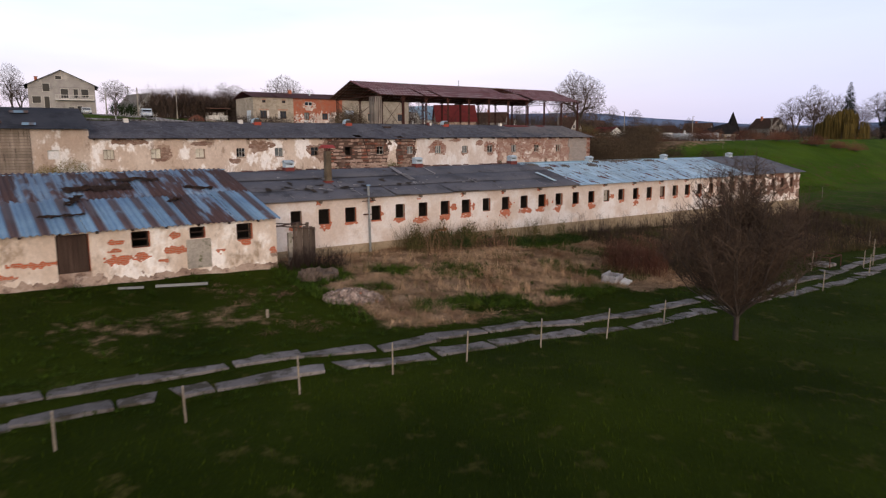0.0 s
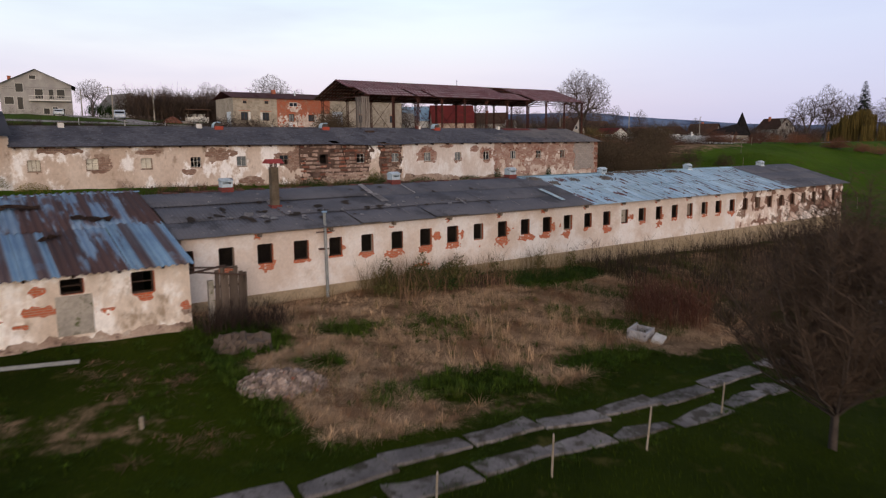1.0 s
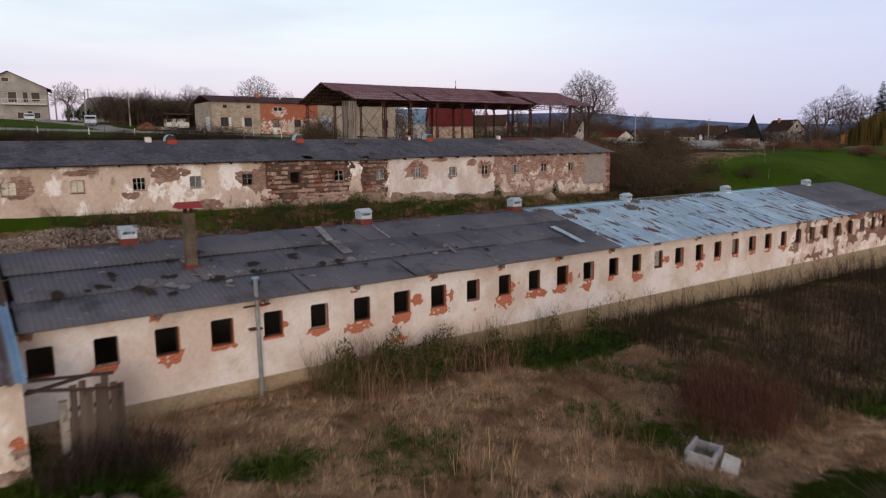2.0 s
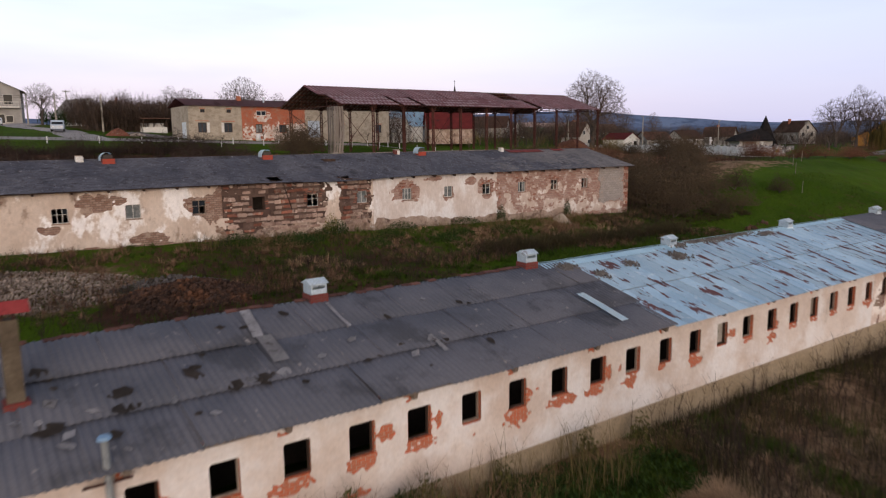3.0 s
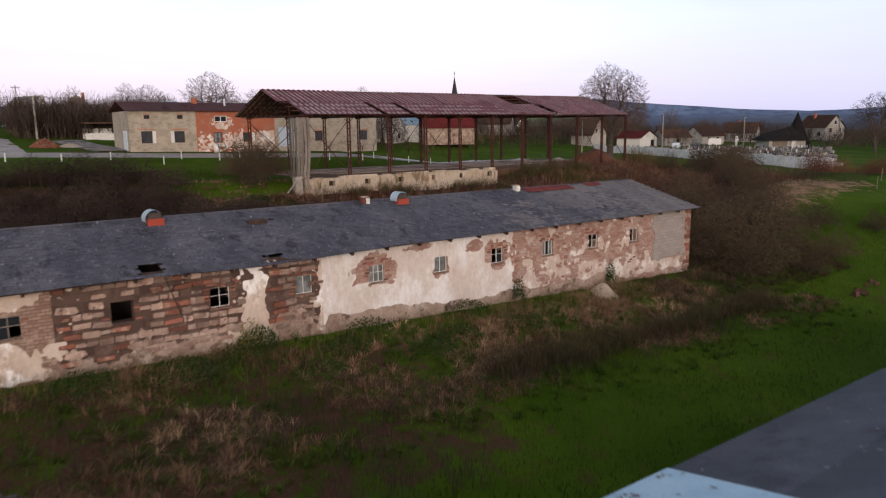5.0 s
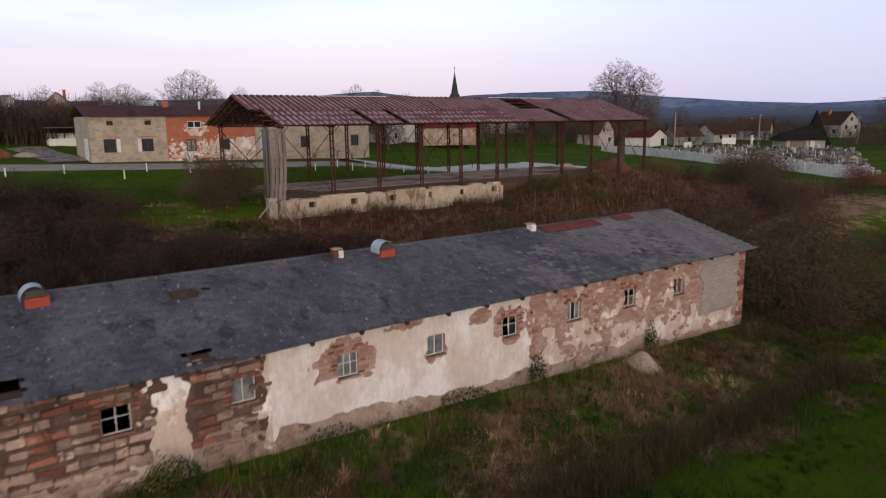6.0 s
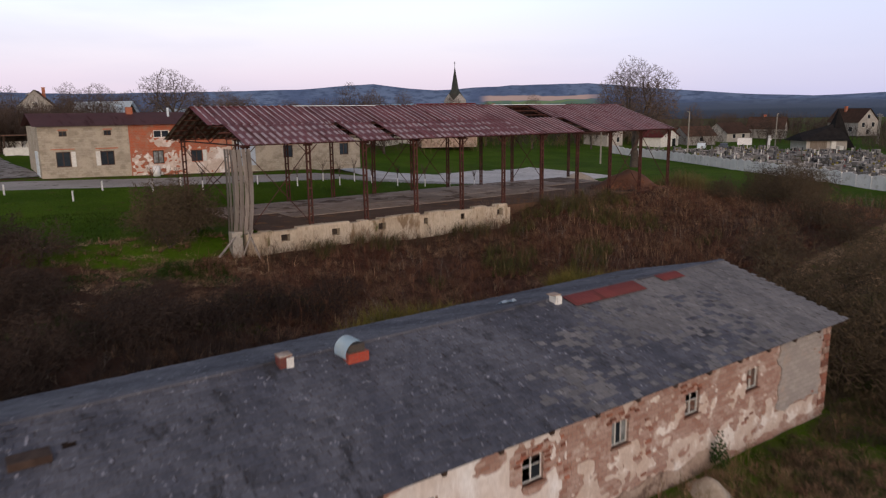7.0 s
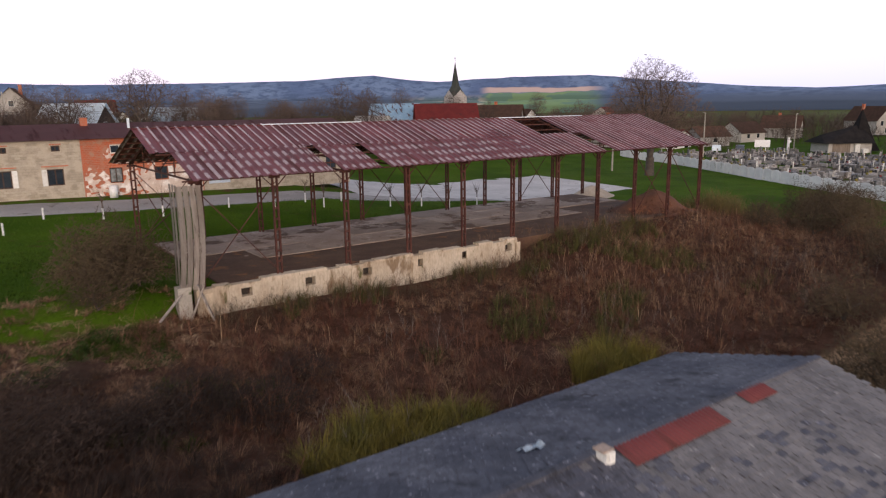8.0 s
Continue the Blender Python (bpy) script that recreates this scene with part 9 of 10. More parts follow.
tufts("grass", x, y, 28, 0.2, 0.6, 0.014, 1.6, M["green"], "green weeds by the shed corner", 52)
x, y = scatter(5200, 36, 74, 56, 62.5, lambda x, y, r: (r < 0.2 + 0.8 * clump(x, y, 0.5, 4)) & (np.abs(y - 59.3 + 0.03 * (x - 50)) < 1.6), 14)
thicket("brush", x, y, 0.3, 0.9, M["twig_dark"], "low dark brush on the bank below the barn", 8, 0.010, 14, 0.9)
x, y = scatter(3000, 18, 44, 53, 64, lambda x, y, r: outside_barns(x, y) & (clump(x, y, 0.4, 21) > 0.5), 66)
thicket("brush", x, y, 0.3, 1.0, M["twig_dark"], "dark tangle on the bank", 9, 0.010, 66, 1.2)
x, y = scatter(3600, 30, 66, 63, 65.4, lambda x, y, r: r < clump(x, y, 0.8, 5), 15)
thicket("brush", x, y, 0.2, 0.7, M["twig_olive"], "weeds against the barn wall", 7, 0.008, 15, 0.8)
x, y = scatter(2600, 20, 74, 54, 64.8, lambda x, y, r: outside_barns(x, y) & (clump(x, y, 0.42, 31) > 0.5) & (y > 56.5 + 0.06 * (x - 30)), 67)
tufts("withered_grass", x, y, 34, 0.25, 0.7, 0.008, 1.9, M["withered"], "withered brown tussocks on the bank", 67)
x, y = scatter(5200, 49, 72.5, 58.3, 61.2, lambda x, y, r: np.abs(y - 59.4 - 0.03 * (x - 60)) < 0.35 + 0.7 * clump(x, y, 0.8, 2), 68)
thicket("brush", x, y, 0.4, 1.1, M["hedge_strip"], "dark olive brown hedge strip in the grass", 12, 0.010, 68, 0.9)
x, y = scatter(2600, 66, 86, 60.8, 72, lambda x, y, r: outside_barns(x, y) & (x > 72.3 - 20 * (y < 65.2)) & (r < 0.25 + 0.75 * clump(x, y, 0.5, 9)), 79)
tufts("withered_grass", x, y, 30, 0.25, 0.7, 0.009, 1.9, M["hedge_strip"], "dark withered weeds round the barn corner", 79)
x, y = scatter(900, 70, 84, 61.5, 70, lambda x, y, r: outside_barns(x, y) & (x > 72.4 - 20 * (y < 65.2)) & (clump(x, y, 0.6, 14) > 0.5), 80)
thicket("brush", x, y, 0.4, 1.2, M["twig_dark"], "dark brambles round the barn corner", 12, 0.009, 80, 1.1)
x, y = scatter(520, 22.5, 29.5, 32.6, 35.8, lambda x, y, r: (r < 0.1 + 0.9 * clump(x, y, 1.0, 5)), 16)
thicket("brush", x, y, 0.4, 1.5, M["withered"], "brown weeds growing against the long barn", 7, 0.009, 16, 0.9)
x, y = scatter(1500, 22, 34, 33.4, 35.8, lambda x, y, r: (r < clump(x, y, 1.3, 2)), 64)
thicket("brush", x, y, 0.4, 1.7, M["twig_olive"], "olive weed stalks against the long barn", 7, 0.008, 64, 0.6)
x, y = scatter(420, 13.8, 17.2, 31.8, 33.3, lambda x, y, r: r < 0.8, 65)
thicket("brush", x, y, 0.3, 1.1, M["twig_dark"], "dark brambles round the gate", 12, 0.009, 65, 1.0)
x, y = scatter(5200, 36, 70, 25, 35.8, lambda x, y, r: (r < 0.1 + 0.9 * clump(x, y, 0.5, 5)), 17)
thicket("brush", x, y, 0.5, 1.7, M["twig_dark"], "dark brown shrubs along the long barn", 8, 0.012, 17)
x, y = scatter(900, 31.5, 36.5, 25, 29.5, lambda x, y, r: ((x - 34) / 2.2) ** 2 + ((y - 27) / 1.8) ** 2 < 1, 18)
thicket("brush", x, y, 0.7, 1.9, M["twig_red"], "reddish bare shrub beside the trough", 14, 0.009, 18, 0.9)
x, y = scatter(1800, 92, 117, 66, 92, lambda x, y, r: (r < clump(x, y, 0.22, 3)) & (np.abs(y - 78 + 0.25 * (x - 112)) < 6), 19)
thicket("brush", x, y, 0.4, 1.2, M["twig_dark"], "low dark brush on the slope", 14, 0.014, 19, 1.1)
x, y = scatter(9000, 78, 119, 82, 99, lambda x, y, r: (r < 0.15 + 0.6 * clump(x, y, 0.35, 3)) & (y < 99 - 0.2 * (x - 104)), 20)
thicket("brush", x, y, 0.3, 1.0, M["withered"], "dry brown weeds on the slope", 8, 0.011, 20, 1.0)
x, y = scatter(1500, 104, 109, 95, 102, lambda x, y, r: r < 0.9, 22)
thicket("brush", x, y, 0.8, 2.2, M["twig_olive"], "olive shrub at the shed end", 5, 0.014, 22)


def leafy(name, spots, material, label, seed, leaf=0.09, category="shrub"):
    """Low leafy shrubs: short stems, each carrying small leaf blades."""
    rr = random.Random(seed)
    verts, faces = [], []
    for x, y, r, h, n in spots:
        z = ground_at(x, y)
        for _ in range(n):
            a, q = rr.uniform(0, 6.283), r * math.sqrt(rr.random())
            hh = h * (1 - 0.6 * (q / r) ** 2) * rr.uniform(0.3, 1.0)
            c = Vector((x + q * math.cos(a), y + q * math.sin(a), z + hh))
            d = Vector((rr.uniform(-1, 1), rr.uniform(-1, 1), rr.uniform(-0.3, 1))).normalized()
            s = d.cross(Vector((rr.uniform(-1, 1), rr.uniform(-1, 1), rr.uniform(-1, 1)))).normalized()
            i = len(verts)
            L = leaf * rr.uniform(0.6, 1.5)
            verts += [c, c + d * L * 0.5 + s * L * 0.3, c + d * L, c + d * L * 0.5 - s * L * 0.3]
            faces.append([i, i + 1, i + 2, i + 3])
    return tagged(raw(name, [tuple(v) for v in verts], faces, material), label, category, "", "stuff")


leafy("green_weeds", [(23.6, 35.2, 0.5, 1.0, 900), (24.9, 34.9, 0.6, 1.2, 1200), (27.0, 35.1, 0.7, 1.3, 1300), (30.5, 34.6, 1.5, 0.5, 1500), (32.5, 34.2, 1.6, 0.45, 1500), (25.6, 34.4, 1.3, 1.1, 1500), (28, 34.6, 1.0, 1.0, 900), (35, 33.8, 1.5, 0.4, 1200)], M["leaf"], "dark green weeds under the wall", 31)
leafy("green_weeds", [(rx, 63.5 + 1.6 * math.sin(rx), 1.2, 0.7, 700) for rx in range(38, 56, 2)] + [(55.8, 65.1, 0.35, 1.6, 500), (63.6, 65.2, 0.3, 1.7, 500), (40.6, 64.9, 0.9, 1.2, 900), (33.5, 64.0, 1.3, 0.9, 900), (37, 64, 1.6, 0.9, 1200)], M["leaf"], "dark green weeds along the barn foot", 32)
leafy("shrub", [(23.3, 35.0, 0.45, 1.7, 420), (24.4, 34.2, 0.7, 1.2, 600), (25.3, 34.9, 0.4, 1.9, 380), (26.4, 34.0, 0.6, 1.5, 520), (27.4, 34.8, 0.5, 1.8, 420), (30.2, 35.2, 0.3, 1.4, 200), (22.6, 34.0, 0.5, 1.0, 380), (33.6, 35.3, 0.3, 1.2, 180), (36.0, 35.2, 0.3, 1.3, 180)], M["shrub_olive"], "olive leafy shrubs under the wall", 36, 0.10)
leafy("yellow_weeds", [(40.2, 64.8, 0.6, 1.7, 700), (9.2, 64.6, 1.4, 1.6, 1800), (12.0, 64.4, 1.2, 0.9, 900), (7.4, 64.5, 0.9, 1.1, 800)], M["yellow_leaf"], "yellow green bush by the barn wall", 33, 0.07)
leafy("green_weeds", [(46 + 1.7 * i, 94.3 + 1.6 * math.sin(i * 2.1), 1.3, 0.5, 500) for i in range(6)], M["leaf"], "green weeds by the shed corner", 34)


def grow(seed, tips, trunk, r0, rmin=0.012, wander=0.10, thick=0.06):
    """A bare tree that reaches for the given tips: forks halve the tips until one is left. Returns trunk with limbs, and twigs."""
    rr = np.random.RandomState(seed)
    wood, twig = ([], []), ([], [])
    total = len(tips)

    def cone(a, b, ra, rb):
        v, f = wood if ra > thick else twig
        n = 6 if ra > 2 * thick else (4 if ra > thick else 3)
        d = Vector(b - a)
        if d.length < 1e-5:
            return
        if ra < 0.5 * thick:                            # the finest twigs: one narrow blade each
            s = d.cross(Vector(rr.normal(0, 1, 3))).normalized()
            i = len(v)
            v += [Vector(a) - s * ra * 1.25, Vector(a) + s * ra * 1.25, Vector(b) + s * rb * 1.25, Vector(b) - s * rb * 1.25]
            f.append([i, i + 1, i + 2, i + 3])
            return
        q = d.to_track_quat("Z", "Y").to_matrix()
        i = len(v)
        for p, r in ((Vector(a), ra), (Vector(b), rb)):
            for k in range(n):
                t = 2 * math.pi * k / n
                v.append(p + q @ Vector((r * math.cos(t), r * math.sin(t), 0)))
        for k in range(n):
            f.append([i + k, i + (k + 1) % n, i + n + (k + 1) % n, i + n + k])

    def size(n):
        return max(rmin, r0 * (n / total) ** 0.55)

    def spread_out(p, pts, lev):
        n = len(pts)
        if n == 1:
            cone(p, pts[0], size(1), rmin * 0.5)
            return
        c = pts - pts.mean(0)
        axis_v = np.linalg.svd(c, full_matrices=False)[2][0] + rr.normal(0, 0.25, 3)
        s = np.argsort(c @ axis_v)
        cut = int(n * rr.uniform(0.35, 0.65)) or 1
        for g in (pts[s[:cut]], pts[s[cut:]]):
            if len(g) == 0:
                continue
            m_ = g.mean(0)
            step = m_ - p
            q = p + step * rr.uniform(0.34, 0.5) + rr.normal(0, wander, 3) * np.linalg.norm(step) * 0.4
            cone(p, q, size(len(g)) * 1.05, size(len(g)) * 0.9)
            spread_out(q, g, lev + 1)

    foot = np.array([0.0, 0.0, -0.3])
    top = np.array([0.0, 0.0, trunk])
    if trunk > 0.3:
        mid_ = foot * 0.5 + top * 0.5 + np.append(rr.normal(0, 0.05, 2), 0)
        cone(foot, mid_, r0 * 1.25, r0 * 1.05)
        cone(mid_, top, r0 * 1.05, r0)
    spread_out(top, tips, 0)
    return wood, twig


def crown_tips(n, rx, ry, rz, cz, seed, lo=-1.0, shell=0.45, lumps=0.18):
    """Points in a lumpy ellipsoid, more of them towards its skin."""
    rr = np.random.RandomState(seed)
    d = rr.normal(0, 1, (n * 3, 3))
    d /= np.linalg.norm(d, axis=1)[:, None]
    d = d[d[:, 2] > lo][:n]
    r = rr.uniform(0, 1, len(d)) ** shell
    lump = 1 + lumps * np.sin(5 * d[:, 0] + seed) * np.sin(4 * d[:, 1] + 2 * seed) + lumps * 0.6 * np.sin(9 * d[:, 2] + 7 * d[:, 0])
    return d * (r * lump)[:, None] * np.array([rx, ry, rz]) + np.array([0, 0, cz])


def tree(kind, x, y, scale, label, twig_m, group="bare trees", turn=0, name="tree"):
    (wv, wf), (tv, tf) = kind
    z = ground_at(x, y)
    t = thing(name, (0, 0, 0), label, "tree", group)
    raw("trunk", [tuple(v) for v in wv], wf, M["bark"], t, "", True)
    raw("crown", [tuple(v) for v in tv], tf, twig_m, t)
    t.matrix_basis = pose(x, y, z, 0, 0, turn) @ Matrix.Diagonal((scale, scale, scale, 1))
    return t


round_tree = grow(5, crown_tips(13000, 6.6, 6.6, 7.2, 9.4, 5, -0.7, 0.42, 0.08), 2.6, 0.6, 0.017)
tall_tree = grow(9, crown_tips(2600, 3.8, 3.8, 5.8, 7.8, 9, -0.85, 0.5, 0.10), 1.8, 0.3, 0.018)
wide_tree = grow(13, crown_tips(2800, 5.2, 5.0, 4.6, 6.4, 13, -0.6, 0.5, 0.10), 1.8, 0.34, 0.018)


def broom(seed, limbs, twigs, spread, top, trunk, r0):
    """A young tree like a broom: limbs that fan upwards from a short trunk, each set with rising twigs. Returns trunk with limbs, and twigs."""
    rr = random.Random(seed)
    wood, twig = ([], []), ([], [])

    def rod(a, b, ra, rb):
        v, f = wood
        q = (b - a).to_track_quat("Z", "Y").to_matrix()
        i = len(v)
        for p, rad in ((a, ra), (b, rb)):
            v.extend(p + q @ Vector((rad * math.cos(k * 2.094), rad * math.sin(k * 2.094), 0)) for k in range(3))
        f.extend([i + k, i + (k + 1) % 3, i + 3 + (k + 1) % 3, i + 3 + k] for k in range(3))

    def blade(a, b, w):
        v, f = twig
        s = (b - a).cross(Vector((rr.gauss(0, 1), rr.gauss(0, 1), rr.gauss(0, 1)))).normalized() * w
        i = len(v)
        v.extend((a - s, a + s, b + s * 0.4, b - s * 0.4))
        f.append([i, i + 1, i + 2, i + 3])

    rod(Vector((0, 0, -0.3)), Vector((0.04, 0, trunk * 0.5)), r0 * 1.2, r0)
    rod(Vector((0.04, 0, trunk * 0.5)), Vector((0, 0.05, trunk)), r0, r0 * 0.8)
    for _ in range(limbs):
        a = rr.uniform(0, 6.283)
        out = spread * math.sqrt(rr.random()) * rr.uniform(0.8, 1.15)
        p0 = Vector((0, 0, trunk * rr.uniform(0.55, 1.0)))
        high = top * (1 - 0.35 * (out / spread) ** 2) * rr.uniform(0.8, 1.08)
        p2 = Vector((out * math.cos(a), out * math.sin(a), high))
        p1 = p0.lerp(p2, 0.45) + Vector((math.cos(a), math.sin(a), -0.3)) * 0.16 * out
        rod(p0, p1, r0 * 0.32, 0.022)
        rod(p1, p2, 0.022, 0.007)
        for _ in range(twigs):
            u = rr.uniform(0.18, 1.0)
            b = p0.lerp(p1, u / 0.5) if u < 0.5 else p1.lerp(p2, (u - 0.5) / 0.5)
            d = Vector((rr.gauss(0, 0.55), rr.gauss(0, 0.55), rr.uniform(0.25, 1.0))).normalized() * rr.uniform(0.35, 1.0)
            blade(b, b + d, 0.0085)
            for _ in range(5):
                c = b + d * rr.uniform(0.2, 0.95)
                blade(c, c + (d * 0.35 + Vector((rr.gauss(0, 0.2), rr.gauss(0, 0.2), rr.gauss(0.08, 0.12)))) * rr.uniform(0.5, 1.1), 0.006)
    return wood, twig


shrub_tree = broom(21, 90, 78, 3.0, 7.2, 1.7, 0.13)

big = tree(round_tree, 138.3, 130.0, 1.08, "large round bare walnut tree beyond the shed", M["twig"])
near_tree = tree(shrub_tree, 27.1, 16.1, 1.0, "bushy bare young tree with fine twigs by the track", M["twig_near"], turn=40)
wide = tree(wide_tree, 72, 166, 1.05, "spreading bare tree behind the store", M["twig"])
tall = tree(tall_tree, 59, 172, 0.66, "bare tree behind the store", M["twig"])


def more(src, x, y, s, turn, label):
    c = copy_thing(src, pose(x, y, ground_at(x, y), 0, 0, turn))
    c.scale = (s, s, s)
    return tagged(c, label)


for x, y, s, k in ((64, 178, 0.8, 0), (96, 176, 0.7, 0), (86, 181, 0.75, 1), (128, 200, 0.9, 0), (145, 178, 0.75, 1), (152, 170, 0.7, 0), (172, 182, 0.8, 0), (200, 190, 0.9, 0), (37.6, 187.7, 0.78, 0), (17.5, 205, 0.9, 1), (20, 212, 0.8, 0), (82, 170, 0.6, 1), (52, 182, 0.6, 1), (110, 178, 1.0, 1), (114, 172, 0.8, 0), (117, 181, 0.9, 1), (104, 182, 0.7, 1), (150, 190, 0.7, 0), (160, 175, 0.6, 1), (166, 165, 0.7, 1), (183, 172, 0.8, 0),
                   (229.5, 120, 1.3, 0), (232, 115.5, 1.3, 1), (236, 111, 1.35, 0), (247, 101, 1.4, 0), (240, 108, 0.9, 1), (250, 110, 1.0, 0), (205, 165, 0.8, 1), (215, 150, 0.6, 1), (193, 175, 0.8, 0), (210, 180, 0.9, 1), (90, 188, 0.55, 0), (78, 195, 0.6, 1), (62, 192, 0.55, 0),
                   (140, 205, 0.8, 1), (120, 210, 0.75, 0), (180, 200, 0.8, 1), (199, 98, 0.8, 1), (192, 104, 0.7, 0), (33, 240, 0.8, 1)):
    more((wide, tall)[k], x, y, s, random.uniform(0, 360), "bare tree among the village gardens" if y > 160 else "bare tree beyond the meadow")


rv = random.Random(19)
for i in range(60):
    x, y = rv.uniform(62, 250), rv.uniform(172, 262)
    if (abs(x - 133) < 11 and y < 196) or (abs(x - 185) < 14 and y > 228) or abs(x - 81) < 8 and y > 215:
        continue
    more((wide, tall)[i % 2], x, y, rv.uniform(0.42, 0.8), rv.uniform(0, 360), "bare tree among the village gardens")


def spruce(x, y, h, seed):
    z = ground_at(x, y)
    t = thing("spruce_tree", (x, y, z), "tall dark spruce tree", "tree", "spruces")
    bm = bmesh.new()
    tube(bm, (x, y, z - 0.2), (x, y, z + h * 0.95), 0.2, 0.03, 7)
    part("trunk", bm, M["bark"], t)
    rr = random.Random(seed)
    verts, faces = [], []
    for i in range(46):
        u = i / 46
        zz = z + h * (0.08 + 0.92 * u)
        r = h * 0.27 * (1 - u) ** 0.85 + 0.15
        for k in range(16):
            a = rr.uniform(0, 6.283)
            L = r * rr.uniform(0.6, 1.1)
            d = Vector((math.cos(a), math.sin(a), 0))
            s = Vector((-d.y, d.x, 0))
            p0, p1 = Vector((x, y, zz)), Vector((x, y, zz - 0.22 * L)) + d * L
            for w in range(5):
                c = p0.lerp(p1, 0.3 + 0.7 * w / 4)
                q = 0.34 * (1.2 - w / 5) * (0.6 + L * 0.35)
                b = len(verts)
                verts += [c - s * q, c + s * q, c + d * q * 1.2 - Vector((0, 0, 0.12 + 0.1 * rr.random()))]
                faces.append([b, b + 1, b + 2])
    raw("crown", [tuple(v) for v in verts], faces, M["needle"], t)


spruce(232.5, 105, 25.5 - ground_at(232.5, 105), 1)
spruce(246, 99, 24 - ground_at(246, 99), 2)
spruce(252, 95, 23 - ground_at(252, 95), 3)
spruce(241, 96, 13, 4)


def willow(x, y, r, h, seed):
    z = ground_at(x, y)
    t = thing("willow_tree", (x, y, z), "yellow green weeping willow in early leaf", "tree")
    bm = bmesh.new()
    tube(bm, (x, y, z - 0.2), (x, y, z + h * 0.6), 0.35, 0.2, 8)
    rr = random.Random(seed)
    verts, faces = [], []
    for i in range(60):
        a = rr.uniform(0, 6.283)
        q = r * math.sqrt(rr.random())
        top = Vector((x + q * math.cos(a), y + q * math.sin(a), z + h * (1 - 0.55 * (q / r) ** 2) * rr.uniform(0.75, 1)))
        if i < 12:
            tube(bm, (x, y, z + h * 0.5), top, 0.12, 0.03, 5)
        for k in range(44):
            o = Vector((rr.uniform(-0.8, 0.8), rr.uniform(-0.7, 0.7), rr.uniform(-0.5, 0.2)))
            L = rr.uniform(0.3, 0.75) * h
            ribbon(verts, faces, top + o, top + o + Vector((o.x * 0.5, o.y * 0.5, -L)), 0.05, 0.02, Vector((rr.uniform(-1, 1), rr.uniform(-1, 1), 0)).normalized())
    part("trunk", bm, M["bark"], t)
    raw("crown", [tuple(v) for v in verts], faces, M["willow"], t)


willow(196, 90, 6.0, 8.5, 3)

# big bare bushes at the end of the middle barn
bush_kind = grow(33, crown_tips(4200, 2.9, 2.7, 3.6, 0.6, 33, 0.0, 0.6, 0.2), 0.1, 0.12, 0.011, 0.16, 0.04)
bush = tree(bush_kind, 76.5, 66.5, 1.0, "large brown bare bush at the barn end", M["twig_bush"], "bushes", name="bush")
corner_bush = tree(bush_kind, 54.7, 99.6, 1.0, "dull brown budding bush at the shed corner", M["twig_bush"], "bushes", name="bush")
for x, y, s in ((53.3, 100.4, 0.9), (55.8, 100.6, 0.85), (54.5, 102.2, 0.95), (53.2, 98.2, 0.6)):
    c = copy_thing(corner_bush, pose(x, y, ground_at(x, y), 0, 0, 40 * x))
    c.scale = (s, s, s)
dark_bush = tree(bush_kind, 44, 84, 0.8, "dark tangled bare bush behind the barn", M["twig_dark"], "bushes", name="bush")
for i in range(40):
    x, y = random.uniform(20, 50), random.uniform(79.5, 102)
    if x > 46 and y > 88:
        continue
    s = random.uniform(0.45, 0.85)
    c = copy_thing(dark_bush, pose(x, y, ground_at(x, y), 0, 0, 61 * i))
    c.scale = (s * 1.2, s * 1.2, s * 0.75)
for i, (x, y, s) in enumerate(((47.5, 87, 0.7), (50, 88.5, 0.6), (52.5, 86.5, 0.7), (48.5, 91, 0.55), (55, 88, 0.6), (57.5, 86, 0.6), (46, 98.5, 0.7), (43, 101, 0.8), (60, 88.5, 0.5), (51, 92, 0.4))):
    c = copy_thing(dark_bush, pose(x, y, ground_at(x, y), 0, 0, 77 * i))
    c.scale = (s * 1.3, s * 1.3, s * 0.7)
red_bush = tree(bush_kind, 118, 80, 0.75, "reddish brown bare bush on the slope", M["twig_red"], "bushes", name="bush")
for i in range(13):
    x = 119 + 2.1 * i + random.uniform(-0.5, 0.5)
    y = 79.0 - 0.62 * (x - 119) + random.uniform(-1.5, 1.5)
    s = random.uniform(0.5, 0.85)
    c = copy_thing(red_bush, pose(x, y, ground_at(x, y), 0, 0, 53 * i))
    c.scale = (s * 1.1, s * 1.1, s * 0.7)
for i, (x, y, s) in enumerate(((78.5, 63.5, 0.95), (80.5, 66.5, 1.1), (75.5, 70, 1.0), (83, 64.5, 0.9), (84, 68.5, 1.1), (79, 71, 1.15), (87, 67, 0.85), (76.0, 63.0, 0.7), (82, 72.5, 1.1), (88, 72, 0.9), (86, 62, 0.6), (91, 66, 0.65), (75, 74, 0.9), (95, 63, 0.5), (93, 72, 0.8), (97, 76, 0.8), (101, 80, 0.8), (90, 78, 0.9), (106, 84, 0.7),
                               (81, 61.5, 0.55), (112, 88, 0.8), (108, 89, 0.9), (113, 92, 0.85), (118, 89, 0.9), (105, 92, 0.6), (119.5, 92.5, 0.95), (110, 95, 0.6), (116, 94, 0.9), (123, 95, 0.7), (114, 89, 1.0))):
    c = copy_thing(bush, pose(x, y, ground_at(x, y), 0, 0, 47 * i))
    c.scale = (s * 1.05, s * 1.05, s * 0.97)
hx, hy = scatter(3200, 30, 62, 152, 172, lambda x, y, r: (y > 150 + 0.1 * (x - 30)) & (r < 0.9) & (x > 40), 41)
thicket("hedge", hx, hy, 2.0, 5.0, M["twig"], "dense bare hedges behind the store", 18, 0.045, 41, 0.9, "hedge", 1.7)
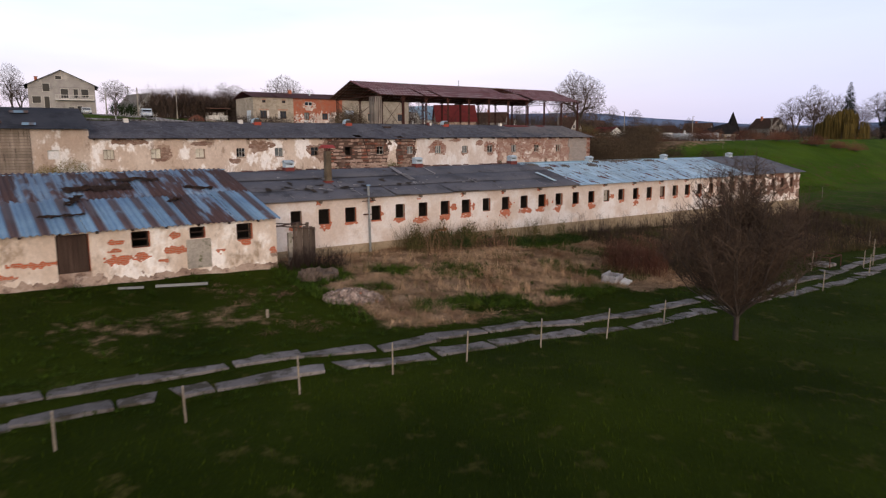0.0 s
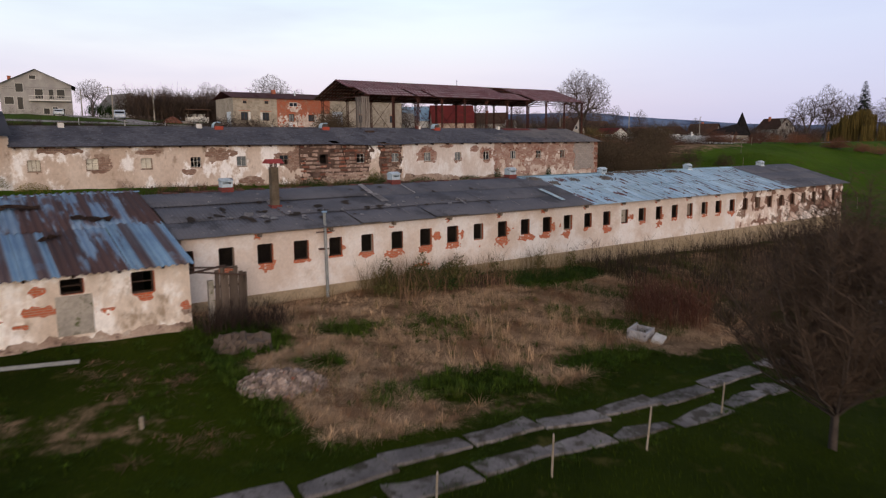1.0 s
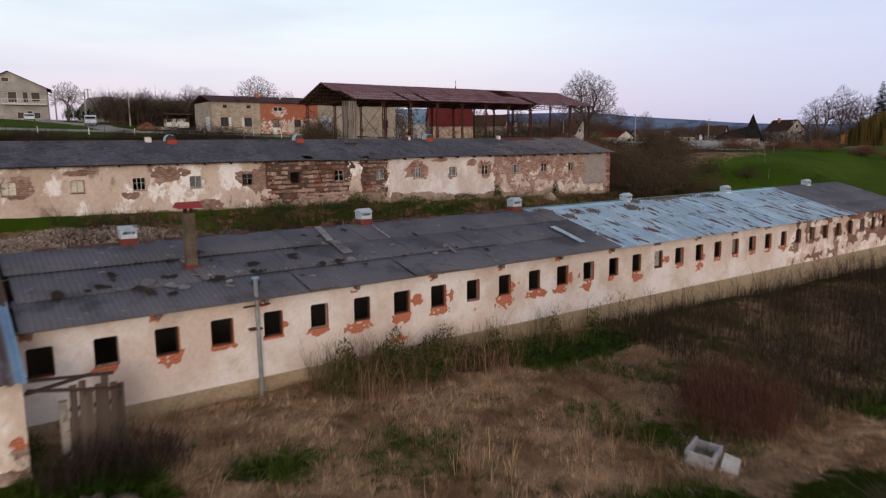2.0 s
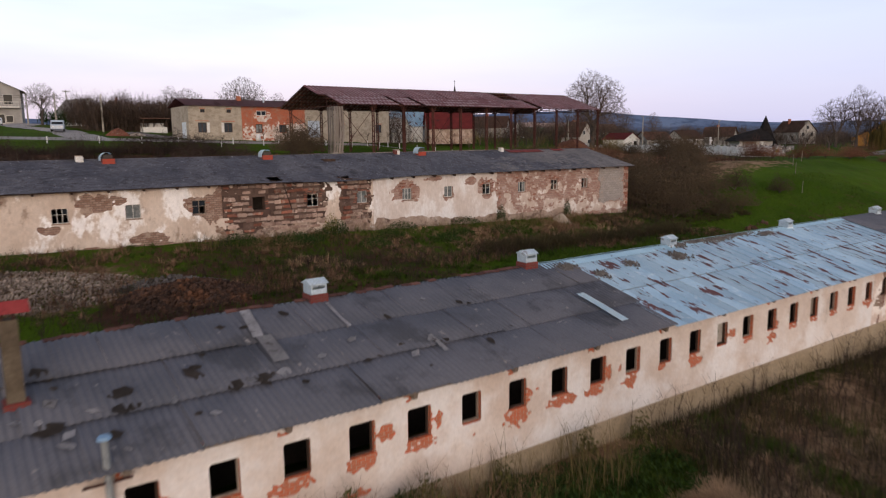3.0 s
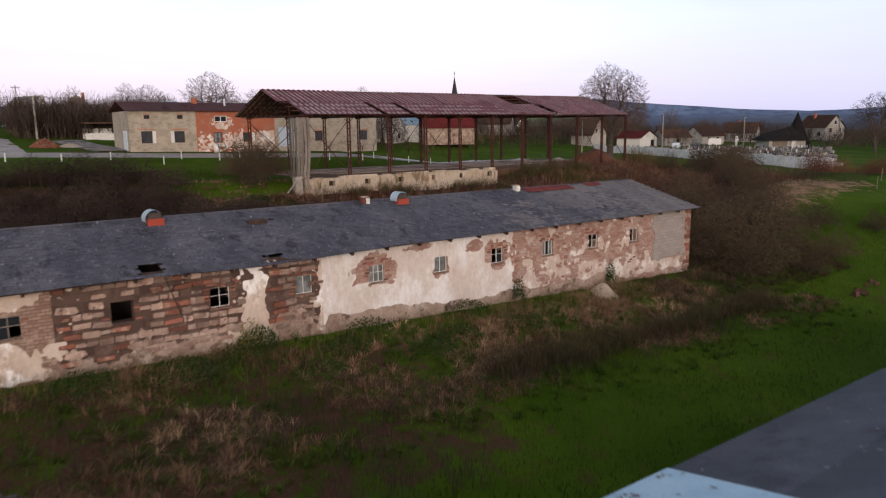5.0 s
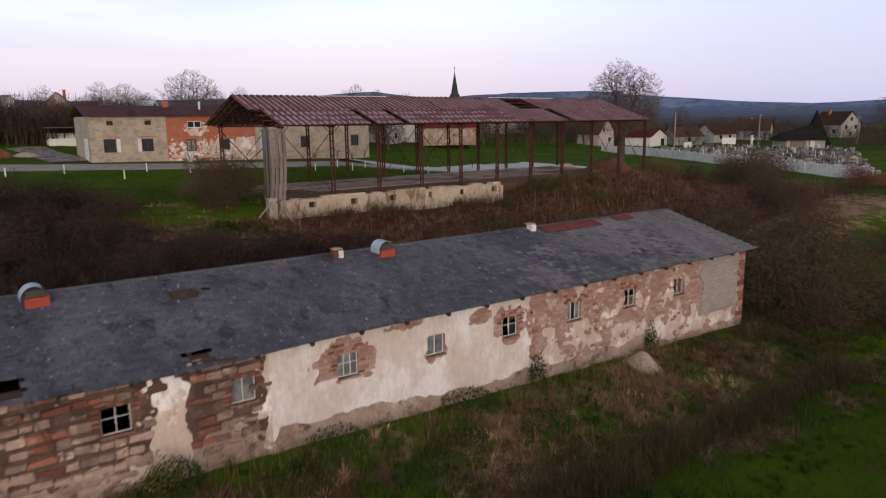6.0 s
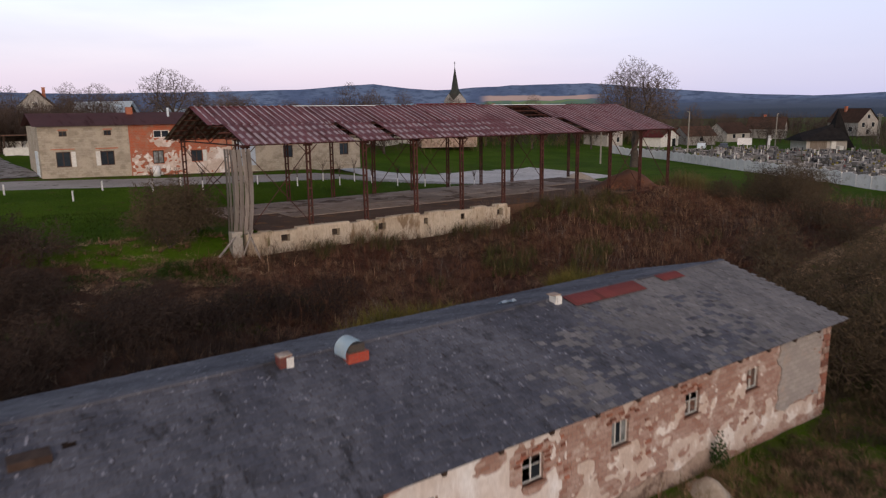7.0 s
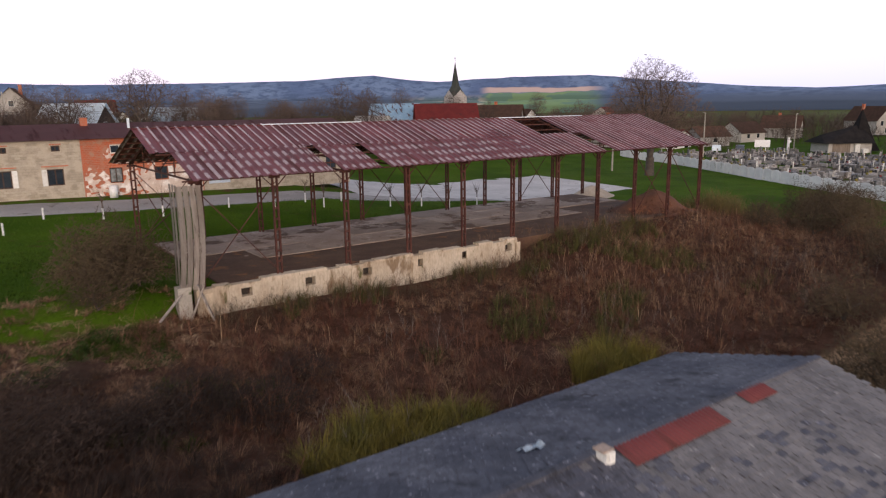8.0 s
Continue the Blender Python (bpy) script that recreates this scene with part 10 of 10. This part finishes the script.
hx, hy = scatter(6200, 60, 260, 170, 240, lambda x, y, r: (r < 0.35 + 0.6 * clump(x, y, 0.09, 2)) & ~((np.abs(x - 133) < 9) & (y < 200)), 42)
thicket("hedge", hx, hy, 1.0, 4.2, M["twig"], "bare orchards and hedges of the village", 18, 0.041, 42, 0.9, "hedge", 1.7)
hx, hy = scatter(3600, 62, 270, 168, 262, lambda x, y, r: (clump(x, y, 0.12, 5) > 0.55), 43)
thicket("hedge", hx, hy, 0.8, 3.4, M["twig_olive"], "olive budding hedges of the village", 16, 0.053, 43, 0.9, "hedge", 1.7)
hx, hy = scatter(700, 4, 44, 190, 200, lambda x, y, r: (r < 0.9) & ((x < 14) | (x > 38)), 44)
thicket("hedge", hx, hy, 1.0, 3.0, M["leaf"], "dark clipped hedges before the hill house", 18, 0.060, 44, 0.9, "hedge", 1.7)
hx, hy = scatter(1500, 205, 280, 86, 130, lambda x, y, r: clump(x, y, 0.15, 1) > 0.4, 45)
thicket("hedge", hx, hy, 1.0, 4.0, M["twig"], "bare hedges beyond the meadow", 16, 0.038, 45, 0.9, "hedge", 1.7)

hx, hy = scatter(3600, 190, 330, 128, 215, lambda x, y, r: (clump(x, y, 0.1, 4) > 0.42) & ((x - 210) ** 2 + (y - 133) ** 2 > 500), 46)
thicket("hedge", hx, hy, 1.5, 5.0, M["twig"], "bare hedges and garden trees behind the chapel", 18, 0.045, 46, 0.9, "hedge", 1.7)
x, y = scatter(500, 96, 105, 97.5, 103, lambda x, y, r: (((x - 100.3) / 4.6) ** 2 + ((y - 100.3) / 3.4) ** 2 < 1), 47)
tufts("brush", x, y, 14, 0.2, 0.7, 0.012, 1.6, M["twig_dark"], "dead stalks on the earth heap", 47, "shrubs")
x, y = scatter(26000, 30, 59, 96, 112.5, lambda x, y, r: outside_barns(x, y) & (r < 0.35 + 0.5 * clump(x, y, 0.5, 3)), 72)
blades("grass", x, y, 0.08, 0.25, 0.022, 0.9, M["green"], "uneven green lawn beside the shed", 72)
x, y = scatter(700, 44, 59, 88, 100, lambda x, y, r: outside_barns(x, y) & (clump(x, y, 0.7, 5) > 0.5), 73)
tufts("withered_grass", x, y, 30, 0.15, 0.5, 0.012, 2.2, M["withered"], "withered grass by the shed corner", 73)
x, y = scatter(300, 46, 58.5, 92, 99.5, lambda x, y, r: outside_barns(x, y) & (clump(x, y, 0.8, 9) > 0.55), 74)
tufts("dry_grass", x, y, 26, 0.15, 0.4, 0.012, 3.0, M["matted"], "pale matted grass by the shed corner", 74)
rubble("earth_lumps", 101.8, 100.6, 4.6, 3.2, 1.65, 900, M["soil_red"], "clods of brown earth on the heap", (0.1, 0.45), 12)
x, y = scatter(1500, 58.5, 92, 94.6, 96.9, lambda x, y, r: r < 0.2 + 0.8 * clump(x, y, 0.7, 3), 75)
thicket("brush", x, y, 0.4, 1.2, M["twig_bush"], "brown weeds against the shed wall", 14, 0.009, 75, 1.0)
x, y = scatter(500, 62, 94, 94.4, 96.9, lambda x, y, r: clump(x, y, 0.6, 8) > 0.55, 76)
tufts("grass", x, y, 26, 0.4, 1.3, 0.009, 1.0, M["shrub_olive"], "olive weeds against the shed wall", 76)
x, y = scatter(150, 58.5, 81, 97.15, 97.9, lambda x, y, r: clump(x, y, 1.1, 4) > 0.5, 77)
tufts("grass", x, y, 24, 0.3, 0.55, 0.010, 1.6, M["fresh"], "grass on top of the shed wall", 77)
